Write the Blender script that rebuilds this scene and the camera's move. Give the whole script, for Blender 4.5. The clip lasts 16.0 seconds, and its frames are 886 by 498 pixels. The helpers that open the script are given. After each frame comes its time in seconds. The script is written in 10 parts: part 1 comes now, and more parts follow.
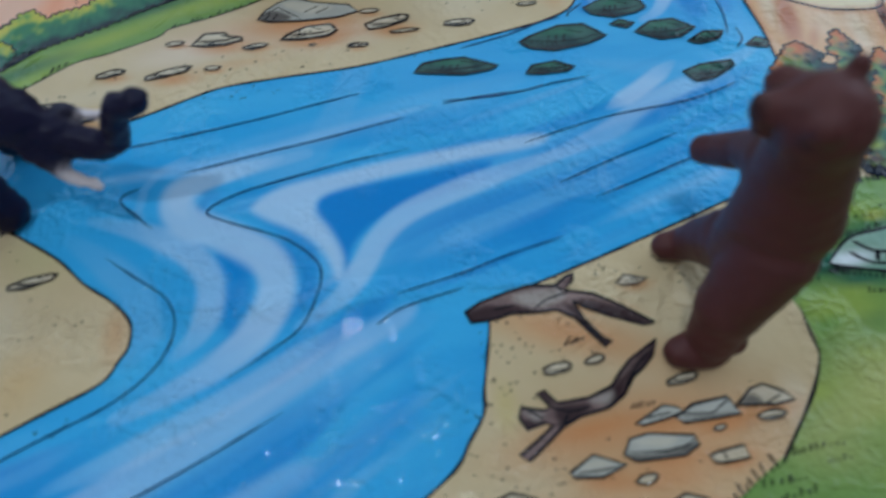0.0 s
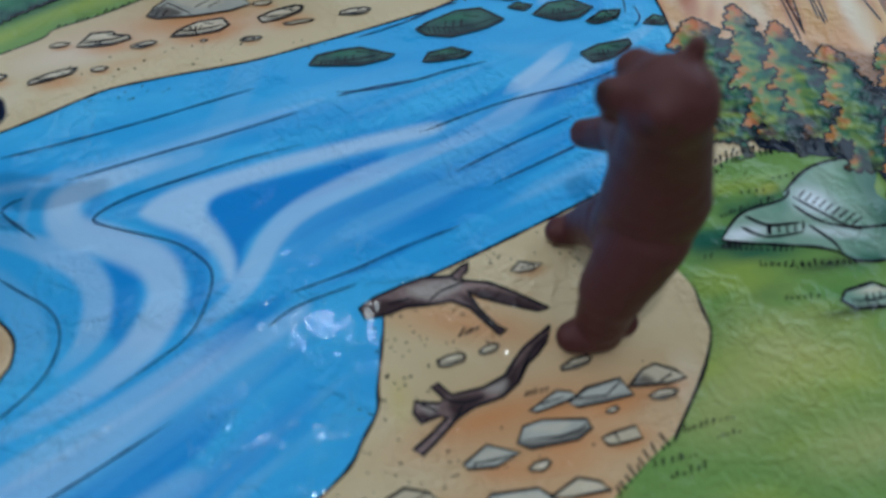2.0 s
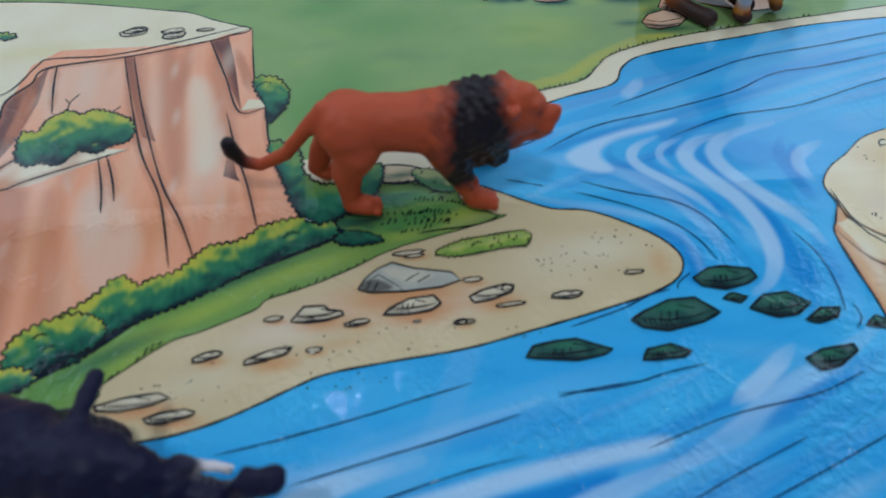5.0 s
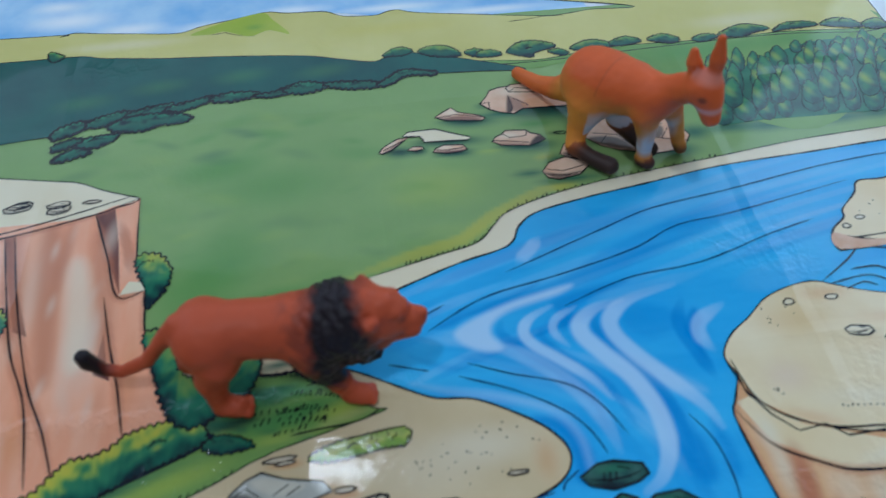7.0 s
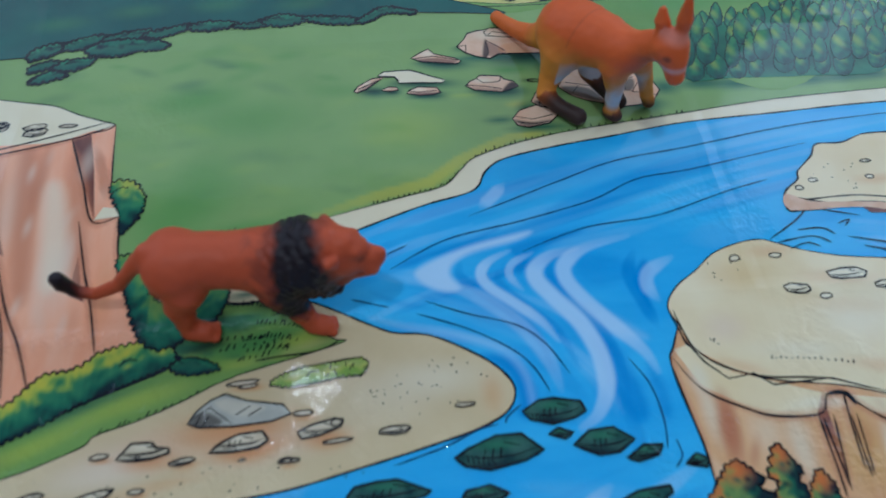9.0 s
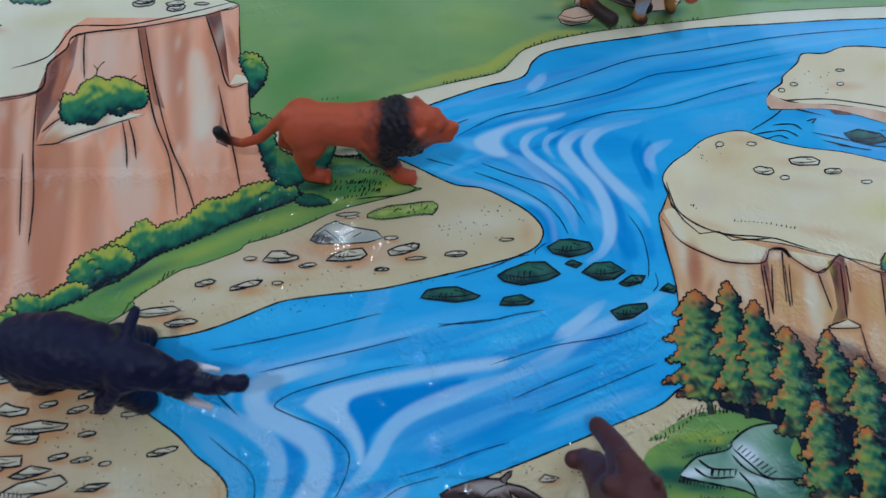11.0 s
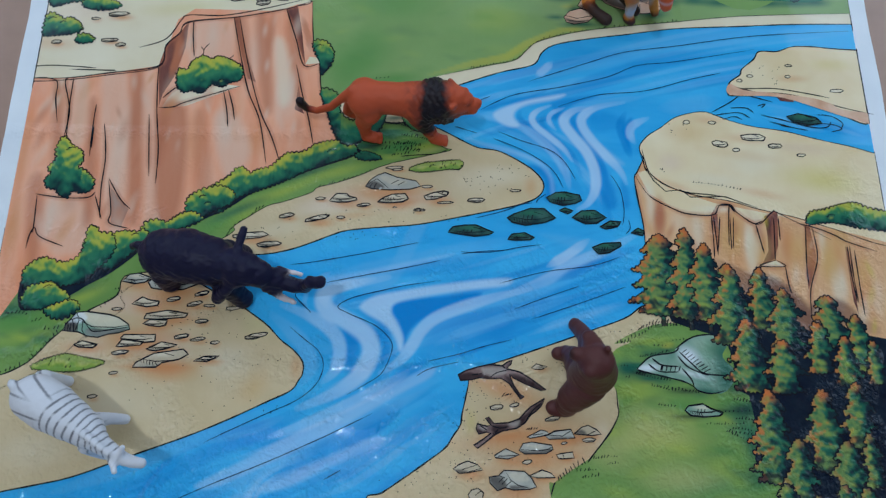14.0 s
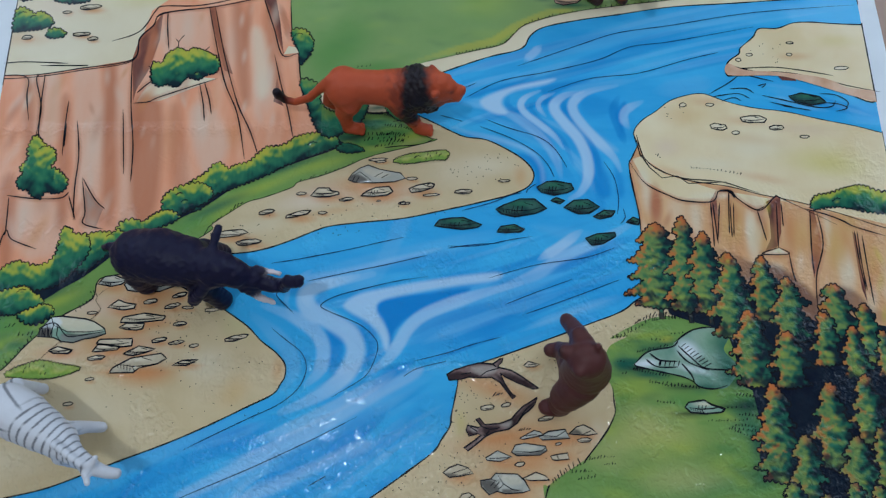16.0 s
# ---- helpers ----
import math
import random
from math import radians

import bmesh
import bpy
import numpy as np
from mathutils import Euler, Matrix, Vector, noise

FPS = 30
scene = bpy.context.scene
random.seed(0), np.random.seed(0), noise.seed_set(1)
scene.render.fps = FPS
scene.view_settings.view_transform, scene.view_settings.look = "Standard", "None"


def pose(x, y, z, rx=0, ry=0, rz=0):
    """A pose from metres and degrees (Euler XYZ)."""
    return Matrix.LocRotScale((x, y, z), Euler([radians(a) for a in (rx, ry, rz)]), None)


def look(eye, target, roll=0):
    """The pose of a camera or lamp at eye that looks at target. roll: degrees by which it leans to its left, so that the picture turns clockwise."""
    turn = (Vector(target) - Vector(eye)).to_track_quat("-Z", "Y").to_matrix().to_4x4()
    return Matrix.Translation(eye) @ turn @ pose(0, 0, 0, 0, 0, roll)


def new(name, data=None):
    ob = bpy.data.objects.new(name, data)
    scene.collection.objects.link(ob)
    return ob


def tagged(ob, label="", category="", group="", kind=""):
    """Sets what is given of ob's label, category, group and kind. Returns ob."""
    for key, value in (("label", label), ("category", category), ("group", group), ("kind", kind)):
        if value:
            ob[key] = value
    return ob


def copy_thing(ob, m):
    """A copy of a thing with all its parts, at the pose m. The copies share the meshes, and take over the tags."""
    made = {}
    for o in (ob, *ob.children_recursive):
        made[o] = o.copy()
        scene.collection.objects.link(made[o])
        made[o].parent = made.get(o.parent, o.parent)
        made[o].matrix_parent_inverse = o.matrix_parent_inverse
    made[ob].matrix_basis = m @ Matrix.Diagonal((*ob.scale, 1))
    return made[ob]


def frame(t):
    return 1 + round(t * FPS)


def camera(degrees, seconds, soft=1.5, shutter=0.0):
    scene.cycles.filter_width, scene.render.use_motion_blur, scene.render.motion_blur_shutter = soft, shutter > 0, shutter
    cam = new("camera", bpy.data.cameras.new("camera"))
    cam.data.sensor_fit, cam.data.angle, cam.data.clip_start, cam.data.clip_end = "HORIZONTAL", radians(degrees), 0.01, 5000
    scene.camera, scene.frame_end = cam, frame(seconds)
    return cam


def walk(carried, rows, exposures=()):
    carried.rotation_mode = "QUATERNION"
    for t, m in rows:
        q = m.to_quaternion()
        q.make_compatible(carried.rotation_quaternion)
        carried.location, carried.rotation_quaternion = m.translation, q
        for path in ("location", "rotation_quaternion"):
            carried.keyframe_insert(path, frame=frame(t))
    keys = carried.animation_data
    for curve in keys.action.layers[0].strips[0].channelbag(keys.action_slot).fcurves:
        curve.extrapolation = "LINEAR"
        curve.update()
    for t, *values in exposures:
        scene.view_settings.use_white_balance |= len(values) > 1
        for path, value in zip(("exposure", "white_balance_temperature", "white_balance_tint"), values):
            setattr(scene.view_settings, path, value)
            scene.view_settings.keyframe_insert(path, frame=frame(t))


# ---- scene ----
cam = camera(64.96, 16.0, soft=1.25, shutter=0.4)
cam.data.dof.use_dof, cam.data.dof.focus_distance, cam.data.dof.aperture_fstop = True, 0.58, 10.5
# seconds, eye in metres, turn in degrees
ROWS = [
    (0.0, -0.0140, -0.1897, 0.2226, 28.01, -0.36, -6.03),
    (0.5, 0.0112, -0.1845, 0.2296, 27.57, -0.37, -8.39),
    (1.0, 0.0263, -0.1869, 0.2280, 27.19, -0.23, -9.78),
    (1.5, 0.0204, -0.1904, 0.2242, 27.15, -0.56, -9.90),
    (2.0, 0.0145, -0.1891, 0.2222, 26.67, -0.98, -9.62),
    (2.5, 0.0055, -0.1946, 0.2338, 27.60, -1.27, -9.07),
    (3.0, -0.0219, -0.1779, 0.2691, 26.57, -0.78, -7.56),
    (3.5, -0.0548, -0.1312, 0.2622, 30.98, 0.41, -5.27),
    (3.7, -0.0567, -0.1240, 0.2543, 32.67, -0.36, -5.22),
    (5.8, -0.0382, -0.0876, 0.2621, 33.08, -0.89, -6.42),
    (6.0, -0.0281, -0.0849, 0.2688, 34.03, 0.33, -6.32),
    (6.5, -0.0093, -0.0666, 0.2777, 34.37, 0.05, -6.48),
    (7.0, 0.0098, -0.0418, 0.2818, 36.17, 0.53, -7.53),
    (7.5, 0.0262, -0.0365, 0.2747, 35.94, -0.00, -8.27),
    (8.0, 0.0256, -0.0340, 0.2692, 35.78, -0.82, -7.70),
    (8.5, 0.0208, -0.0378, 0.2631, 34.97, -1.81, -6.34),
    (9.0, 0.0217, -0.0461, 0.2962, 30.46, -1.78, -5.60),
    (9.5, 0.0033, -0.0603, 0.3290, 25.18, -1.67, -3.36),
    (10.0, -0.0026, -0.0684, 0.3414, 20.91, -1.87, -2.15),
    (10.2, -0.0059, -0.0701, 0.3530, 19.42, -2.41, -2.08),
    (12.3, -0.0087, -0.1248, 0.4570, 17.13, -1.13, -1.15),
    (12.5, -0.0057, -0.1269, 0.4652, 15.98, -1.09, -0.88),
    (13.0, -0.0167, -0.1433, 0.4856, 16.01, -1.43, 0.05),
    (13.5, -0.0166, -0.1513, 0.4972, 15.88, -0.70, 0.84),
    (14.0, -0.0161, -0.1513, 0.5165, 16.14, -1.14, 0.51),
    (14.5, -0.0146, -0.1577, 0.5240, 16.73, -1.12, 0.70),
    (15.0, -0.0123, -0.1533, 0.5117, 16.79, -1.19, 0.68),
    (15.5, -0.0002, -0.1427, 0.5013, 15.38, -0.19, 0.04),
    (16.0, 0.0018, -0.1431, 0.4961, 15.44, 0.00, -0.45),
]
walk(cam, [(t, pose(x, y, z, rx, ry, rz)) for t, x, y, z, rx, ry, rz in ROWS], [
    (0.0, -0.03, 6450, 10), (2.5, -0.03, 6450, 10), (3.5, 0.07, 6500, 10), (6.0, 0.04, 6250, 10), (6.5, 0.04, 6050, 10), (7.0, 0.02, 6050, 10), (7.5, 0.0, 6400, 10), (8.5, 0.0, 6400, 10),
    (9.0, 0.02, 6000, 10), (10.0, -0.06, 5900, 10), (12.5, 0.04, 6050, 10), (13.5, 0.03, 6100, 10), (14.5, 0.03, 6450, 10), (16.0, 0.0, 6450, 10)])

# ---- light: a closed white room, unseen fill lights added on three sides and two ceiling lamps ----
world = bpy.data.worlds.new("room_air")
world.use_nodes = True
world.node_tree.nodes["Background"].inputs[0].default_value = (0.75, 0.85, 1.0, 1)
world.node_tree.nodes["Background"].inputs[1].default_value = 0.3
scene.world = world


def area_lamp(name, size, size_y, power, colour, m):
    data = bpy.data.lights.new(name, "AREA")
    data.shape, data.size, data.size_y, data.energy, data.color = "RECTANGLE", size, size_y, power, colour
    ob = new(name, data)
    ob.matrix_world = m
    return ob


FILL_POWER, BULB_POWER = 18.5, 13.0
CEILING_LAMPS = ((-0.34, -0.38, 1.0), (-0.30, 0.95, 0.12))
# broad fill lights added before solid walls to balance brightness; no windows there
area_lamp("west_fill_light", 1.9, 1.6, FILL_POWER, (0.60, 0.79, 1.0), look((-1.97, 1.0, 1.2), (0.2, 0.4, 0.1)))
area_lamp("east_fill_light", 1.9, 1.6, FILL_POWER * 1.45, (0.60, 0.79, 1.0), look((1.97, 1.0, 1.2), (0, 0.4, 0.1)))
area_lamp("north_fill_light", 3.4, 1.6, FILL_POWER * 1.1, (0.61, 0.80, 1.0), look((0.1, 1.97, 1.2), (0.05, 0.2, 0.1)))
for lamp_x, lamp_y, share in CEILING_LAMPS:
    area_lamp("ceiling_glow", 0.11, 0.11, BULB_POWER * share, (0.8, 0.92, 1.0), look((lamp_x, lamp_y, 2.54), (lamp_x, lamp_y, 0)))


# ---- materials ----
def nodes_of(name):
    mat = bpy.data.materials.new(name)
    mat.use_nodes = True
    nt = mat.node_tree
    return mat, nt, nt.nodes["Principled BSDF"]


def node(nt, kind, **values):
    n = nt.nodes.new(kind)
    for key, value in values.items():
        n.inputs[key].default_value = value
    return n


def math_node(nt, op, a, b=None, c=None):
    n = nt.nodes.new("ShaderNodeMath")
    n.operation = op
    for i, v in enumerate((a, b, c)):
        if v is None:
            continue
        if isinstance(v, (int, float)):
            n.inputs[i].default_value = v
        else:
            nt.links.new(v, n.inputs[i])
    return n.outputs[0]


FOLDS_X, FOLDS_Y = (-0.173, 0.012, 0.197), (-0.088, 0.092, 0.272)


def film_group():
    """The relief of a folded, slightly crumpled plastic film: fine wrinkles, broad buckles and straight fold lines."""
    nt = bpy.data.node_groups.new("film_relief", "ShaderNodeTree")
    nt.interface.new_socket("Normal", in_out="OUTPUT", socket_type="NodeSocketVector")
    out = nt.nodes.new("NodeGroupOutput")
    geo = nt.nodes.new("ShaderNodeNewGeometry")
    sep = nt.nodes.new("ShaderNodeSeparateXYZ")
    nt.links.new(geo.outputs["Position"], sep.inputs[0])
    x, y = sep.outputs[0], sep.outputs[1]
    height = None

    def noise_of(scale, detail, rough=0.5, distort=0.0):
        n = node(nt, "ShaderNodeTexNoise", Scale=scale, Detail=detail, Roughness=rough, Distortion=distort)
        nt.links.new(geo.outputs["Position"], n.inputs["Vector"])
        return n.outputs["Fac"]

    def within(v, lo, hi):
        return math_node(nt, "MINIMUM", math_node(nt, "MAXIMUM", v, lo), hi)

    def creases(scale, half, rise, twist):
        """Sharp little ridges along the borders of crumpled cells."""
        drift = node(nt, "ShaderNodeTexNoise", Scale=scale * 0.9, Detail=2)
        nt.links.new(geo.outputs["Position"], drift.inputs["Vector"])
        moved = nt.nodes.new("ShaderNodeVectorMath")
        moved.operation = "MULTIPLY_ADD"
        nt.links.new(drift.outputs["Color"], moved.inputs[0])
        moved.inputs[1].default_value = (twist, twist, 0)
        nt.links.new(geo.outputs["Position"], moved.inputs[2])
        cells = node(nt, "ShaderNodeTexVoronoi", Scale=scale)
        cells.feature = "DISTANCE_TO_EDGE"
        cells.voronoi_dimensions = "2D"
        nt.links.new(moved.outputs[0], cells.inputs["Vector"])
        d = within(math_node(nt, "MULTIPLY_ADD", cells.outputs["Distance"], -1.0 / (half * scale), 1.0), 0.0, 1.0)
        d = math_node(nt, "SMOOTH_MIN", d, 0.75, 0.5)
        return math_node(nt, "MULTIPLY", d, rise)

    # the part nearest the camera is the most crumpled, with lesser flecks all over and along the folds
    near = within(math_node(nt, "MULTIPLY_ADD", y, -6.0, 0.6), 0.0, 1.0)
    flecks = within(math_node(nt, "MULTIPLY_ADD", noise_of(11, 2), 9.0, -5.0), 0.0, 1.0)
    bunches = within(math_node(nt, "MULTIPLY_ADD", noise_of(26, 1), 7.0, -3.3), 0.06, 1.0)
    bunches = math_node(nt, "MAXIMUM", bunches, within(math_node(nt, "MULTIPLY_ADD", y, -14.0, -1.7), 0.0, 1.0))
    patch = math_node(nt, "ADD", math_node(nt, "MULTIPLY", near, bunches), math_node(nt, "MULTIPLY", flecks, 0.15))
    for place, reach in ((0.092, 0.5), (-0.088, 1.0)):
        crease = math_node(nt, "ABSOLUTE", math_node(nt, "SUBTRACT", y, place))
        crease = within(math_node(nt, "MULTIPLY_ADD", crease, -160.0, 1.2), 0.0, 1.0)
        west = within(math_node(nt, "MULTIPLY_ADD", x, -14.0, 0.6), 0.0, reach)
        patch = math_node(nt, "ADD", patch, math_node(nt, "MULTIPLY", crease, west))
    patch = within(patch, 0.02, 1.3)
    fine = math_node(nt, "ADD", creases(75, 0.0022, 0.00062, 0.012), creases(170, 0.0013, 0.00032, 0.006))
    fine = math_node(nt, "ADD", fine, math_node(nt, "MULTIPLY", noise_of(210, 1, 0.5, 1.2), 0.0010))
    fine = math_node(nt, "MULTIPLY", fine, patch)
    broad = math_node(nt, "MULTIPLY", noise_of(16, 1), 0.0013)
    height = math_node(nt, "ADD", fine, broad)
    wobble = math_node(nt, "MULTIPLY_ADD", noise_of(25, 2), 0.006, -0.003)
    for axis, places in ((x, FOLDS_X), (y, FOLDS_Y)):
        for place in places:
            d = math_node(nt, "ABSOLUTE", math_node(nt, "SUBTRACT", math_node(nt, "ADD", axis, wobble), place))
            ridge = math_node(nt, "MAXIMUM", math_node(nt, "MULTIPLY_ADD", d, -0.035, 0.00021), 0.0)
            height = math_node(nt, "ADD", height, ridge)
    bump = node(nt, "ShaderNodeBump", Strength=1.0, Distance=1.0)
    nt.links.new(height, bump.inputs["Height"])
    nt.links.new(bump.outputs[0], out.inputs[0])
    return nt


FILM = film_group()


def printed(name, dark, light, scale=40, rough=0.07, stretch=(1, 1, 1), turn=0, detail=4):
    """Printing ink under a glossy film: two tones mixed by a washy noise. The mesh's own tints lie over them."""
    mat, nt, bsdf = nodes_of(name)
    geo = nt.nodes.new("ShaderNodeNewGeometry")
    mapping = nt.nodes.new("ShaderNodeMapping")
    mapping.inputs["Scale"].default_value = stretch
    mapping.inputs["Rotation"].default_value = (0, 0, radians(turn))
    nt.links.new(geo.outputs["Position"], mapping.inputs["Vector"])
    n = node(nt, "ShaderNodeTexNoise", Scale=scale, Detail=detail, Roughness=0.55)
    nt.links.new(mapping.outputs[0], n.inputs["Vector"])
    ramp = nt.nodes.new("ShaderNodeValToRGB")
    ramp.color_ramp.elements[0].position, ramp.color_ramp.elements[1].position = 0.32, 0.68
    ramp.color_ramp.elements[0].color, ramp.color_ramp.elements[1].color = (*dark, 1), (*light, 1)
    nt.links.new(n.outputs["Fac"], ramp.inputs[0])
    tint = nt.nodes.new("ShaderNodeVertexColor")
    tint.layer_name = "tint"
    over = nt.nodes.new("ShaderNodeMix")
    over.data_type, over.blend_type = "RGBA", "MIX"
    part = nt.nodes.new("ShaderNodeMix")
    part.data_type, part.blend_type = "RGBA", "ADD"
    part.inputs["Factor"].default_value = 1.0
    nt.links.new(tint.outputs["Alpha"], over.inputs["Factor"])
    nt.links.new(ramp.outputs[0], over.inputs["A"])
    over.inputs["B"].default_value = (0, 0, 0, 1)
    nt.links.new(over.outputs["Result"], part.inputs["A"])
    nt.links.new(tint.outputs["Color"], part.inputs["B"])
    nt.links.new(part.outputs["Result"], bsdf.inputs["Base Color"])
    bsdf.inputs["Roughness"].default_value = rough
    bsdf.inputs["Specular IOR Level"].default_value = 0.22
    group = nt.nodes.new("ShaderNodeGroup")
    group.node_tree = FILM
    nt.links.new(group.outputs[0], bsdf.inputs["Normal"])
    return mat


INK = {
    "white": printed("white_film", (0.74, 0.78, 0.84), (0.80, 0.83, 0.88), 30),
    "ink": printed("black_ink", (0.006, 0.007, 0.012), (0.014, 0.014, 0.02), 60),
    "brown_ink": printed("brown_ink", (0.05, 0.02, 0.015), (0.10, 0.04, 0.03), 60),
    "water": printed("water_blue", (0.026, 0.375, 0.80), (0.060, 0.49, 0.88), 14, stretch=(0.7, 2.6, 1), turn=-20),
    "grass": printed("grass_green", (0.14, 0.28, 0.068), (0.21, 0.36, 0.10), 14),
    "meadow": printed("meadow_green", (0.215, 0.345, 0.122), (0.26, 0.395, 0.148), 12),
    "lime": printed("lime_green", (0.36, 0.46, 0.06), (0.47, 0.52, 0.10), 20),
    "deep_green": printed("deep_green", (0.012, 0.12, 0.08), (0.04, 0.22, 0.11), 35),
    "field": printed("dark_field_green", (0.008, 0.075, 0.075), (0.018, 0.12, 0.10), 18),
    "leaf": printed("leaf_green", (0.02, 0.16, 0.08), (0.06, 0.25, 0.09), 60),
    "pine": printed("pine_green", (0.016, 0.105, 0.062), (0.06, 0.20, 0.085), 60),
    "sand": printed("sand_beige", (0.64, 0.49, 0.285), (0.72, 0.57, 0.36), 25),
    "plateau": printed("plateau_beige", (0.76, 0.645, 0.44), (0.85, 0.76, 0.58), 14),
    "warm_plateau": printed("warm_plateau_beige", (0.79, 0.61, 0.355), (0.88, 0.75, 0.52), 14),
    "hill": printed("hill_yellow", (0.58, 0.52, 0.16), (0.66, 0.60, 0.24), 12),
    "rock": printed("cliff_orange", (0.86, 0.335, 0.185), (0.89, 0.465, 0.31), 22, stretch=(2.2, 0.5, 1)),
    "ochre_rock": printed("ochre_cliff", (0.68, 0.35, 0.165), (0.79, 0.48, 0.27), 22, stretch=(2.2, 0.5, 1)),
    "crack": printed("cliff_crack", (0.10, 0.036, 0.036), (0.27, 0.10, 0.075), 40, stretch=(2, 0.6, 1)),
    "blue_ink": printed("blue_black_ink", (0.006, 0.03, 0.10), (0.012, 0.05, 0.16), 60),
    "grey": printed("grey_stone", (0.38, 0.375, 0.33), (0.54, 0.53, 0.47), 60),
    "pale": printed("pale_stone", (0.56, 0.46, 0.32), (0.68, 0.57, 0.43), 60),
    "mint": printed("green_stone", (0.14, 0.30, 0.22), (0.32, 0.45, 0.36), 40),
    "wet": printed("wet_stone", (0.010, 0.05, 0.055), (0.045, 0.13, 0.11), 120),
    "pink": printed("pink_stone", (0.64, 0.35, 0.22), (0.78, 0.53, 0.38), 60),
    "wood": printed("grey_driftwood", (0.06, 0.028, 0.036), (0.36, 0.25, 0.23), 55, stretch=(1, 2, 1)),
    "night": printed("shadow_blue", (0.004, 0.008, 0.022), (0.010, 0.02, 0.035), 60),
    "sky": printed("sky_blue", (0.16, 0.44, 0.80), (0.55, 0.75, 0.92), 16),
}
SOFT = {
    "foam": (0.47, 0.69, 0.92),
    "pale_blue": (0.13, 0.48, 0.84),
    "deep_blue": (0.005, 0.24, 0.68),
    "orange": (0.670, 0.270, 0.100),
    "rust": (0.50, 0.17, 0.09),
    "pinkish": (0.760, 0.570, 0.450),
    "cream": (0.810, 0.720, 0.550),
    "yellow": (0.610, 0.510, 0.065),
    "green": (0.090, 0.280, 0.070),
    "dark_green": (0.014, 0.115, 0.080),
    "night": (0.008, 0.015, 0.030),
    "lime": (0.395, 0.480, 0.080),
    "plum": (0.140, 0.055, 0.050),
    "cloud": (0.840, 0.890, 0.955),
    "grey": (0.270, 0.285, 0.260),
    "hay": (0.52, 0.52, 0.20),
    "grey_dark": (0.085, 0.075, 0.07),
    "plum_dark": (0.035, 0.018, 0.022),
    "drift": (0.46, 0.40, 0.36),
    "ochre": (0.68, 0.40, 0.15),
    "teal": (0.035, 0.19, 0.11),
    "olive": (0.23, 0.33, 0.09),
    "flame": (0.62, 0.17, 0.05),
}


def plain(name, base, rough, bump=0.0, scale=60, spread=0.08):
    mat, nt, bsdf = nodes_of(name)
    geo = nt.nodes.new("ShaderNodeNewGeometry")
    n = node(nt, "ShaderNodeTexNoise", Scale=scale, Detail=5, Roughness=0.6)
    nt.links.new(geo.outputs["Position"], n.inputs["Vector"])
    ramp = nt.nodes.new("ShaderNodeValToRGB")
    ramp.color_ramp.elements[0].color = (*[c * (1 - spread) for c in base], 1)
    ramp.color_ramp.elements[1].color = (*[min(1, c * (1 + spread)) for c in base], 1)
    nt.links.new(n.outputs["Fac"], ramp.inputs[0])
    nt.links.new(ramp.outputs[0], bsdf.inputs["Base Color"])
    bsdf.inputs["Roughness"].default_value = rough
    if bump:
        b = node(nt, "ShaderNodeBump", Strength=0.4, Distance=bump)
        nt.links.new(n.outputs["Fac"], b.inputs["Height"])
        nt.links.new(b.outputs[0], bsdf.inputs["Normal"])
    return mat


WALL_PAINT = plain("white_wall_paint", (0.72, 0.72, 0.70), 0.7, 0.0005, 90)
FLOOR_TILE = plain("brown_floor_tile", (0.36, 0.21, 0.15), 0.35, 0.0002, 45, 0.15)


from mathutils.geometry import delaunay_2d_cdt


# ---- structure ----
def box_mesh(bm, lo, hi):
    made = bmesh.ops.create_cube(bm, size=1)["verts"]
    for v in made:
        v.co = Vector([lo[i] + (v.co[i] + 0.5) * (hi[i] - lo[i]) for i in range(3)])
    return made


def block(name, lo, hi, material, label, bevel=0.0):
    bm = bmesh.new()
    box_mesh(bm, lo, hi)
    if bevel:
        bmesh.ops.bevel(bm, geom=bm.edges[:], offset=bevel, segments=2, affect="EDGES")
    mesh = bpy.data.meshes.new(name)
    bm.to_mesh(mesh)
    bm.free()
    mesh.materials.append(material)
    return tagged(new(name, mesh), label, name.split("_")[0], kind="structure")


MAT_THICK = 0.0012
block("floor", (-2.1, -2.1, -0.13 - MAT_THICK), (2.1, 2.1, -MAT_THICK), FLOOR_TILE, "reddish brown glazed floor under the play mat")
block("ceiling", (-2.1, -2.1, 2.6), (2.1, 2.1, 2.75), WALL_PAINT, "plain white painted ceiling")
block("wall_north", (-2.1, 2.0, 0), (2.1, 2.1, 2.598), WALL_PAINT, "plain white painted room wall")
block("wall_south", (-2.1, -2.1, 0), (2.1, -2.0, 2.598), WALL_PAINT, "plain white painted room wall")
block("wall_west", (-2.1, -1.998, 0), (-2.0, 1.998, 2.598), WALL_PAINT, "plain white painted room wall")
block("wall_east", (2.0, -1.998, 0), (2.1, 1.998, 2.598), WALL_PAINT, "plain white painted room wall")
for wall in bpy.data.objects:
    if wall.name.startswith("wall"):
        wall.location.z = -MAT_THICK

# ---- the play mat: a sheet with printed motifs, each laid a hair above the last ----
LAYER = 0.0001
MM = 0.001


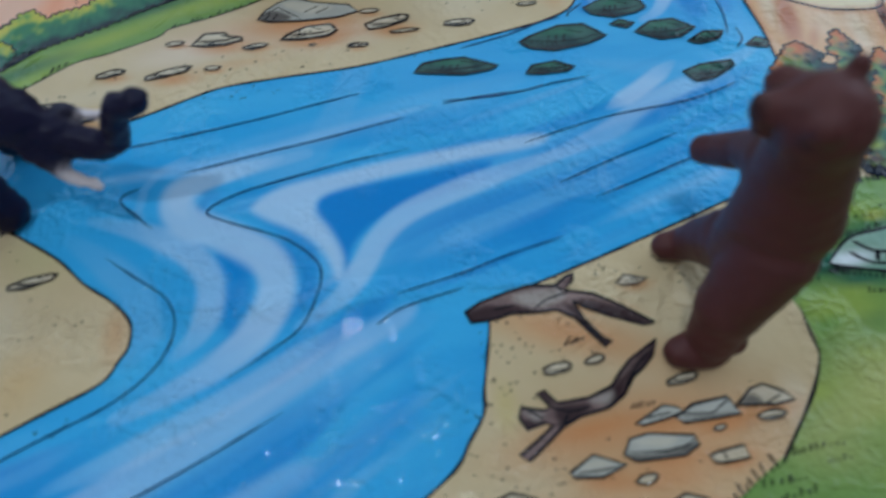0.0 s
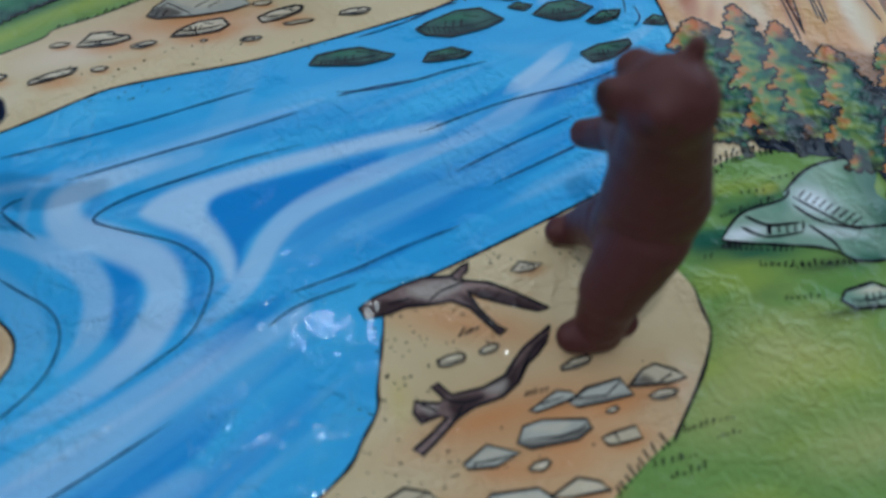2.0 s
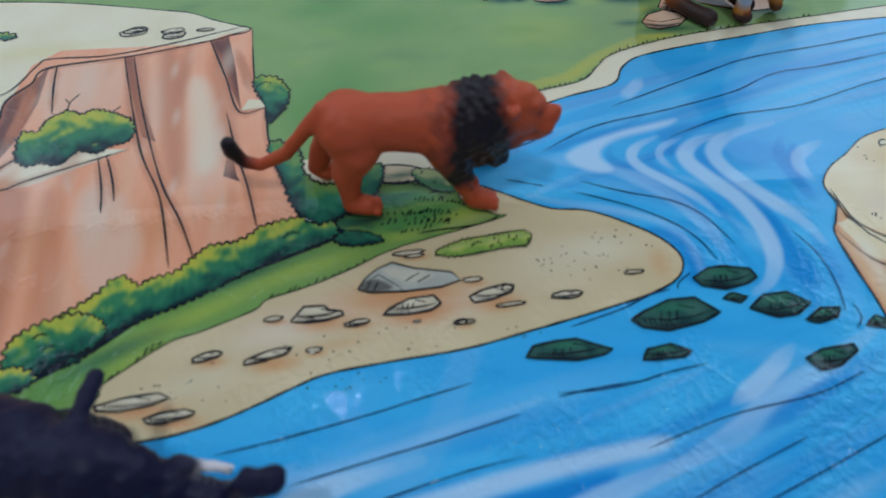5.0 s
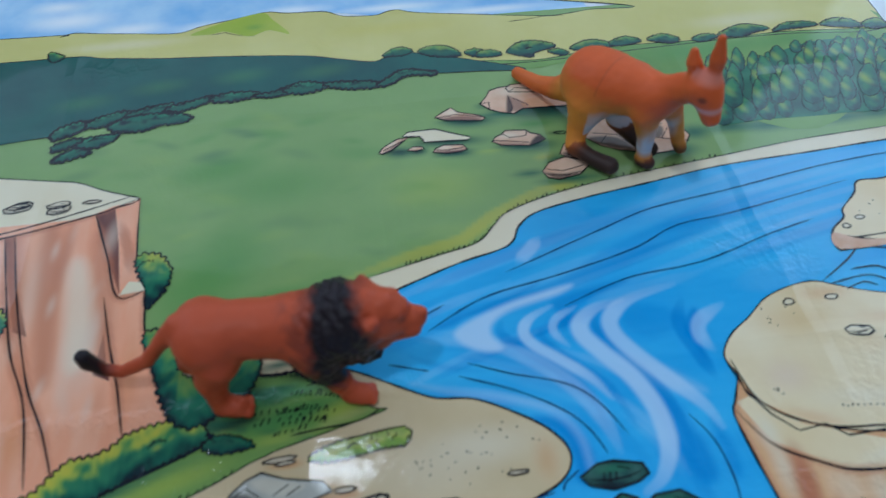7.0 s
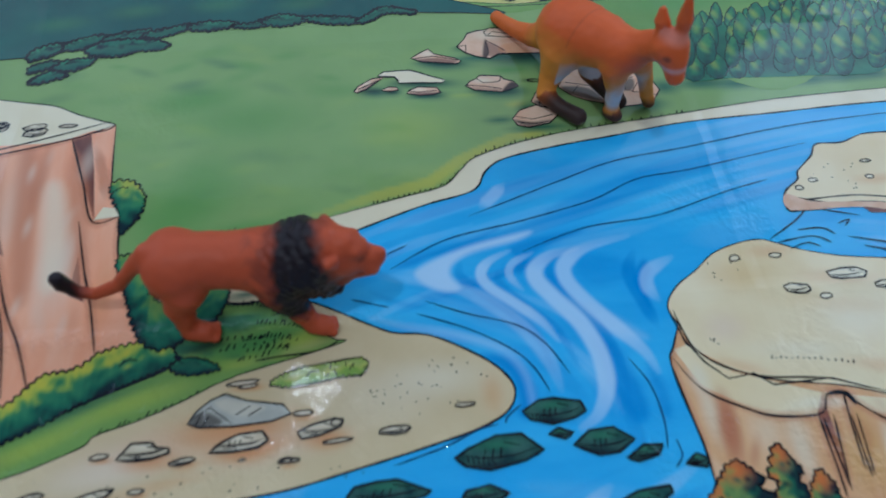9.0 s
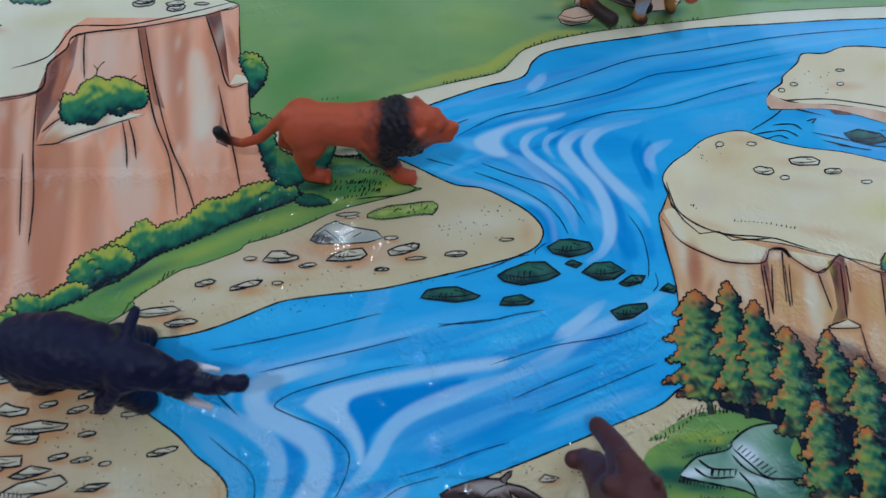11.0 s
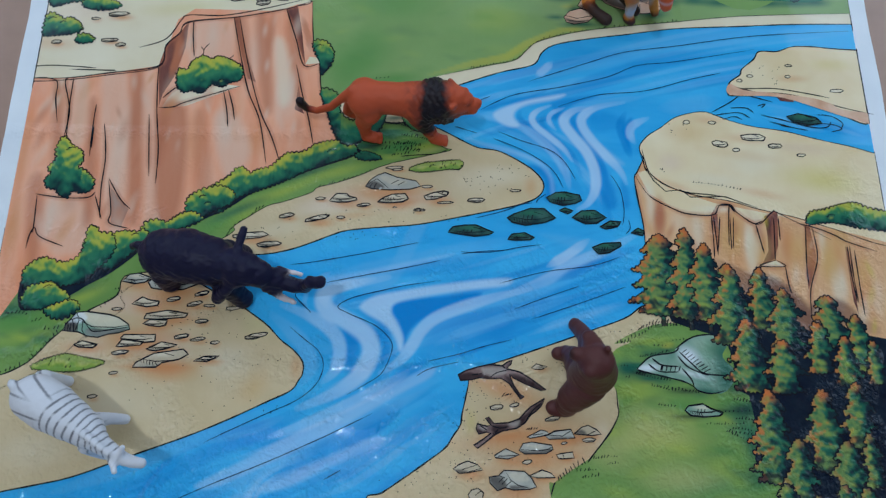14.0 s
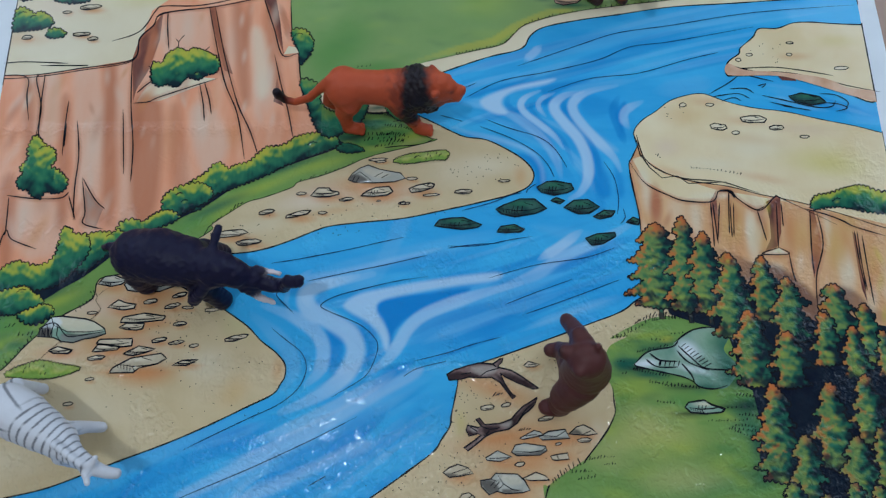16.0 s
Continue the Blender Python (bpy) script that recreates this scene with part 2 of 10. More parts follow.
def curve_through(points, closed, steps=6):
    """A smooth line through points."""
    n, out = len(points), []
    for i in range(n if closed else n - 1):
        p = [points[(i + k) % n] if closed else points[min(max(i + k, 0), n - 1)] for k in (-1, 0, 1, 2)]
        for s in range(steps):
            t = s / steps
            out.append(tuple(0.5 * (2 * p[1][a] + (p[2][a] - p[0][a]) * t + (2 * p[0][a] - 5 * p[1][a] + 4 * p[2][a] - p[3][a]) * t * t
                                    + (3 * p[1][a] - p[0][a] - 3 * p[2][a] + p[3][a]) * t ** 3) for a in (0, 1)))
    return out if closed else out + [tuple(points[-1])]


def ragged(line, amount, length, rng):
    """A closed line broken into leafy scallops."""
    total, out = 0.0, []
    n = len(line)
    dense = []
    for i in range(n):
        a, b = Vector(line[i]), Vector(line[(i + 1) % n])
        k = max(1, int((b - a).length / (length / 5)))
        dense += [(a.lerp(b, s / k), (b - a)) for s in range(k)]
    area = sum(line[i][0] * line[(i + 1) % n][1] - line[(i + 1) % n][0] * line[i][1] for i in range(n))
    sign = 1 if area > 0 else -1
    last, phase, size = None, 0.0, 1.0
    for p, way in dense:
        if last is not None:
            phase += (p - last).length / (length * size)
            if phase > 1:
                phase, size = phase - 1, rng.uniform(0.6, 1.5)
        last = p
        if way.length < 1e-6:
            continue
        side = Vector((way.y, -way.x)).normalized() * sign
        q = p + side * amount * size * (math.sin(math.pi * phase) - 0.4)
        out.append((q.x, q.y))
    return out


class Motif:
    """One printed picture on the mat, as one flat mesh with its fills, washes and ink lines. Millimetres.
    Washes and streaks tint the fills that they lie on; those of a small motif also tint the ground under it."""
    grounds, under, stones = [], [], 0

    def __init__(self, name, label="", ground=False, grain=1.4):
        self.name, self.label, self.ground, self.grain = name, label, ground, grain
        self.verts, self.faces, self.slots, self.tints, self.mats, self.soft = [], [], [], [], [], []
        self.fills = []

    def slot(self, mat):
        if mat not in self.mats:
            self.mats.append(mat)
        return self.mats.index(mat)

    def add(self, points, faces, mat, layer, tints=None):
        base = len(self.verts)
        self.verts += [(x * MM, y * MM, layer * LAYER) for x, y in points]
        self.tints += tints if tints is not None else [(0.0, 0.0, 0.0, 0.0)] * len(points)
        self.faces += [tuple(base + i for i in f) for f in faces]
        self.slots += [self.slot(mat)] * len(faces)

    def fill(self, line, mat, layer, grain=None):
        self.fills.append((line, mat, layer, grain or self.grain))

    def line(self, points, width, layer, mat="ink", closed=False, taper=True):
        if self.name == "printed_cliff":
            stroke = Motif("printed_crack_line")
            stroke.line(points, width, layer, mat, closed, taper)
            stroke.build([])
            return
        n = len(points)
        pts, faces = [], []
        for i, p in enumerate(points):
            a = Vector(points[i - 1] if (closed or i) else points[0])
            b = Vector(points[(i + 1) % n] if (closed or i < n - 1) else points[-1])
            way = (b - a).normalized() if (b - a).length > 1e-9 else Vector((1, 0))
            side = Vector((-way.y, way.x))
            w = width * (0.48 if mat == "blue_ink" else 0.54) * (0.9 + 0.5 * noise.noise(Vector((p[0] * 0.12, p[1] * 0.12, 3.0))))
            if n < 4:
                w *= 0.85
            elif taper and not closed:
                w *= min(1.0, 0.25 + 6.0 * min(i, n - 1 - i) / n)
            pts += [(p[0] + side.x * w, p[1] + side.y * w), (p[0] - side.x * w, p[1] - side.y * w)]
        for i in range(n if closed else n - 1):
            j = (i + 1) % n
            faces.append((2 * i, 2 * i + 1, 2 * j + 1, 2 * j))
        self.add(pts, faces, INK[mat], layer)

    def wash(self, x, y, rx, ry, turn, mat, layer, strength=1.0):
        """A soft round patch of colour."""
        entry = ("wash", layer, SOFT[mat], strength, (x, y, rx, ry, radians(turn)))
        (self.soft if self.ground or layer > 4 else Motif.under).append(entry)

    def streak(self, points, width, mat, layer, strength=1.0):
        """A soft brush stroke along a line, fading at its edges and ends."""
        self.soft.append(("streak", layer, SOFT[mat], strength, (np.array(points), width)))

    def patch(self, points, feather, mat, layer, strength=1.0):
        """A brushed shape of colour with a soft border."""
        self.soft.append(("patch", layer, SOFT[mat], strength, (np.array(curve_through(points, True, 4)), feather)))

    def bands(self, line, across, stops, size, amount, seed, soft=0.12):
        """Tones that follow one another over a shape, from its foot to its top or (across) from side to side, with a lumpy border."""
        for lo, hi, mat, strength in stops:
            self.soft.append(("band", 9, SOFT[mat], strength, (np.array(line), across, lo, hi, size, amount, seed, soft)))

    def done(self):
        if self.ground:
            Motif.grounds.append(self)
        else:
            return self.build(self.soft)

    def build(self, soft):
        for rank, (line, mat, layer, grain) in enumerate(self.fills):
            layer += 0.012 * rank
            if rank and self.ground:
                facet = Motif("printed_rock_facet" if self.name == "printed_cliff" else "printed_patch", grain=grain)
                facet.fills = [(line, mat, layer, grain)]
                facet.build(soft)
                continue
            pts, tris = grid_mesh(line, grain) if self.name == "printed_river" else fill_mesh(line, grain)
            tint = np.zeros((len(pts), 4))
            p = np.array(pts)
            for kind, at, colour, strength, shape in soft:
                if at < layer:
                    continue
                k = strength * {"wash": wash_at, "streak": streak_at, "band": band_at, "patch": patch_at}[kind](p, *shape)
                if np.max(k) <= 0:
                    continue
                tint[:, :3] = tint[:, :3] * (1 - k)[:, None] + np.array(colour) * k[:, None]
                tint[:, 3] = tint[:, 3] * (1 - k) + k
            self.add(pts, tris, INK[mat], layer, [tuple(t) for t in tint.tolist()])
        mesh = bpy.data.meshes.new(self.name)
        mesh.from_pydata(self.verts, [], self.faces)
        for mat in self.mats:
            mesh.materials.append(mat)
        mesh.polygons.foreach_set("material_index", self.slots)
        layer = mesh.color_attributes.new("tint", "FLOAT_COLOR", "POINT")
        layer.data.foreach_set("color", np.array(self.tints, dtype=np.float32).ravel())
        mesh.update()
        ob = new(self.name, mesh)
        ob.parent = play_mat
        if self.label:
            ob["label"] = self.label
        return ob


def soft_step(d):
    d = np.clip(d, 0, 1)
    return 1 - d * d * (3 - 2 * d)


def wash_at(p, x, y, rx, ry, turn):
    c, s = math.cos(turn), math.sin(turn)
    u, v = (p[:, 0] - x) * c + (p[:, 1] - y) * s, -(p[:, 0] - x) * s + (p[:, 1] - y) * c
    return soft_step(np.sqrt((u / rx) ** 2 + (v / ry) ** 2))


def streak_at(p, points, width):
    out = np.zeros(len(p))
    near = np.argwhere(((p > points.min(0) - width) & (p < points.max(0) + width)).all(1)).ravel()
    if not len(near):
        return out
    q, n = p[near], len(points)
    best, where = np.full(len(q), 1e9), np.zeros(len(q))
    for i in range(n - 1):
        a, d = points[i], points[i + 1] - points[i]
        t = np.clip(((q - a) @ d) / (d @ d + 1e-9), 0, 1)
        dist = np.hypot(*(q - a - t[:, None] * d).T)
        closer = dist < best
        best, where = np.where(closer, dist, best), np.where(closer, (i + t) / (n - 1), where)
    k = np.clip(np.minimum(where, 1 - where) * 4, 0, 1)
    half = width * 0.5 * (0.35 + 0.65 * k)
    out[near] = soft_step((best - half * 0.5) / (half * 0.5)) * (0.25 + 0.75 * k) * (best < half)
    return out


def patch_at(p, line, feather):
    out = np.zeros(len(p))
    near = np.argwhere(((p > line.min(0) - feather) & (p < line.max(0) + feather)).all(1)).ravel()
    if not len(near):
        return out
    q, best, inside = p[near], np.full(len(near), 1e9), np.zeros(len(near), bool)
    for a, b in zip(line, np.roll(line, -1, 0)):
        d = b - a
        t = np.clip(((q - a) @ d) / (d @ d + 1e-9), 0, 1)
        best = np.minimum(best, np.hypot(*(q - a - t[:, None] * d).T))
        if a[1] != b[1]:
            inside ^= ((a[1] > q[:, 1]) != (b[1] > q[:, 1])) & (q[:, 0] < (b[0] - a[0]) * (q[:, 1] - a[1]) / (b[1] - a[1]) + a[0])
    out[near] = 1 - soft_step(0.5 + np.where(inside, best, -best) / feather)
    return out


def band_at(p, line, across, lo, hi, size, amount, seed, soft):
    axis, other = (1, 0) if across else (0, 1)
    edges = np.linspace(line[:, axis].min(), line[:, axis].max() + 1e-6, 40)
    dense = np.concatenate([line + (np.roll(line, -1, 0) - line) * t for t in (0, 0.25, 0.5, 0.75)])
    slot = np.clip(np.digitize(dense[:, axis], edges) - 1, 0, 38)
    first, last = np.full(39, 1e9), np.full(39, -1e9)
    np.minimum.at(first, slot, dense[:, other])
    np.maximum.at(last, slot, dense[:, other])
    bad = first > last
    first[bad], last[bad] = line[:, other].min(), line[:, other].max()
    mine = np.clip(np.digitize(p[:, axis], edges) - 1, 0, 38)
    v = (p[:, other] - first[mine]) / np.maximum(last[mine] - first[mine], 0.5)
    x, y = p[:, 0] / size, p[:, 1] / size
    v = v + amount * (np.sin(2.1 * x + 1.7 * np.sin(1.6 * y + seed)) * np.sin(2.4 * y + 1.3 * np.sin(1.4 * x + seed)) + 0.4 * np.sin(5.1 * x + seed) * np.sin(4.7 * y + 2 * np.sin(2.2 * x)))
    return np.clip((v - lo) / soft + 0.5, 0, 1) * np.clip((hi - v) / soft + 0.5, 0, 1)


def grid_mesh(line, grain):
    """Squares that fill the rectangle round a line."""
    c = np.array(line)
    lo, hi = c.min(0), c.max(0)
    nx, ny = [int(np.ceil((hi[i] - lo[i]) / grain)) + 1 for i in (0, 1)]
    gx, gy = np.meshgrid(np.linspace(lo[0], hi[0], nx), np.linspace(lo[1], hi[1], ny))
    at = (np.arange(ny - 1)[:, None] * nx + np.arange(nx - 1)).ravel()
    return np.stack([gx.ravel(), gy.ravel()], 1).tolist(), np.stack([at, at + 1, at + nx + 1, at + nx], 1).tolist()


def fill_mesh(line, grain):
    """Triangles that fill a closed line, with points inside about every grain millimetres."""
    clean = []
    for p in line:
        if not clean or math.dist(p, clean[-1]) > 0.15:
            clean.append(p)
    if math.dist(clean[0], clean[-1]) < 0.15:
        clean.pop()
    c = np.array(clean)
    lo, hi = c.min(0), c.max(0)
    gx, gy = np.meshgrid(np.arange(lo[0] + grain / 2, hi[0], grain), np.arange(lo[1] + grain / 2, hi[1], grain))
    gx = gx + (np.arange(gx.shape[0])[:, None] % 2) * grain * 0.5
    p = np.stack([gx.ravel(), gy.ravel()], 1)
    inside = np.zeros(len(p), bool)
    for a, b in zip(c, np.roll(c, -1, 0)):
        if a[1] == b[1]:
            continue
        cut = ((a[1] > p[:, 1]) != (b[1] > p[:, 1])) & (p[:, 0] < (b[0] - a[0]) * (p[:, 1] - a[1]) / (b[1] - a[1]) + a[0])
        inside ^= cut
    p = p[inside]
    n = len(clean)
    coords = [Vector(q) for q in clean] + [Vector(q) for q in p.tolist()]
    made = delaunay_2d_cdt(coords, [], [list(range(n))], 1, 0.01)
    verts, faces = [tuple(v) for v in made[0]], []
    for a, b, d in made[2]:
        (ax, ay), (bx, by), (dx, dy) = verts[a], verts[b], verts[d]
        faces.append((a, b, d) if (bx - ax) * (dy - ay) - (by - ay) * (dx - ax) > 0 else (a, d, b))
    return verts, faces


play_mat = tagged(new("play_mat"), "glossy plastic play mat printed with a river landscape", "play mat")
LEFT, RIGHT, TOP, BOTTOM = -344, 344, 425, -270
OUTER = 15


def sheet():
    """The white film itself, with a slightly uneven cut edge."""
    rng = random.Random(3)
    line = []
    corners = [(LEFT - OUTER, BOTTOM - OUTER), (RIGHT + OUTER, BOTTOM - OUTER), (RIGHT + OUTER, TOP + OUTER), (LEFT - OUTER, TOP + OUTER)]
    for i in range(4):
        a, b = Vector(corners[i]), Vector(corners[(i + 1) % 4])
        for s in range(60):
            p = a.lerp(b, s / 60)
            wave = 2.6 * noise.noise(Vector((p.x * 0.011, p.y * 0.011, 7.0))) + 0.6 * noise.noise(Vector((p.x * 0.06, p.y * 0.06, 1.0)))
            way = (b - a).normalized()
            line.append((p.x - way.y * wave, p.y + way.x * wave))
    n = len(line)
    verts = [(x * MM, y * MM, 0) for x, y in line] + [(x * MM, y * MM, -MAT_THICK + 0.0002) for x, y in line]
    faces = [tuple(range(n)), tuple(range(2 * n - 1, n - 1, -1))] + [(i, n + i, n + (i + 1) % n, (i + 1) % n) for i in range(n)]
    mesh = bpy.data.meshes.new("sheet")
    mesh.from_pydata(verts, [], faces)
    mesh.materials.append(INK["white"])
    ob = new("sheet", mesh)
    ob.parent = play_mat
    ob["label"] = "white plastic film with a plain border"


sheet()


def clip_x(line, lo=LEFT, hi=RIGHT, bottom=BOTTOM, top=TOP):
    return [(min(max(x, lo), hi), min(max(y, bottom), top)) for x, y in line]


def land(name, points, mat, layer, label="", edge=0.0, smooth=True):
    m = Motif(name, label, True, {"printed_river": 1.0, "printed_cliff": 1.5}.get(name, 2.2))
    line = clip_x(curve_through(points, True) if smooth else points)
    m.fill(line, mat, layer)
    if edge:
        m.line(line, edge, layer + 0.4, closed=True)
    return m


def ink_line(name, points, width=0.9, mat="ink", layer=4.5):
    m = Motif(name)
    m.line(curve_through(points, False, 8), width, layer, mat)
    m.done()


def flow(m, guide, count, spread, seed, tones=("foam", "deep_blue", "pale_blue", "deep_blue")):
    """Brush strokes of the water, along a guide line."""
    rng = random.Random(seed)
    line = [Vector(p) for p in curve_through(guide, False, 8)]
    n = len(line)
    for i in range(count):
        a = rng.randrange(0, max(1, n - 8))
        b = min(n, a + rng.randrange(7, max(9, n // 2)))
        off = rng.uniform(-spread, spread)
        path = []
        for k in range(a, b):
            way = (line[min(k + 1, n - 1)] - line[max(k - 1, 0)]).normalized()
            q = line[k] + Vector((-way.y, way.x)) * off
            path.append((q.x, q.y))
        tone = rng.choice(tones)
        m.streak(path, rng.uniform(3.5, 10), tone, 2, rng.uniform(0.15, 0.4) * (0.5 if tone == "foam" else 1.0))


def mottle(m, x, y, rx, ry, count, size, tones, seed, strength=0.4, layer=4, turn=0):
    """Uneven dabs of colour over an area."""
    rng = random.Random(seed)
    for _ in range(count):
        k = rng.uniform(0.5, 1.4) * size
        m.wash(x + rng.uniform(-rx, rx), y + rng.uniform(-ry, ry), k * 1.8, k * 0.6, turn + rng.uniform(-25, 25), rng.choice(tones), layer, strength * rng.uniform(0.4, 1))


def inside_line(x, y, line):
    hit = False
    for (ax, ay), (bx, by) in zip(line, line[1:] + line[:1]):
        if (ay > y) != (by > y) and x < (bx - ax) * (y - ay) / (by - ay) + ax:
            hit = not hit
    return hit


def stone(points, mat="pale", halo=True, hatch=0, width=0.9, facet=True, angular=True):
    """A printed stone: a pale shape with a bold outline, an orange tint on the sand below it and a darker lower facet."""
    m = Motif("printed_stone", grain=1.0)
    Motif.stones += 1
    level = 6 + 0.01 * (Motif.stones % 30)
    line = curve_through(points, True, 3)
    if angular:
        line = [p for a, b in zip(points, points[1:] + points[:1]) for p in (a, ((a[0] * 2 + b[0]) / 3, (a[1] * 2 + b[1]) / 3), ((a[0] + b[0] * 2) / 3, (a[1] + b[1] * 2) / 3))]
    xs, ys = [p[0] for p in line], [p[1] for p in line]
    cx, cy, w, h = (min(xs) + max(xs)) / 2, (min(ys) + max(ys)) / 2, max(xs) - min(xs), max(ys) - min(ys)
    width *= 1.2 * min(1.0, max(0.75, min(w, 2.4 * h) / 9))
    if halo:
        m.wash(cx + w * 0.12, cy - h * 0.6, w * 0.85, h * 0.95, 0, "orange", 4, 0.75)
    m.fill(line, mat, level)
    dark = "plum" if mat == "pink" else ("night" if mat == "wet" else "grey")
    if facet and w > 7 and h > 3:
        m.wash(cx - w * 0.1, cy - h * 0.38, w * 0.5, h * 0.26, 0, dark, 7, 0.85 if mat == "wet" else 0.5)
        m.wash(cx - w * 0.02, cy + h * 0.22, w * 0.42, h * 0.28, 0, "cream" if mat != "wet" else "teal", 7, 0.75)
        rim = [(cx - w * 0.42, cy - h * 0.02), (cx - w * 0.1, cy - h * 0.17), (cx + w * 0.2, cy - h * 0.12), (cx + w * 0.42, cy + h * 0.04)]
        m.line(rim, width * 0.75, level + 0.3)
        if w > 11:
            m.line([(cx - w * 0.1, cy - h * 0.16), (cx - w * 0.04, cy - h * 0.46)], width * 0.6, level + 0.3)
            m.line([(cx + w * 0.06, cy + h * 0.28), (cx + w * 0.24, cy + h * 0.14)], width * 0.6, level + 0.3)
        if w > 16:
            for i in range(5):
                x = cx - w * (0.36 - 0.055 * i)
                m.line([(x, cy - h * 0.08), (x + w * 0.01, cy - h * (0.24 + 0.04 * i))], width * 0.55, level + 0.3)
    m.line(line, width, level + 0.3, closed=True)
    for i in range(hatch):
        x = cx - w * 0.15 + i * w * 0.09
        m.line([(x, cy + h * 0.12), (x - w * 0.03, cy - h * 0.2)], width * 0.7, level + 0.3)
    return m.done()


def pebble(x, y, w, h, turn=0, mat="pale", halo=True):
    rng = random.Random(int(x * 37 + y * 91))
    c, s = math.cos(radians(turn)), math.sin(radians(turn))
    points = []
    for i in range(7):
        a = math.tau * (i + rng.uniform(-0.25, 0.25)) / 7
        u, v = w / 2 * math.cos(a) * rng.uniform(0.88, 1.08), h / 2 * math.sin(a) * rng.uniform(0.85, 1.1)
        points.append((x + u * c - v * s, y + u * s + v * c))
    return stone(points, mat, halo, facet=w > 8, angular=w > 7, width=0.8)


def bush(points, name="printed_bush", light=0.8, scallop=3.2, seed=1, mat="leaf", width=1.0):
    """A leafy clump: curly outline, yellow lights on its upper side, deep green and near-black below."""
    rng = random.Random(seed)
    level = 6 + 0.6 * (seed % 40) / 40
    m = Motif(name, grain=1.0)
    base = curve_through(points, True, 5)
    line = ragged(base, scallop * 0.52, scallop * 0.95, rng)
    m.fill(line, mat, level)
    xs, ys = [p[0] for p in line], [p[1] for p in line]
    x0, x1, y0, y1 = min(xs), max(xs), min(ys), max(ys)
    k = seed * 1.37
    if name in ("printed_hedge", "printed_savanna_tree"):
        m.bands(line, False, [(-9, 0.72, "night", 0.92)], 5.0, 0.15, k)
    if name == "printed_grass_clump":
        m.bands(line, False, [(-9, 0.4, "green", 0.6), (0.5, 9, "hay", 0.75)], 6.0, 0.16, k, 0.3)
        for _ in range(int((x1 - x0) / 3)):
            x, y = rng.uniform(x0, x1), rng.uniform(y0, y1)
            if inside_line(x, y, line) and inside_line(x + 1, y + 2, line):
                m.line([(x, y), (x + 0.5, y + 1.8)], 0.7, level + 0.008)
    else:
        m.bands(line, False, [(0.3, 0.66, "teal", 0.6), (-9, 0.4, "dark_green", 0.9), (-9, 0.15, "night", 0.9)], 7.0, 0.16, k, 0.26)
    if light > 0.1:
        m.bands(line, False, [(0.6, 9, "green", 0.5), (0.7, 9, "lime", 0.75 * light), (0.84, 9, "yellow", 0.7 * light)], 6.0, 0.18, k + 2, 0.24)
    for _ in range(int(min(3, (x1 - x0) * (y1 - y0) / 260))):
        x, y = rng.uniform(x0, x1), rng.uniform(y0 + 0.3 * (y1 - y0), y1)
        r = rng.uniform(2.2, 4.2)
        if all(inside_line(x + dx, y + dy, line) for dx in (-r, r) for dy in (0, r)):
            arc = [(x + r * math.cos(a), y + r * math.sin(a)) for a in [2.9 - 0.52 * i for i in range(5)]]
            arc = [q for i, q in enumerate(arc)]
            curl = []
            for (ax, ay), (bx, by) in zip(arc, arc[1:]):
                nx, ny = (ax + bx) / 2 - x, (ay + by) / 2 - y
                curl += [(ax, ay), (ax + (bx - ax) * 0.5 + nx * 0.25, ay + (by - ay) * 0.5 + ny * 0.25)]
            m.line(curve_through(curl + [arc[-1]], False, 3), 0.7, level + 0.008)
            m.wash(x + 0.3 * r, y - 0.9 * r, r * 1.1, r * 0.7, 0, "dark_green", 9, 0.7)
            m.wash(x - 0.2 * r, y + 0.35 * r, r * 0.8, r * 0.45, 20, "lime", 9, 0.7 * light)
    m.line(line, width, level + 0.01, closed=True)
    return m.done()


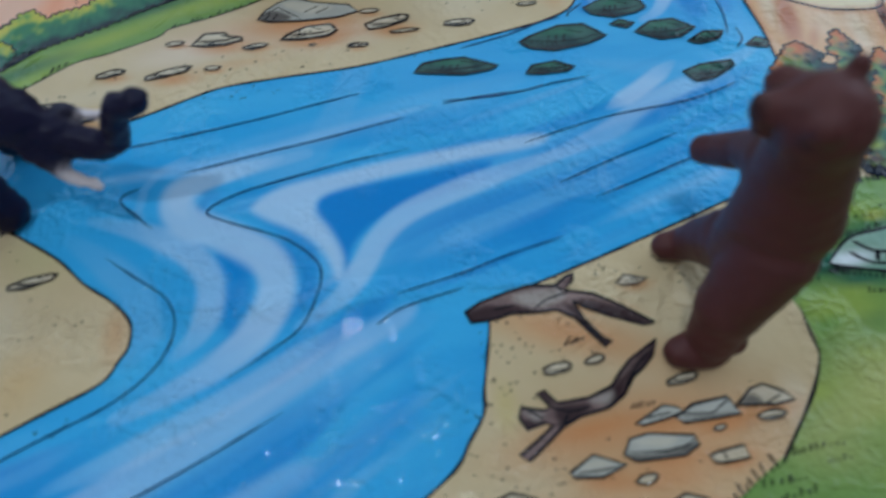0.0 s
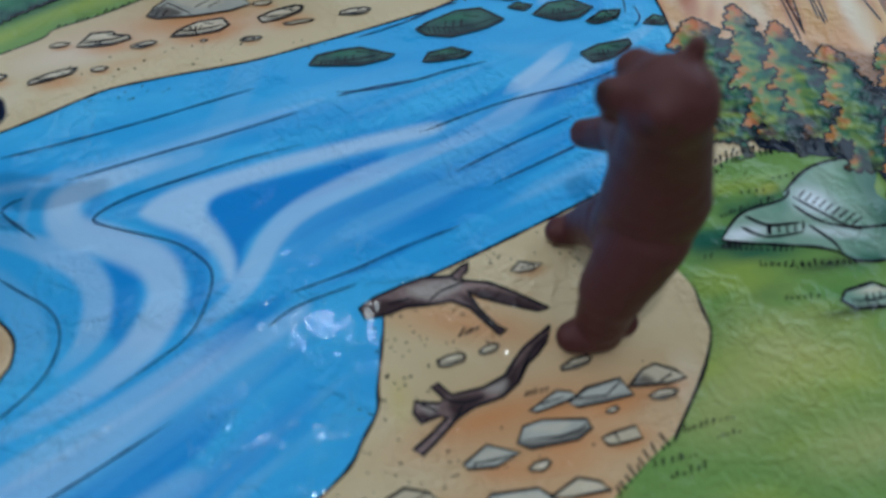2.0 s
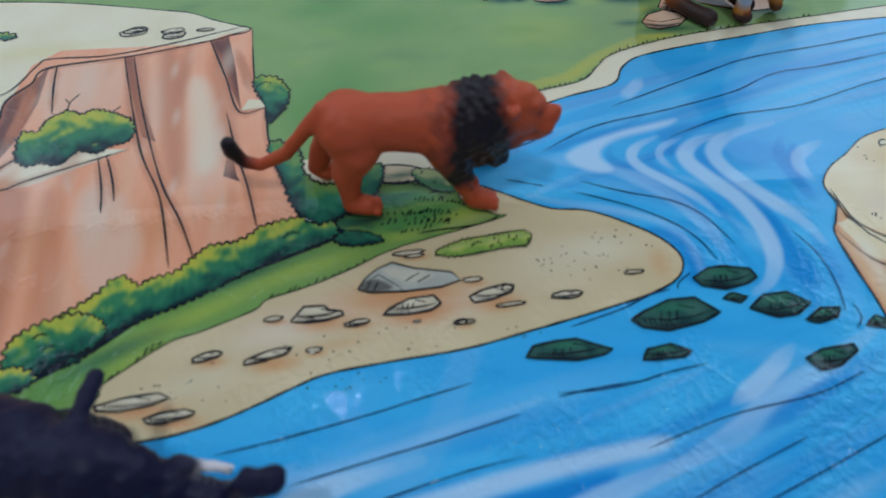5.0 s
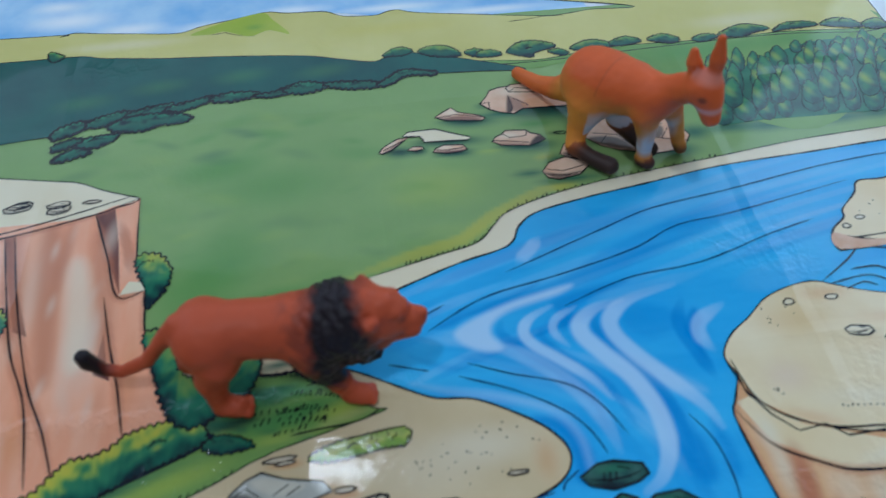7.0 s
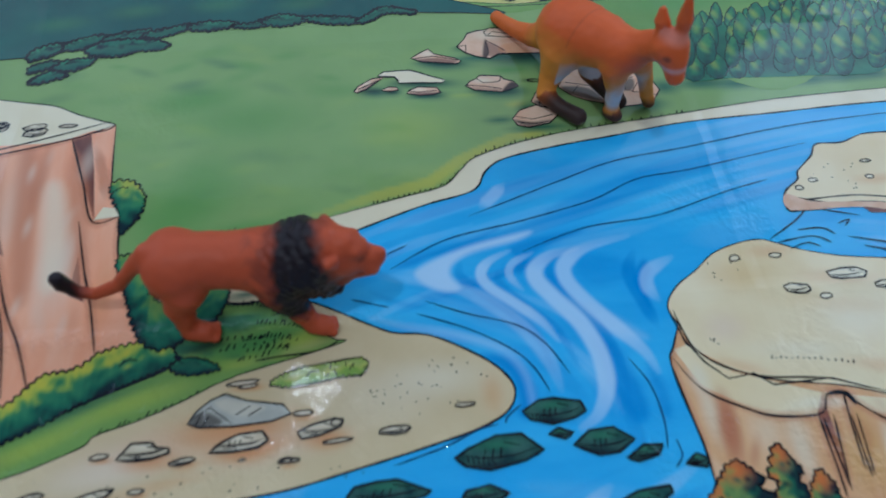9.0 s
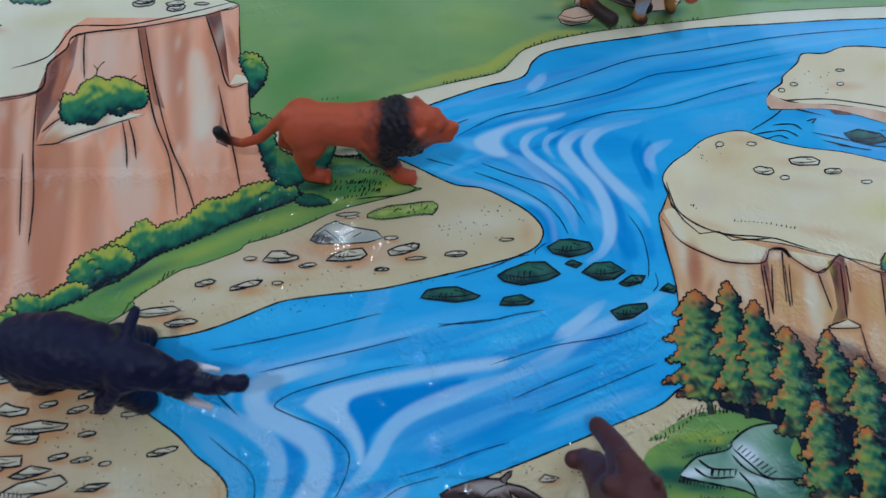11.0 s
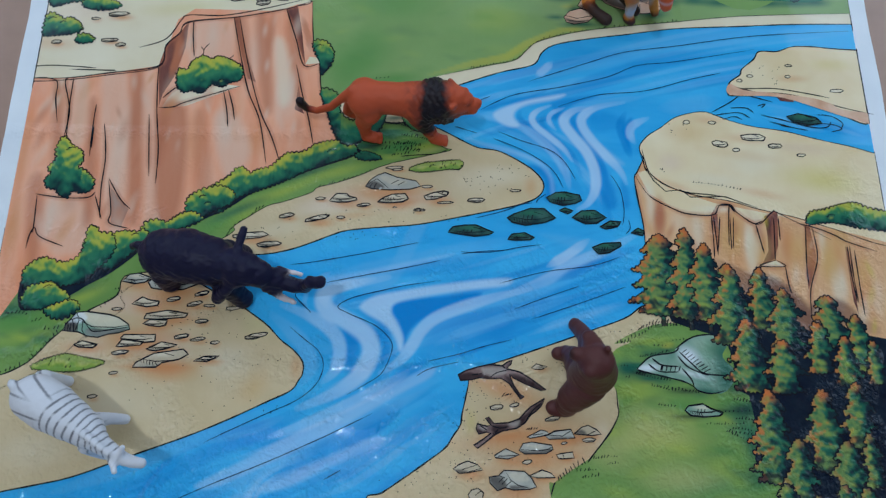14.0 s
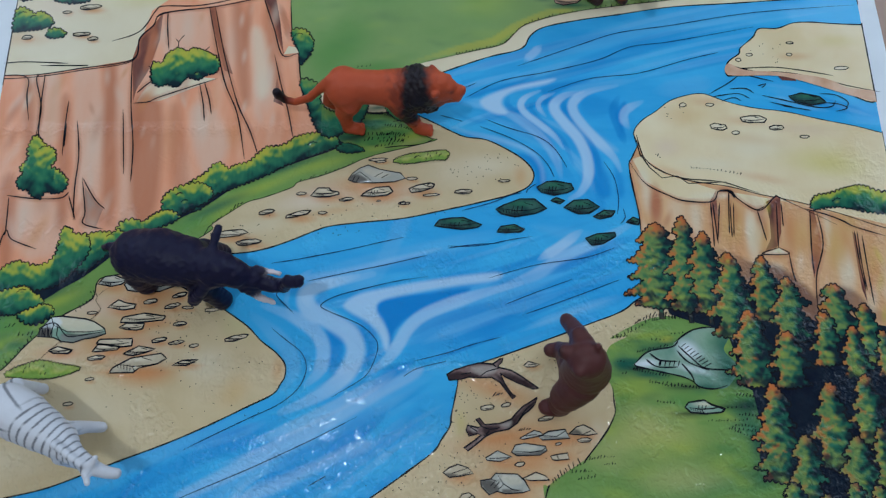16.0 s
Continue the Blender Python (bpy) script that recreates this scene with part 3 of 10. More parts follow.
def pine(x, y, h, w, seed, orange=0.8, trunk=False):
    """A printed conifer with its foot at (x, y): tiers of ragged boughs, orange tips on its lit side, a near-black far side."""
    rng = random.Random(seed)
    level = 6.7 + 0.04 * (seed % 40)
    m = Motif("printed_pine", grain=0.9)
    w *= 1.48
    y, h = (y - h * 0.04, h * 1.06) if trunk else (y - h * 0.18, h * 1.2)
    tiers = max(4, int(h / 10.5))
    sides = []
    for sign in (-1, 1):
        side, n, t = [], max(3, tiers + rng.choice((-1, 0, 0))), 0.0
        for i in range(n):
            t = min(1.0, t + rng.uniform(0.7, 1.3) / n) if i < n - 1 else 1.0
            half = w * 0.5 * (0.12 + 0.88 * math.sin(1.5708 * min(1.0, t * 1.2))) * rng.uniform(0.84, 1.16) * (0.8 if i == n - 1 else 1.0)
            ty = y + h * (1 - t)
            side += [(x + sign * half * 0.7, ty + 0.5 * h / n), (x + sign * half, ty + rng.uniform(0.05, 0.2) * h / n), (x + sign * half * rng.uniform(0.45, 0.68), ty + rng.uniform(-0.05, 0.1) * h / n)]
        sides.append(side)
    line = [(x, y + h)] + sides[1] + [(x, y - h * 0.02)] + sides[0][::-1]
    line = ragged(curve_through(line, True, 3), 1.5, 3.4, rng)
    if trunk:
        m.fill([(x - 1.6, y - 9), (x + 1.8, y - 9), (x + 1.4, y + 3), (x - 1.2, y + 3)], "crack", level - 0.06)
        m.line([(x - 1.6, y - 9), (x - 1.2, y + 3)], 0.8, level - 0.03)
        m.line([(x + 1.8, y - 9), (x + 1.4, y + 3)], 0.8, level - 0.03)
    m.fill(line, "pine", level)
    k = seed * 0.83
    m.bands(line, True, [(0.1, 0.46, "olive", 0.6), (0.55, 9, "dark_green", 0.85), (0.76, 9, "night", 0.9)], 6.0, 0.26, k, 0.22)
    m.bands(line, True, [(-9, 0.2, "olive", 0.5), (-9, 0.13, "flame", 0.8 * orange)], 5.0, 0.26, k + 1, 0.16)
    m.bands(line, False, [(-9, 0.14, "night", 0.85)], 6.0, 0.14, k + 3)
    m.wash(x, y + h * 0.94, w * 0.22, h * 0.15, 0, "flame", 9, min(1.0, orange * 1.1))
    for i in range(tiers + 2):
        t = (i + rng.uniform(0.6, 1.2)) / (tiers + 2)
        half = w * 0.5 * (0.2 + 0.8 * min(t, 1) ** 0.85)
        ty = y + h * (1 - t)
        u = rng.uniform(-0.55, 0.1)
        m.wash(x + u * half, ty + 1.0, half * rng.uniform(0.35, 0.55), rng.uniform(2.2, 4.0), rng.uniform(-25, 15), rng.choice(("olive", "lime", "olive")), 9, 0.6)
        m.wash(x + (u + 0.25) * half, ty - 2.6, half * rng.uniform(0.4, 0.6), rng.uniform(1.4, 2.4), rng.uniform(-35, 5), rng.choice(("dark_green", "teal", "night")), 9, 0.8)
        m.wash(x + rng.uniform(0.35, 0.8) * half, ty + rng.uniform(-3, 3), half * 0.4, rng.uniform(1.6, 3.2), rng.uniform(-50, -10), "night", 9, 0.9)
        if rng.random() < 0.5 + 0.4 * orange:
            m.wash(x + rng.uniform(-0.95, -0.55) * half, ty + 1.2, rng.uniform(2.2, 4.4), rng.uniform(1.2, 2.0), rng.uniform(-50, -10), "flame", 9, 0.75 * min(1.0, 0.4 + orange))
        if rng.random() < 0.35 * orange:
            m.wash(x + rng.uniform(-0.4, 0.3) * half, ty + 0.5, rng.uniform(2.0, 3.4), rng.uniform(0.8, 1.3), rng.uniform(-30, 10), "flame", 9, 0.6)
    m.line(line, 1.05, level + 0.015, closed=True)
    return m.done()


def tufts(name, points, size=3.0, seed=2, mat="ink", step=2.4, lean=0.3):
    """Short grass strokes along a line."""
    rng = random.Random(seed)
    m = Motif(name)
    line = curve_through(points, False, 8)
    gap = 0.0
    for a, b in zip(line, line[1:]):
        d = math.dist(a, b)
        gap += d
        if gap > step:
            gap = 0.0
            k = size * rng.uniform(0.5, 1.2)
            m.line([a, (a[0] + k * (lean + rng.uniform(-0.25, 0.25)), a[1] + k * rng.uniform(0.6, 1))], 0.8, 5.5, mat)
    m.done()


def speckle(name, x, y, rx, ry, count, seed):
    """Grains of dark sand printed as dots."""
    rng = random.Random(seed)
    m = Motif(name)
    for _ in range(int(count * 0.65)):
        a, r = rng.uniform(0, math.tau), math.sqrt(rng.random())
        px, py, k = x + 1.25 * rx * r * math.cos(a), y + ry * r * math.sin(a), rng.uniform(0.28, 0.5)
        m.fill([(px + k * math.cos(math.tau * i / 6), py + k * math.sin(math.tau * i / 6)) for i in range(6)], "ink", 5.6, 9)
    m.done()["kind"] = "stuff"


def crown(points, seed):
    """One small pointed tree of the far wood, lit in its middle."""
    rng = random.Random(seed)
    m = Motif("printed_tree_crown", grain=1.0)
    line = ragged(curve_through(points, True, 4), 0.8, 2.6, rng)
    cx, cy = sum(p[0] for p in points) / len(points), sum(p[1] for p in points) / len(points)
    tall = max(p[1] for p in points) - min(p[1] for p in points)
    level = 6 + 0.012 * (seed % 70)
    m.fill(line, "leaf", level)
    m.bands(line, False, [(-9, 0.42, "dark_green", 0.9), (-9, 0.2, "night", 0.6)], 5.0, 0.15, seed, 0.25)
    m.bands(line, True, [(-9, 0.25, "dark_green", 0.8), (0.75, 9, "dark_green", 0.7)], 5.0, 0.12, seed)
    m.wash(cx - tall * 0.04, cy + tall * 0.12, tall * 0.17, tall * 0.34, 14, "lime", 7, rng.uniform(0.3, 0.65))
    m.line(line, 0.5, level + 0.005, closed=True)
    m.done()

# ---- printed water ----
river = land("printed_river", [(LEFT, BOTTOM), (RIGHT, BOTTOM), (RIGHT, 245), (LEFT, 245)], "water", 1, "bright blue printed river with white swirls", 0, False)
river.ground = True
flow(river, [(340.5, 192), (221.5, 172.1), (121.3, 145.8), (40, 122.4), (1.9, 107.4)], 34, 26, 40)
flow(river, [(11.4, 107.6), (55.5, 94.7), (92.6, 75), (116.2, 45.5), (120.6, 13.3)], 22, 22, 41)
flow(river, [(148.4, 3.3), (89.3, -16.3), (27.3, -35.4), (-41.9, -54.2), (-84.4, -63.6)], 30, 26, 42)
flow(river, [(145.8, -33.4), (88, -52.1), (35.7, -70.4), (-15.4, -88.2)], 16, 16, 43)
flow(river, [(-84.6, -34.6), (-95.8, -42.7), (-79.5, -58.1), (-59.8, -71.3), (-55.4, -86.5), (-69.8, -101.6)], 14, 20, 44)
flow(river, [(-9.1, -97.9), (-64.4, -129), (-117.8, -156.4), (-182.8, -183), (-200, -230)], 30, 34, 45)
flow(river, [(-22.7, -123), (-76.5, -161.1), (-129, -185), (-120, -250)], 20, 30, 46)
flow(river, [(222.7, 119.4), (264.7, 120.3), (311.3, 107.3), (344.9, 95.8)], 8, 10, 47)
river.streak(curve_through([(-6.3, -97.8), (-34.2, -112.2), (-67.1, -129.1), (-104.7, -148.3), (-146.5, -169.8), (-182.3, -186.8)], False, 6), 18, "pale_blue", 2, 0.6)
river.streak(curve_through([(-36.9, -117.7), (-63.9, -139.8), (-103.8, -161.5), (-129.2, -182.4)], False, 6), 21, "deep_blue", 2, 0.45)
river.streak(curve_through([(-106.4, -124.2), (-133, -138), (-169.7, -154.4), (-205.8, -170.5), (-236.1, -183.6)], False, 6), 16, "deep_blue", 2, 0.4)
river.streak(curve_through([(-134.1, -124.5), (-171.2, -141.2), (-205.1, -154.9), (-238.4, -168.3), (-276.4, -181.6)], False, 6), 14, "pale_blue", 2, 0.5)
river.streak(curve_through([(11.4, 73.3), (-7.1, 62.9), (-46.2, -23.9), (-80.9, -31.5)], False, 6), 16, "pale_blue", 2, 0.5)
river.streak(curve_through([(44.4, 6.5), (12.5, -2.4), (-26.9, -11.4), (-65.9, -20.2), (-104.4, -28.9)], False, 6), 18, "pale_blue", 2, 0.45)
river.streak(curve_through([(44.3, -4.9), (16.5, -12.6), (-15, -16.2), (-46.2, -21.9)], False, 6), 16, "deep_blue", 2, 0.35)
river.streak(curve_through([(144.5, 12.6), (116.7, -2), (89.4, -14), (71.3, -25.7), (36, -39.7)], False, 6), 12, "foam", 2, 0.48)
river.streak(curve_through([(105.9, 7.2), (89.8, -4.8), (73.9, -14.2)], False, 6), 10, "foam", 3, 0.75)
river.streak(curve_through([(111.6, -13.6), (71.2, -30.2), (36, -44.2), (1.3, -57.9), (-32.8, -71.4)], False, 6), 16, "pale_blue", 2, 0.5)
river.streak(curve_through([(137.6, -24.5), (88.3, -43.3), (44.4, -61.6), (10, -75.1)], False, 6), 13, "deep_blue", 2, 0.4)
river.streak(curve_through([(146.1, 3.2), (107.2, -13.7), (80.2, -25.5)], False, 6), 10, "deep_blue", 3, 0.5)
river.streak(curve_through([(338, 197.6), (256.8, 191.8), (189.5, 184.4), (129, 168), (72.8, 150.1)], False, 6), 22, "pale_blue", 2, 0.4)
river.streak(curve_through([(228.7, 177.9), (174.8, 165.4), (128, 149.6), (88.4, 134.2)], False, 6), 18, "deep_blue", 2, 0.4)
river.streak(curve_through([(217.3, 130), (197.5, 125.9), (171.4, 121.8)], False, 6), 20, "pale_blue", 2, 0.4)
river.streak(curve_through([(82.9, 163.1), (76.2, 155.6), (69.5, 150)], False, 6), 9, "foam", 3, 0.48)
river.patch([(24.6, 117.8), (32.7, 122.5), (43.5, 125.5), (57.2, 129.6), (77, 136.1), (59.3, 126.2), (48.4, 123.2), (39.1, 121.6), (32.7, 118.1)], 4, "deep_blue", 2, 0.6)
river.patch([(81.7, 126), (108.5, 131.5), (119.5, 131.5), (102.7, 124.5), (92.3, 119.9), (87.1, 114), (83.4, 109.3), (82.7, 118.2)], 5, "deep_blue", 2, 0.55)
river.patch([(112.6, 74.9), (123, 64.5), (129.4, 47.8), (129.3, 34.1), (120.6, 35.4), (115.1, 54.6)], 6, "deep_blue", 2, 0.7)
river.patch([(146.3, 112.6), (139, 104.1), (139.8, 94.8), (143.2, 86.4), (143.9, 99), (148, 105.8)], 4, "deep_blue", 2, 0.75)
river.patch([(59.5, 69.5), (70.5, 59.9), (73.9, 48.9), (73.1, 40.1), (79.6, 39.2), (81.9, 53.5), (74.3, 66.6)], 5, "deep_blue", 2, 0.75)
river.patch([(115.4, 116.5), (111.4, 109.6), (113.5, 104.9), (121.1, 99.5), (132.3, 102.2), (140.1, 109.9), (128.6, 116.1)], 6, "deep_blue", 2, 0.3)
river.patch([(134.5, 59.1), (140.4, 48.6), (140, 34.8), (135.6, 35.5)], 5, "deep_blue", 2, 0.5)
river.patch([(11, 105.7), (25.2, 99.5), (44.1, 93.3), (24.9, 97.1)], 4, "deep_blue", 2, 0.4)
river.patch([(104.4, 94.9), (120, 87.1), (132, 77.3), (137.5, 71.2), (123.7, 74.6), (111.2, 82.9)], 6, "foam", 2, 0.35)
river.patch([(40.2, 101.4), (59.1, 94.6), (82.3, 86.6), (95.5, 79.9), (81.3, 82), (58.2, 89.3)], 6, "pale_blue", 2, 0.5)
river.patch([(9.9, 92.4), (28.7, 87.1), (58.8, 78.8), (73.9, 70.3), (80.4, 57.3), (80.6, 43.4), (78.4, 43.8), (77.1, 57.8), (69.9, 68.4), (55.8, 75.5), (28.3, 84)], 4, "foam", 2, 0.3)
river.patch([(4.9, -56.3), (29.5, -48.2), (74.9, -40.3), (49.6, -60.8), (29, -72.8), (0.7, -81.4), (-19.4, -86.5), (-25.4, -82.4), (-15.4, -68.4)], 7, "deep_blue", 2, 0.35)
river.patch([(-81, -65.9), (-69.8, -75.3), (-68.6, -88.1), (-74.2, -99.1), (-77.8, -88), (-78.6, -76.8)], 4, "deep_blue", 2, 0.45)
river.patch([(-35.3, -92.3), (-17.4, -88.5), (-39.1, -106), (-62.6, -117.5), (-51, -107.9)], 4, "deep_blue", 2, 0.6)
river.patch([(68.8, 11.4), (110.7, 6.6), (139.1, -6.7), (101.8, -2)], 6, "pale_blue", 2, 0.4)
river.patch([(-13.4, -92.5), (-35.2, -101), (-62.6, -116.3), (-93.4, -131.3), (-127.5, -148.3), (-157.1, -164.3), (-179, -176.1), (-167.4, -178), (-137.9, -165.6), (-100.5, -147.4), (-70, -130.8), (-39, -112.6), (-15.4, -99.6)], 4, "foam", 2, 0.4)
river.patch([(-54.1, -142.2), (-84.7, -155), (-114.8, -167.6), (-137, -178.2), (-118, -178.4), (-84.3, -163.4), (-50.1, -147.8)], 5, "foam", 2, 0.35)
river.patch([(-15.3, -119.8), (-38.7, -136.7), (-69.3, -153.2), (-91.8, -167.7), (-106.5, -178.5), (-80, -175.1), (-46.1, -153.4), (-15.3, -131.2)], 9, "deep_blue", 2, 0.4)
river.patch([(-131, -30.2), (-106.4, -26.2), (-73.5, -21.4), (-32.2, -11.8), (1.2, -5.6), (-32.1, -16.1), (-73.4, -26.5), (-106.2, -31.3)], 4, "foam", 2, 0.3)
river.streak(curve_through([(-136.0, -53.7), (-118.6, -68.1), (-107.7, -80.3), (-104.1, -94.3), (-110.2, -106.2)], False, 8), 15, "pale_blue", 3, 0.7)
river.streak(curve_through([(-74.5, -49.4), (-57.7, -57.7), (-48.4, -68.0), (-48.1, -80.2), (-53.4, -92.3)], False, 8), 7, "deep_blue", 3, 0.5)
river.streak(curve_through([(-79.0, -38.9), (-87.1, -43.1), (-87.7, -49.4), (-78.3, -55.7), (-61.6, -63.9), (-51.1, -74.1), (-50.8, -85.1)], False, 8), 5, "deep_blue", 3, 0.45)
river.patch([(-44.8, -47.3), (-36.7, -42.6), (-8.6, -39.2), (22.6, -35.8), (8.0, -45.9), (-12.6, -52.2), (-25.7, -59.7), (-32.9, -68.8), (-35.1, -78.2), (-38.7, -63.9), (-44.7, -54.0)], 4, "deep_blue", 3, 0.95)
river.patch([(-73.9, -62.7), (-69.5, -72.1), (-70.6, -84.3), (-76.6, -96.3), (-80.2, -88.3), (-77.5, -76.2), (-81.2, -66.0)], 6, "deep_blue", 3, 0.5)
river.streak(curve_through([(-24.7, -72.1), (-8.4, -61.8), (20.3, -53.5), (49.4, -45.1)], False, 8), 10, "deep_blue", 3, 0.4)
river.streak(curve_through([(-48.3, -24.8), (-69.0, -29.1), (-85.6, -32.6), (-94.9, -37.2), (-97.0, -44.0), (-92.5, -51.5), (-78.2, -59.0), (-64.7, -68.0), (-59.9, -78.2), (-61.6, -88.3), (-68.4, -99.5), (-80.1, -108.9), (-95.6, -116.8), (-111.1, -123.0)], False, 8), 17, "foam", 3, 0.75)
river.streak(curve_through([(-58.7, -26.1), (-79.4, -31.3), (-93.7, -36.4), (-96.7, -42.3), (-93.8, -49.4)], False, 8), 10, "foam", 3, 0.6)
river.streak(curve_through([(-128.2, -47.4), (-109.2, -54.0), (-93.6, -62.7), (-84.5, -73.4), (-82.7, -85.1), (-86.3, -96.3), (-94.3, -104.2)], False, 8), 13, "foam", 3, 0.5)
river.patch([(41.5, -24.3), (-4.5, -29.5), (-36.8, -35.0), (-58.3, -39.7), (-69.2, -47.3), (-64.0, -53.1), (-51.5, -60.2), (-43.1, -69.2), (-38.3, -81.0), (-36.1, -72.1), (-40.4, -60.6), (-45.6, -51.5), (-42.4, -44.8), (-24.3, -40.1), (8.0, -34.5), (41.4, -29.8)], 4, "foam", 3, 0.85)
river.streak(curve_through([(60.1, -32.3), (35.0, -38.7), (8.0, -47.2), (-11.8, -55.6), (-22.7, -65.1), (-29.9, -77.0), (-38.6, -88.3), (-52.5, -97.1)], False, 8), 12, "foam", 3, 0.62)
river.streak(curve_through([(91.0, -38.7), (61.7, -49.2), (36.8, -55.5), (8.0, -65.9), (-12.4, -76.1)], False, 8), 9, "pale_blue", 3, 0.5)
river.streak(curve_through([(-32.4, -96.3), (-52.1, -108.1), (-75.6, -120.6), (-102.6, -133.4), (-129.5, -142.9)], False, 8), 12, "foam", 3, 0.4)
river.streak(curve_through([(55.6, 117.7), (54.5, 110.8), (61.9, 103.0), (74.8, 91.3), (87.5, 75.6), (91.2, 59.1)], False, 8), 7, "deep_blue", 3, 0.6)
river.streak(curve_through([(73.3, 111.8), (73.1, 105.4), (81.6, 94.7), (96.4, 78.9), (103.4, 59.1)], False, 8), 6, "deep_blue", 3, 0.5)
river.streak(curve_through([(101.8, 116.8), (98.3, 109.9), (102.7, 98.2), (114.3, 82.8), (122.0, 63.9), (123.1, 45.3)], False, 8), 7, "deep_blue", 3, 0.6)
river.streak(curve_through([(142.2, 117.9), (136.9, 104.6), (141.1, 87.6), (143.9, 77.1)], False, 8), 9, "deep_blue", 3, 0.65)
river.streak(curve_through([(92.1, 131.7), (71.6, 128.6), (55.7, 123.6), (48.8, 116.7)], False, 8), 6, "deep_blue", 3, 0.45)
river.patch([(92.1, 133.2), (64.9, 128.1), (46.7, 122.1), (33.5, 115.1), (36.1, 108.3), (46.3, 102.9), (53.9, 103.9), (50.0, 111.2), (52.0, 117.7), (62.5, 123.6), (85.2, 128.7)], 4, "foam", 3, 0.9)
river.streak(curve_through([(44.2, 107.8), (61.8, 99.1), (78.1, 84.6), (89.3, 67.1), (93.4, 49.8)], False, 8), 10, "foam", 3, 0.35)
river.streak(curve_through([(80.4, 122.7), (69.5, 117.7), (64.8, 111.3), (67.7, 103.9), (77.6, 95.2), (90.0, 83.7), (96.2, 73.2)], False, 8), 7, "foam", 3, 0.75)
river.streak(curve_through([(91.6, 120.7), (81.1, 115.7), (78.6, 108.9), (84.1, 100.1)], False, 8), 5, "foam", 3, 0.5)
river.streak(curve_through([(114.2, 121.8), (100.5, 118.8), (92.1, 112.3), (91.4, 105.5), (98.1, 95.3), (108.0, 81.8), (113.8, 65.7), (113.8, 49.9), (107.5, 37.9), (98.6, 32.4)], False, 8), 11, "foam", 3, 0.8)
river.streak(curve_through([(141.5, 126.8), (118.7, 121.8), (107.0, 113.8), (105.7, 105.0), (112.2, 93.4), (122.9, 79.9), (134.4, 65.8), (138.9, 54.6)], False, 8), 10, "foam", 3, 0.7)
river.streak(curve_through([(160.7, 113.0), (147.7, 106.1), (144.5, 98.3), (147.9, 90.1)], False, 8), 9, "foam", 3, 0.5)
river.streak(curve_through([(157.7, 131.9), (125.7, 126.8), (98.4, 122.7)], False, 8), 8, "pale_blue", 3, 0.5)
river.done()
ink_line("printed_ripple", [(-8.6, -26.9), (-31.5, -30.3), (-54.3, -35.5), (-74.8, -41.0), (-85.7, -47.7), (-78.5, -52.7), (-57.6, -61.8), (-46.7, -71.3), (-44.1, -78.2), (-46.7, -88.3), (-52.4, -98.3), (-64.2, -106.2), (-75.9, -112.9)], 0.75, "blue_ink", 4.5)
ink_line("printed_ripple", [(-123.8, -16.1), (-101.5, -12.7), (-66.5, -5.9), (-46.9, -1.4), (-26.2, 3.1)], 0.7, "blue_ink", 4.5)
ink_line("printed_ripple", [(-96.6, -29.8), (-65.7, -23.2), (-38.5, -17.7), (-9.2, -11)], 0.7, "blue_ink", 4.5)
ink_line("printed_ripple", [(6.6, -5.6), (22.4, -3.3), (44.3, -1.8)], 0.7, "blue_ink", 4.5)
ink_line("printed_ripple", [(-110.8, -35), (-116.4, -37.1), (-118.1, -40.1), (-113.9, -45), (-105.1, -53.3)], 0.7, "blue_ink", 4.5)
ink_line("printed_ripple", [(-17.9, -88.2), (5.1, -82.7), (24.1, -76.7), (44.3, -71.6)], 0.7, "blue_ink", 4.5)
ink_line("printed_ripple", [(-25.8, -99.1), (-15.6, -93.4), (5.2, -88.4)], 0.7, "blue_ink", 4.5)
ink_line("printed_ripple", [(-120.6, -63.8), (-110, -72.3), (-97.9, -82.2), (-94.3, -93.5), (-99.2, -106.2), (-112.4, -117.4), (-133.9, -127.3), (-160.3, -139.7), (-176, -147.4)], 0.7, "blue_ink", 4.5)
ink_line("printed_ripple", [(-57.5, -126.2), (-91.3, -142.8), (-131.1, -160.5), (-167.5, -175.2), (-194.3, -187)], 0.7, "blue_ink", 4.5)
ink_line("printed_ripple", [(-77.7, -165.1), (-89.5, -171.7)], 0.7, "blue_ink", 4.5)
ink_line("printed_ripple", [(36.1, -28.5), (71.5, -18.8), (107.2, -13.7), (129.8, -6.3)], 0.7, "blue_ink", 4.5)
ink_line("printed_ripple", [(46.8, -48.4), (71, -39.1), (97.6, -29.7)], 0.7, "blue_ink", 4.5)
ink_line("printed_ripple", [(59.6, -56.1), (97, -43.2), (132.8, -30)], 0.7, "blue_ink", 4.5)
ink_line("printed_ripple", [(17.2, 23.6), (28.9, 26.7), (40.9, 30.2), (55.1, 35.8), (63, 37.2)], 0.7, "blue_ink", 4.5)
ink_line("printed_ripple", [(6.5, -3.9), (20.4, -4.2), (36.2, -2.9), (52.5, 0.5), (69.1, 2.9)], 0.7, "blue_ink", 4.5)
ink_line("printed_ripple", [(62.9, 144.4), (89.1, 154.1), (115.7, 163.9), (145.8, 174), (189.2, 180.6), (256.8, 191.8), (341.5, 198.5)], 0.7, "blue_ink", 4.5)
ink_line("printed_ripple", [(20.9, 116.6), (49.8, 131.5), (88.6, 139.6), (128, 149.6), (154.8, 161.2), (187.9, 165.7), (255.3, 178.5)], 0.7, "blue_ink", 4.5)
ink_line("printed_ripple", [(86.4, 121.6), (120.6, 133.1), (159.7, 137.6), (199.6, 149.4), (224.8, 155.5)], 0.7, "blue_ink", 4.5)
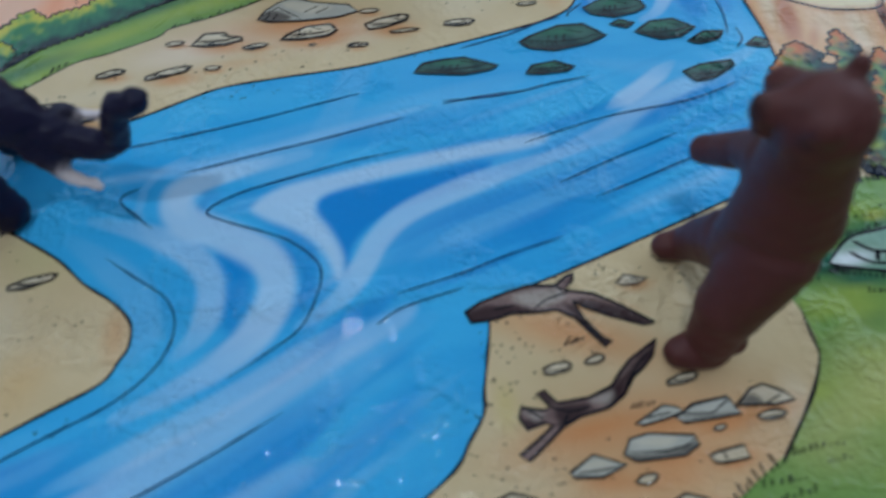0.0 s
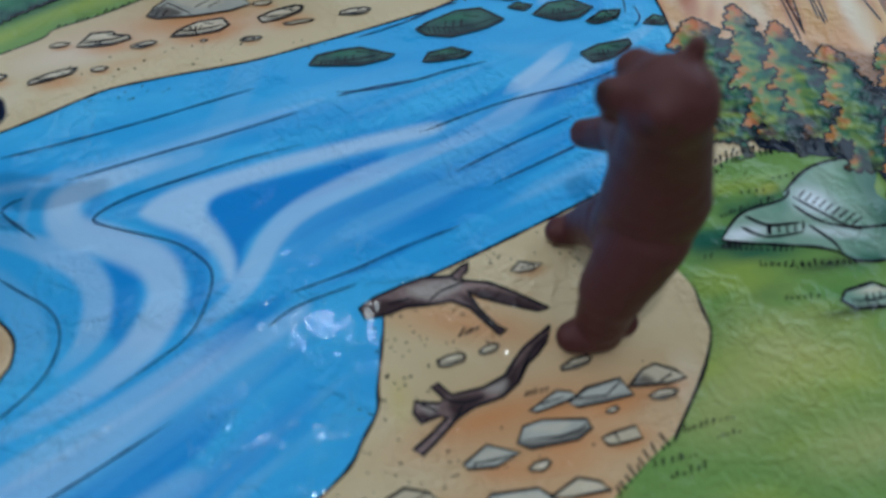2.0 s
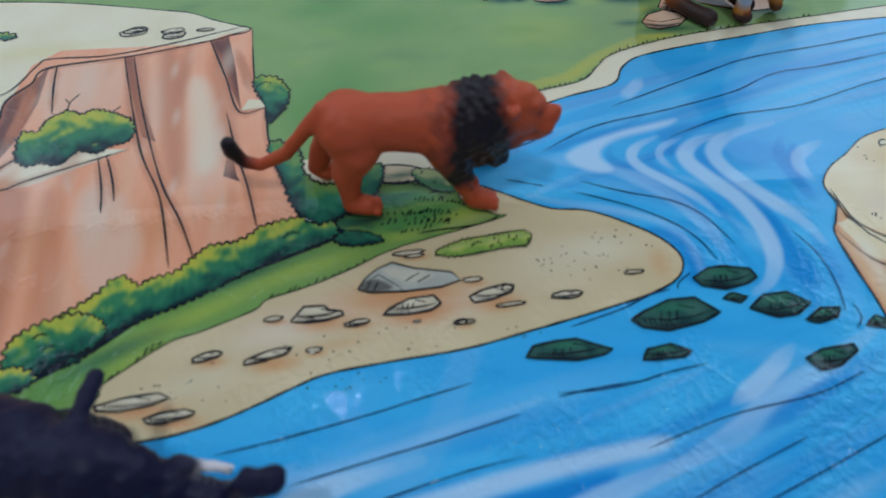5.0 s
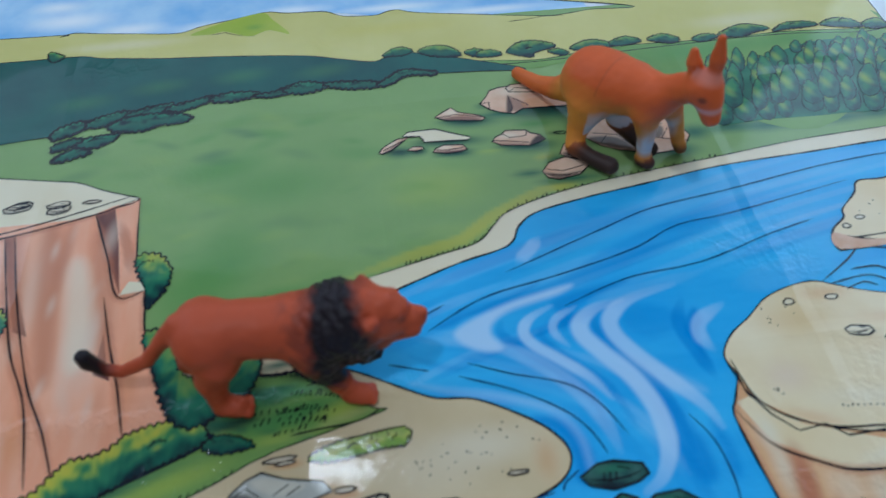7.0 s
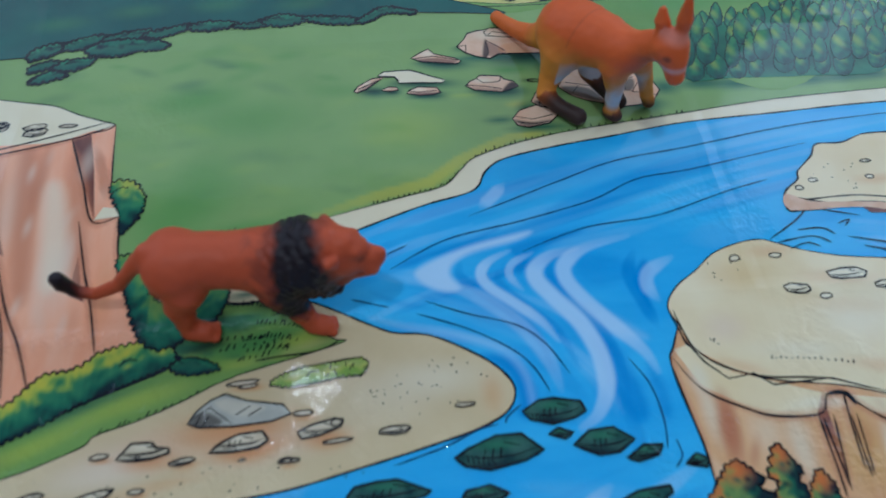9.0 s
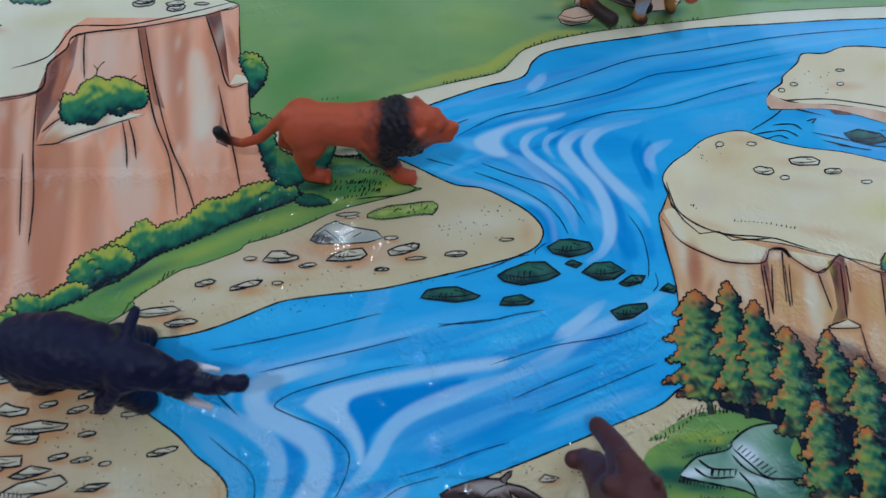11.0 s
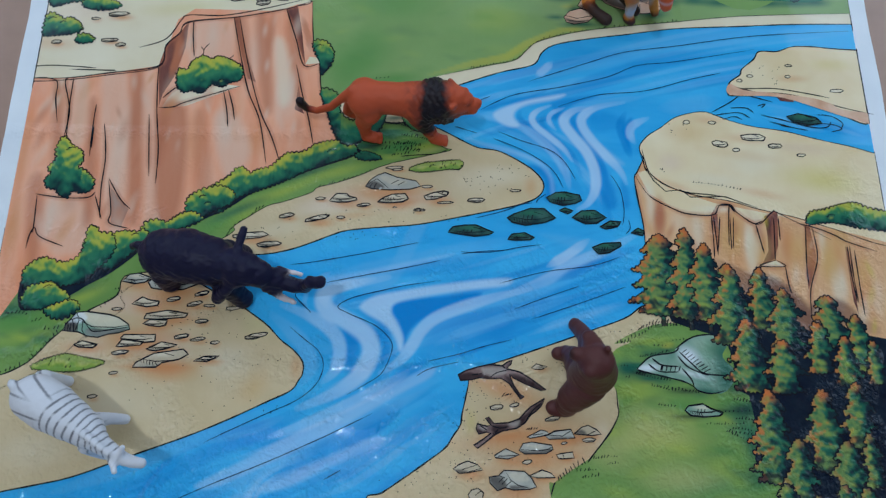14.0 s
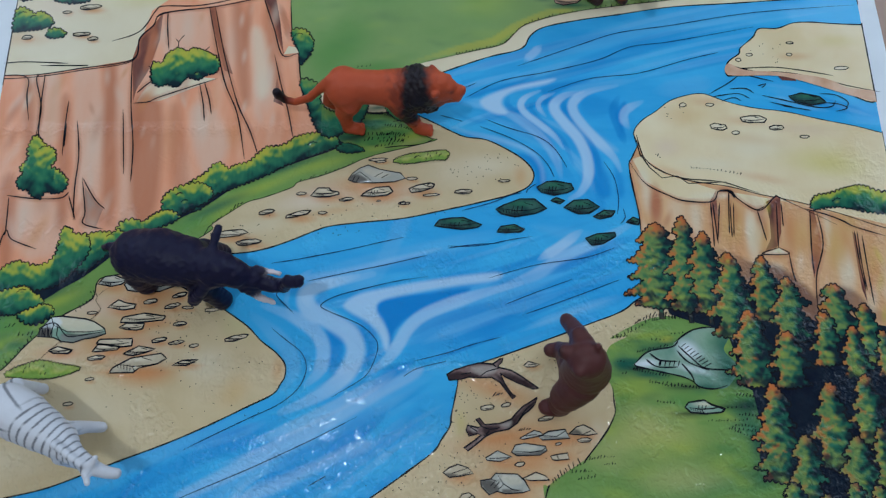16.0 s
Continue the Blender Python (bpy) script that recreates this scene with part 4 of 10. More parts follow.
ink_line("printed_ripple", [(1.9, 102.2), (19.3, 96.7)], 0.7, "blue_ink", 4.5)
ink_line("printed_ripple", [(36.6, 98.5), (55.4, 90.6), (77.2, 83.2), (89.4, 73.3), (98.7, 56.7)], 0.7, "blue_ink", 4.5)
ink_line("printed_ripple", [(31.8, 92.5), (55.3, 82.7), (73.7, 71.3), (82.8, 61.4), (88, 49.9)], 0.7, "blue_ink", 4.5)
ink_line("printed_ripple", [(126.4, 62.3), (133.4, 49.1), (135.5, 32.8), (133.8, 19.9)], 0.7, "blue_ink", 4.5)
ink_line("printed_ripple", [(-3, 117.8), (11.3, 121.7), (30.5, 130)], 0.7, "blue_ink", 4.5)
ink_line("printed_ripple", [(138.5, 24.3), (139.4, 17.2), (135.5, 12.4)], 0.7, "blue_ink", 4.5)
ink_line("printed_ripple", [(74.2, 44.8), (67.7, 40.3), (66.4, 37.4)], 0.7, "blue_ink", 4.5)

# ---- printed far side: sky, hills, fields ----
m = land("printed_shore", [(356.2, 206.2), (343.3, 205.5), (291.8, 204.1), (244.4, 201), (190.6, 197.7), (146.8, 190.9), (116.7, 186.4), (86.8, 180), (75, 172.2), (69.9, 162.8), (61.6, 158.2), (40.4, 152.9), (11.3, 142.5), (-0.4, 137.5), (-14.5, 129.2), (-28.4, 110.5), (-51.5, 99.7), (-93.9, 109.1), (-147.1, 191.4), (-100, 260), (344, 300)], "plateau", 2, "beige sandy river shore printed on the mat", 1.0, True)
m.done()
grass = land("printed_meadow", [(361.3, 216.8), (344.2, 215.9), (293.1, 213.8), (242.1, 210.6), (191.1, 204.3), (150.7, 199.4), (117.1, 194.7), (90.4, 188.7), (70.3, 181.5), (61.9, 173.8), (51.9, 164.2), (30.7, 158.9), (11.2, 154.1), (-8.1, 149.2), (-29.1, 142.2), (-38.2, 135.8), (-57.2, 124.1), (-79.1, 126.6), (-113.1, 116.4), (-123.1, 158.8), (-123.6, 203.3), (-130, 205), (-200, 200), (-344, 200), (-344, 330), (-200, 335), (0, 350), (344, 330)], "meadow", 3, "wide green printed meadow", 0, True)
grass.wash(36.1, 204.1, 40.5, 24.0, 0, "lime", 4, 0.35)
grass.wash(-51.4, 216.8, 54.0, 24.0, 0, "green", 4, 0.5)
grass.wash(-81.5, 233.2, 40.5, 15.0, 10, "green", 4, 0.6)
grass.wash(87.9, 163.0, 67.5, 15.0, -10, "lime", 4, 0.6)
grass.wash(171.1, 196.5, 54.0, 12.0, 0, "lime", 4, 0.3)
grass.wash(-68.5, 172.0, 27.0, 36.0, 0, "green", 4, 0.5)
grass.wash(220.0, 242.5, 45.0, 36.0, 0, "green", 4, 0.5)
grass.wash(139.3, 193.0, 16, 5, 0, "dark_green", 4, 0.55)
mottle(grass, -22.2, 212.6, 150, 60, 50, 12, ('green', 'lime', 'lime', 'green'), 11, 0.12, 4, 0)
mottle(grass, -82.9, 250.2, 90, 20, 20, 10, ('green', 'dark_green'), 12, 0.4, 4, 0)
mottle(grass, -49.8, 193.9, 110, 40, 40, 8, ('green', 'dark_green', 'lime'), 13, 0.16, 4, 0)
grass.wash(-86.9, 154.3, 30, 40, 0, "green", 4, 0.6)
grass.wash(-48.2, 144.4, 30, 9, 5, "green", 4, 0.7)
grass.wash(38.0, 151.8, 40, 8, 12, "lime", 4, 0.7)
grass.streak([(-20, 149), (12, 159), (45, 167), (62, 180), (90, 193), (120, 199)], 9, "yellow", 4, 0.45)
grass.done()
tufts("printed_grass_edge", [(191.1, 204.3), (150.7, 199.4), (117.1, 194.7), (90.4, 188.7), (70.3, 181.5), (61.9, 173.8), (51.9, 164.2), (30.7, 158.9), (11.2, 154.1)], 2.2, 5, "ink", 1.6, 0.2)
ink_line("printed_grass_line", [(344.2, 215.9), (293.1, 213.8), (242.1, 210.6), (191.1, 204.3), (150.7, 199.4), (117.1, 194.7), (90.4, 188.7), (70.3, 181.5), (61.9, 173.8), (51.9, 164.2), (30.7, 158.9), (11.2, 154.1), (-8.1, 149.2)], 0.5, "ink", 4.5)
m = land("printed_sky", [(-344, 425), (344, 425), (344, 370), (150, 372), (157.2, 345.4), (131.2, 342.6), (106.7, 346.1), (82.2, 350.9), (42.5, 358.7), (14.1, 359.6), (-18.8, 368.5), (-58.1, 373.4), (-114.3, 358.7), (-181, 368.4), (-197, 367.6), (-344, 372)], "sky", 2, "printed blue sky with white clouds", 0, False)
m.wash(-186.2, 382.0, 42.0, 14.0, 0, "cloud", 3, 0.95)
m.wash(-145.3, 367.1, 35.0, 10.0, 0, "cloud", 3, 0.95)
m.wash(-92.2, 362.4, 42.0, 9.0, 0, "cloud", 3, 0.95)
m.wash(-38.9, 372.7, 35.0, 8.0, 0, "cloud", 3, 0.95)
m.wash(23.4, 366.8, 49.0, 6.0, 0, "cloud", 3, 0.95)
m.wash(89.1, 355.3, 56.0, 6.0, 0, "cloud", 3, 0.95)
m.wash(162.9, 347.1, 42.0, 5.0, 0, "cloud", 3, 0.95)
m.wash(-196.6, 398.7, 26, 10, 0, "cloud", 3, 0.9)
m.done()
hill = land("printed_hill_range", [(344, 395), (150, 420), (60, 385), (183.2, 346.6), (157.2, 345.4), (131.2, 342.6), (106.7, 346.1), (82.5, 350.9), (82.2, 350.9), (42.5, 358.7), (30.5, 363.4), (23, 362.8), (14.1, 359.6), (-6.6, 361.8), (-18.8, 368.5), (-43.3, 370.4), (-58.1, 373.4), (-79.6, 368.3), (-98.4, 364.2), (-114.3, 358.7), (-140.5, 362.1), (-161.9, 365.2), (-181, 368.4), (-189.7, 365.7), (-197, 367.6), (-344, 368), (-344, 320), (-190.8, 338.8), (-99.5, 326.2), (11.4, 309.4), (75.1, 300.1), (114.6, 298), (194.8, 301.1), (269.9, 302.4), (334, 297.8), (344, 318)], "hill", 4, "yellow printed hills along the horizon", 0.7, True)
hill.fill(clip_x(curve_through([(-105.8, 355.5), (-93.5, 362.3), (-74.9, 369.6), (-59.2, 372.7), (-52.9, 364.4), (-41.7, 347.7), (-54.9, 353.5), (-67.7, 348.8), (-83.5, 356.1), (-92.8, 354.4)], True)), "lime", 5)
hill.wash(-64.6, 358.1, 10, 5, 0, "green", 6, 0.5)
hill.wash(251.6, 320.2, 50, 12, 0, "cream", 5, 0.4)
hill.wash(-148.0, 350.9, 60, 8, 0, "cream", 5, 0.4)
hill.wash(29.1, 344.5, 60, 10, 0, "yellow", 5, 0.3)
hill.done()
ink_line("printed_meadow_line", [(75.6, 303.6), (115, 299.7), (154.5, 305.1), (195.9, 304.7), (232.6, 303.2), (270.8, 304.6), (307.8, 302), (341.8, 297.8)], 0.6, "ink", 4.8)
ink_line("printed_meadow_line", [(74.7, 297.3), (88.1, 293.9), (102.9, 291.8)], 0.6, "ink", 4.8)
ink_line("printed_hill_line", [(-92.7, 353.6), (-83.4, 354.9), (-78.5, 352.3), (-64.2, 348.3)], 0.5, "ink", 4.5)
ink_line("printed_hill_line", [(100.7, 340.1), (113.3, 341.1), (126.1, 342.5), (138.5, 341.5)], 0.5, "ink", 4.5)
m = land("printed_field", [(-344, 335), (-191.8, 343.6), (-157.5, 339.3), (-122.9, 334.3), (-88.6, 331.1), (-63.2, 328.2), (-30.9, 323.5), (-7.9, 316.9), (11.5, 312.2), (24.9, 320.2), (38.6, 316.3), (75.6, 303.6), (102.9, 291.8), (74.2, 293.8), (45.9, 296.2), (32.7, 302), (13.7, 290.9), (-21.9, 296), (-44, 292.5), (-61.5, 291.7), (-85.4, 291.9), (-110.4, 285.8), (-137.5, 284.1), (-157.1, 277.7), (-176.3, 272), (-200, 270), (-344, 255)], "field", 5, "dark green printed field behind a hedge", 0.7, True)
m.wash(-163.3, 298.3, 26, 10, 5, "green", 6, 0.25)
m.wash(-120.1, 306.7, 26, 10, 5, "green", 6, 0.25)
m.wash(-71.4, 309.8, 26, 10, 5, "green", 6, 0.25)
m.wash(-21.3, 307.7, 26, 10, 5, "green", 6, 0.25)
m.done()
bush([(-177, 275.1), (-166.1, 281.4), (-153.6, 280.8), (-164.3, 272.7), (-175.6, 269)], "printed_hedge", 0.0, 3.0, 20, "deep_green", 1.6)
bush([(-159.5, 279.5), (-148.2, 285.6), (-136, 287.6), (-137.3, 282.5), (-152.6, 275.5)], "printed_hedge", 0.0, 3.0, 21, "deep_green", 1.6)
bush([(-137.5, 284.1), (-125.6, 288.7), (-111, 290.4), (-112.5, 285.2), (-128.8, 281.2)], "printed_hedge", 0.0, 3.0, 22, "deep_green", 1.6)
bush([(-114.8, 286.5), (-100.3, 290.8), (-87.7, 294.2), (-89.5, 289.2), (-105.9, 283.3)], "printed_hedge", 0.0, 3.0, 23, "deep_green", 1.6)
bush([(-89.6, 290.5), (-79.1, 294.9), (-61.6, 293.7), (-63.6, 290), (-78.6, 287.6)], "printed_hedge", 0.0, 3.0, 24, "deep_green", 1.6)
bush([(-63.7, 291), (-52.8, 291.8), (-44.1, 294.9), (-44, 289.8), (-54.8, 288.1)], "printed_hedge", 0.0, 3.0, 25, "deep_green", 1.6)
bush([(-46.2, 292.8), (-35.3, 298.7), (-19.7, 295), (-21.9, 291.3), (-35.2, 288.6)], "printed_hedge", 0.0, 3.0, 26, "deep_green", 1.6)
bush([(-21.9, 295), (-8.5, 295.5), (11.6, 292.5), (9.1, 288.1), (-8.7, 289.4)], "printed_hedge", 0.0, 3.0, 27, "deep_green", 1.6)
bush([(10.3, 289.3), (18.6, 296), (28.1, 301.6), (46, 297.2), (45.8, 294.5), (29.9, 296.1), (18.1, 289.2)], "printed_hedge", 0.0, 3.0, 28, "deep_green", 1.6)
bush([(-162.2, 262), (-157.2, 267.2), (-141.2, 268.7), (-141.5, 264), (-151.8, 259.6)], "printed_hedge", 0.0, 3.0, 29, "deep_green", 1.6)
bush([(-172.3, 253.5), (-161.8, 259.9), (-153.1, 256.4), (-160.4, 253.2), (-171.7, 250.6)], "printed_hedge", 0.0, 3.0, 30, "deep_green", 1.6)
bush([(-146.3, 274.6), (-139.1, 280.6), (-129, 282.8), (-116.4, 282.6), (-100.1, 278.7), (-102.7, 273.4), (-115.2, 273.1), (-125.1, 270), (-137.4, 270.2)], "printed_hedge", 0.0, 3.0, 31, "deep_green", 1.6)
bush([(-174.5, 263.8), (-167.2, 267.1), (-159.3, 267.5), (-162.5, 263.5), (-173.6, 259.4)], "printed_hedge", 0.0, 3.0, 32, "deep_green", 1.6)
m = land("printed_back_meadow", [(75.6, 303.6), (115, 299.7), (154.5, 305.1), (195.9, 304.7), (232.6, 303.2), (270.8, 304.6), (307.8, 302), (341.8, 297.8), (348.2, 275), (340, 318), (344, 285), (256.8, 217.5), (183.1, 263.5), (144.5, 293.6), (102.9, 291.8)], "grass", 4.3, "green strip of printed meadow under the hills", 0, True)
m.wash(217.0, 294.1, 60, 14, 0, "green", 5, 0.7)
m.wash(279.9, 296.3, 60, 10, 0, "green", 5, 0.6)
m.done()
bush([(16.4, 315.9), (22.7, 322.4), (29.8, 323.2), (35.3, 318.7), (29.2, 315.8)], "printed_savanna_tree", 0.25, 2.2, 60, "deep_green", 0.8)
bush([(38.7, 317), (46.3, 321.9), (58, 320.2), (65.1, 310.6), (52.1, 310.7)], "printed_savanna_tree", 0.25, 2.2, 61, "deep_green", 0.8)
bush([(67.6, 312.1), (74, 315.6), (80.6, 312.1), (76.4, 307.2)], "printed_savanna_tree", 0.25, 2.2, 62, "deep_green", 0.8)
bush([(76.9, 312.6), (86.4, 312.3), (90.3, 307), (76.1, 307.2)], "printed_savanna_tree", 0.25, 2.2, 63, "deep_green", 0.8)
bush([(94.4, 310.1), (104.2, 318), (117.2, 316.9), (125.7, 311.1), (111.6, 306.5), (108.4, 302.5), (97.4, 307)], "printed_savanna_tree", 0.25, 2.2, 64, "deep_green", 0.8)
bush([(119.9, 306.4), (127.4, 307.9), (132.5, 303.4), (127.3, 301.6)], "printed_savanna_tree", 0.25, 2.2, 65, "deep_green", 0.8)
bush([(134.7, 307.9), (147, 313.7), (158.5, 310.9), (162, 305.8), (142.3, 304.2)], "printed_savanna_tree", 0.25, 2.2, 66, "deep_green", 0.8)
bush([(160.6, 309.8), (172.8, 313.8), (180.9, 307.7), (164.4, 305.5)], "printed_savanna_tree", 0.25, 2.2, 67, "deep_green", 0.8)
bush([(185, 309.3), (196.1, 313.1), (205.4, 307.2), (200.4, 303.3), (189.1, 306.5)], "printed_savanna_tree", 0.25, 2.2, 68, "deep_green", 0.8)
bush([(213.4, 305.2), (222.3, 309.3), (231, 305.7), (219.7, 302)], "printed_savanna_tree", 0.25, 2.2, 69, "deep_green", 0.8)
bush([(231.3, 306.5), (244.1, 314), (254.6, 314.9), (266.4, 309.2), (253.7, 305.9), (245.1, 303.3)], "printed_savanna_tree", 0.25, 2.2, 70, "deep_green", 0.8)
bush([(267.5, 305.9), (279.4, 312.9), (294.4, 311.9), (297.6, 307.5), (276.7, 306.5)], "printed_savanna_tree", 0.25, 2.2, 71, "deep_green", 0.8)
bush([(300.5, 308.2), (313.2, 313.2), (324, 308.8), (325.9, 302.1), (311.5, 304.2)], "printed_savanna_tree", 0.25, 2.2, 72, "deep_green", 0.8)
bush([(327.4, 305.1), (339.9, 309.3), (343.3, 300.8), (332.4, 299.6)], "printed_savanna_tree", 0.25, 2.2, 73, "deep_green", 0.8)
bush([(-193.2, 350), (-183.2, 344.9), (-187.7, 340.1), (-191.4, 341.7)], "printed_savanna_tree", 0.25, 2.2, 74, "deep_green", 0.8)

# ---- printed western cliff and its bushes ----
m = land("printed_plateau", [(-344, 250), (-300, 252), (-230, 248), (-168.6, 236.5), (-154.5, 233.1), (-141.9, 226.5), (-127.6, 220.5), (-121.5, 217.8), (-124.9, 214.6), (-133.1, 212.8), (-142.7, 209.5), (-181.5, 200.8), (-223.4, 194.4), (-230.2, 183.3), (-240.1, 171.5), (-244, 151.6), (-284.3, 143.4), (-315.2, 138.4), (-343.3, 136.6), (-344, 140)], "plateau", 4, "pale beige printed cliff top", 0.8, True)
m.wash(-287.3, 177.3, 50, 25, 0, "cream", 5, 0.7)
m.wash(-325.8, 161.2, 40, 12, 0, "cream", 5, 0.5)
m.wash(-307.8, 203.7, 40, 20, 0, "pinkish", 5, 0.5)
m.wash(-228.2, 208.0, 60, 10, 5, "yellow", 5, 0.25)
m.wash(-335.8, 172.3, 40, 10, 0, "orange", 5, 0.3)
m.done()
cliff = land("printed_cliff", [(-120.8, 217.8), (-125, 215.3), (-133.2, 214.3), (-142.8, 210.2), (-181.6, 201.6), (-223.6, 195.9), (-230.3, 184.1), (-240.2, 172.2), (-244.2, 152.7), (-284.6, 145.2), (-315.5, 140.2), (-343.8, 139.1), (-344, 132), (-344, -75), (-320.4, -30.9), (-296.6, -24.7), (-277.1, -16.3), (-283.7, -0.5), (-223.5, 13.2), (-189.8, 33), (-149.5, 56.6), (-94.3, 88.7), (-102.3, 112.1), (-109.2, 136.8), (-111.5, 158.4), (-117.5, 176.8)], "rock", 4.2, "orange printed rock face with dark cracks", 0, False)
m = land("printed_plateau", [(-246.6, 135.9), (-232.8, 197.4), (-219.9, 207.9), (-141.1, 207.3), (-139.2, 175.7), (-214.4, 150.7)], "rock", 4.1, "", 0, False)
m.done()
cliff.wash(-336.4, 185.6, 7, 22, 0, "rust", 6, 0.75)
cliff.wash(-320.7, 180.2, 8, 40, 0, "pinkish", 6, 0.6)
cliff.wash(-309.1, 190.1, 7, 30, 0, "orange", 6, 0.3)
cliff.wash(-264.2, 189.3, 9, 35, 0, "rust", 6, 0.55)
cliff.wash(-275.8, 189.0, 10, 40, 0, "pinkish", 6, 0.5)
cliff.wash(-239.4, 189.9, 10, 28, 0, "rust", 6, 0.6)
cliff.wash(-230.7, 174.0, 7, 30, 0, "rust", 6, 0.6)
cliff.wash(-202.5, 182.1, 9, 25, 0, "pinkish", 6, 0.5)
cliff.wash(-153.8, 183.4, 6, 40, 0, "rust", 6, 0.6)
cliff.wash(-165.2, 164.5, 12, 40, 0, "pinkish", 6, 0.5)
cliff.wash(-201.0, 138.2, 8, 40, 0, "rust", 6, 0.45)
cliff.wash(-228.3, 126.9, 14, 30, 0, "pinkish", 6, 0.5)
cliff.wash(-184.8, 103.3, 10, 40, 0, "pinkish", 6, 0.45)
cliff.wash(-233.8, 95.3, 8, 50, 0, "rust", 6, 0.7)
cliff.wash(-207.8, 85.6, 14, 40, 0, "orange", 6, 0.35)
cliff.wash(-256.8, 105.2, 7, 55, 0, "rust", 6, 0.5)
cliff.wash(-266.3, 84.4, 9, 45, 0, "pinkish", 6, 0.5)
cliff.wash(-301.4, 111.1, 8, 50, 0, "orange", 6, 0.4)
cliff.wash(-322.4, 124.7, 8, 40, 0, "pinkish", 6, 0.5)
cliff.wash(-341.8, 76.0, 8, 60, 0, "orange", 6, 0.5)
cliff.wash(-338.9, 11.0, 10, 40, 0, "orange", 6, 0.7)
cliff.wash(-311.5, 24.2, 14, 20, 0, "pinkish", 6, 0.6)
cliff.wash(-297.7, 30.9, 10, 14, 0, "rust", 6, 0.5)
cliff.wash(-136.4, 125.4, 16, 30, 0, "pinkish", 6, 0.6)
cliff.wash(-113.5, 115.4, 8, 30, 0, "orange", 6, 0.3)
cliff.wash(-257.0, 18.9, 18, 14, 0, "rust", 6, 0.6)
cliff.wash(-235.3, 13.0, 14, 8, 0, "rust", 6, 0.5)
cliff.wash(-158.3, 86.7, 12, 22, 0, "orange", 6, 0.4)
cliff.patch([(-326.8, 136.5), (-320.5, 136.4), (-307.4, 59.5), (-313.9, 45.8)], 9, "rust", 6, 0.6)
cliff.patch([(-295.6, 111.6), (-288.5, 111.6), (-278.3, 23), (-287.6, 23)], 9, "rust", 6, 0.6)
cliff.patch([(-267.1, 161.3), (-258, 161.2), (-243.6, 45.2), (-246.7, 13.9), (-255.6, 45.3)], 9, "rust", 6, 0.65)
cliff.patch([(-240.7, 111.2), (-217, 113.4), (-211.9, 45), (-216.8, 18), (-229.1, 14.6)], 9, "rust", 6, 0.7)
cliff.patch([(-184.5, 199.6), (-176.7, 199.6), (-168, 145.3), (-176.1, 145.3)], 9, "rust", 6, 0.6)
cliff.patch([(-167.4, 199.5), (-158.2, 199.4), (-147.4, 120.2), (-156.3, 120.3)], 9, "rust", 6, 0.6)
cliff.patch([(-210.1, 106.1), (-200.4, 106), (-189.6, 44.8), (-200.1, 38.1)], 9, "rust", 6, 0.4)
cliff.patch([(-141.1, 191.4), (-132.8, 191.3), (-122.8, 125), (-132, 130)], 9, "rust", 6, 0.5)
cliff.patch([(-332.8, 45.9), (-320.6, 50.4), (-315.1, -11.8), (-322.1, -20.3)], 9, "rust", 6, 0.6)
cliff.patch([(-288.9, 141.2), (-267.4, 141), (-254.8, 18.3), (-267.8, 14)], 9, "pinkish", 6, 0.45)
cliff.patch([(-253.9, 140.9), (-245.3, 140.9), (-231.6, 18.2), (-238.5, 16)], 9, "pinkish", 6, 0.4)
cliff.patch([(-194.6, 106), (-177.4, 110.7), (-161.6, 77), (-179.2, 53.9)], 9, "pinkish", 6, 0.45)
cliff.patch([(-223, 192), (-190.3, 197), (-184.3, 158.1), (-214.7, 153.2)], 9, "pinkish", 6, 0.4)
cliff.patch([(-317.8, 136.4), (-300.8, 136.3), (-296, 82.8), (-310.7, 87.7)], 9, "pinkish", 6, 0.4)
cliff.patch([(-150.2, 175.8), (-141, 175.7), (-132, 130), (-142.1, 120.2)], 9, "cream", 6, 0.6)
cliff.patch([(-314.2, 36.7), (-293.2, 38.8), (-278.9, -3.4), (-307.5, -7.5)], 9, "pinkish", 6, 0.35)
cliff.fill(clip_x([(-244.2, 152.7), (-240.2, 172.2), (-230.3, 184.1), (-223.6, 195.9), (-223.9, 170.4), (-230.2, 142.9), (-237.7, 126.6), (-239.5, 116)]), "crack", 4.3)
cliff.streak(curve_through([(-228.4, 181.5), (-229.4, 162.9), (-233.2, 141)], False, 6), 9, "rust", 7, 0.9)
cliff.fill(clip_x([(-142.7, 209.5), (-133.1, 212.8), (-128, 187.8), (-123.3, 156.3), (-132.4, 180.1)]), "crack", 4.3)
cliff.streak(curve_through([(-129.1, 202.9), (-122.9, 184.1), (-119.6, 169.3)], False, 6), 7, "rust", 7, 0.6)
cliff.fill(clip_x([(-123.3, 156.3), (-119.9, 163.8), (-114, 162.8), (-111.4, 157.7)]), "plateau", 7)
cliff.fill(clip_x([(-236.4, 116.1), (-228.9, 132.2), (-221.8, 139.5), (-188.2, 136.7), (-175.3, 135.2), (-217.6, 116.5), (-236.2, 114.3)]), "plateau", 4.35)
cliff.fill(clip_x([(-129.3, 115), (-121.1, 111), (-123, 115.1), (-127.6, 136.3)]), "crack", 4.34)
cliff.fill(clip_x([(-268.2, 44.4), (-252.2, 26.9), (-256.1, 12.6), (-264, 15.6)]), "crack", 4.3)
cliff.wash(-258.9, 22.0, 6, 12, 0, "rust", 7, 0.8)
cliff.fill(clip_x([(-186.3, 199.5), (-181.5, 200.8), (-173.5, 168), (-162.9, 139.1), (-169.6, 142.5), (-178.7, 171.5)]), "crack", 4.3)
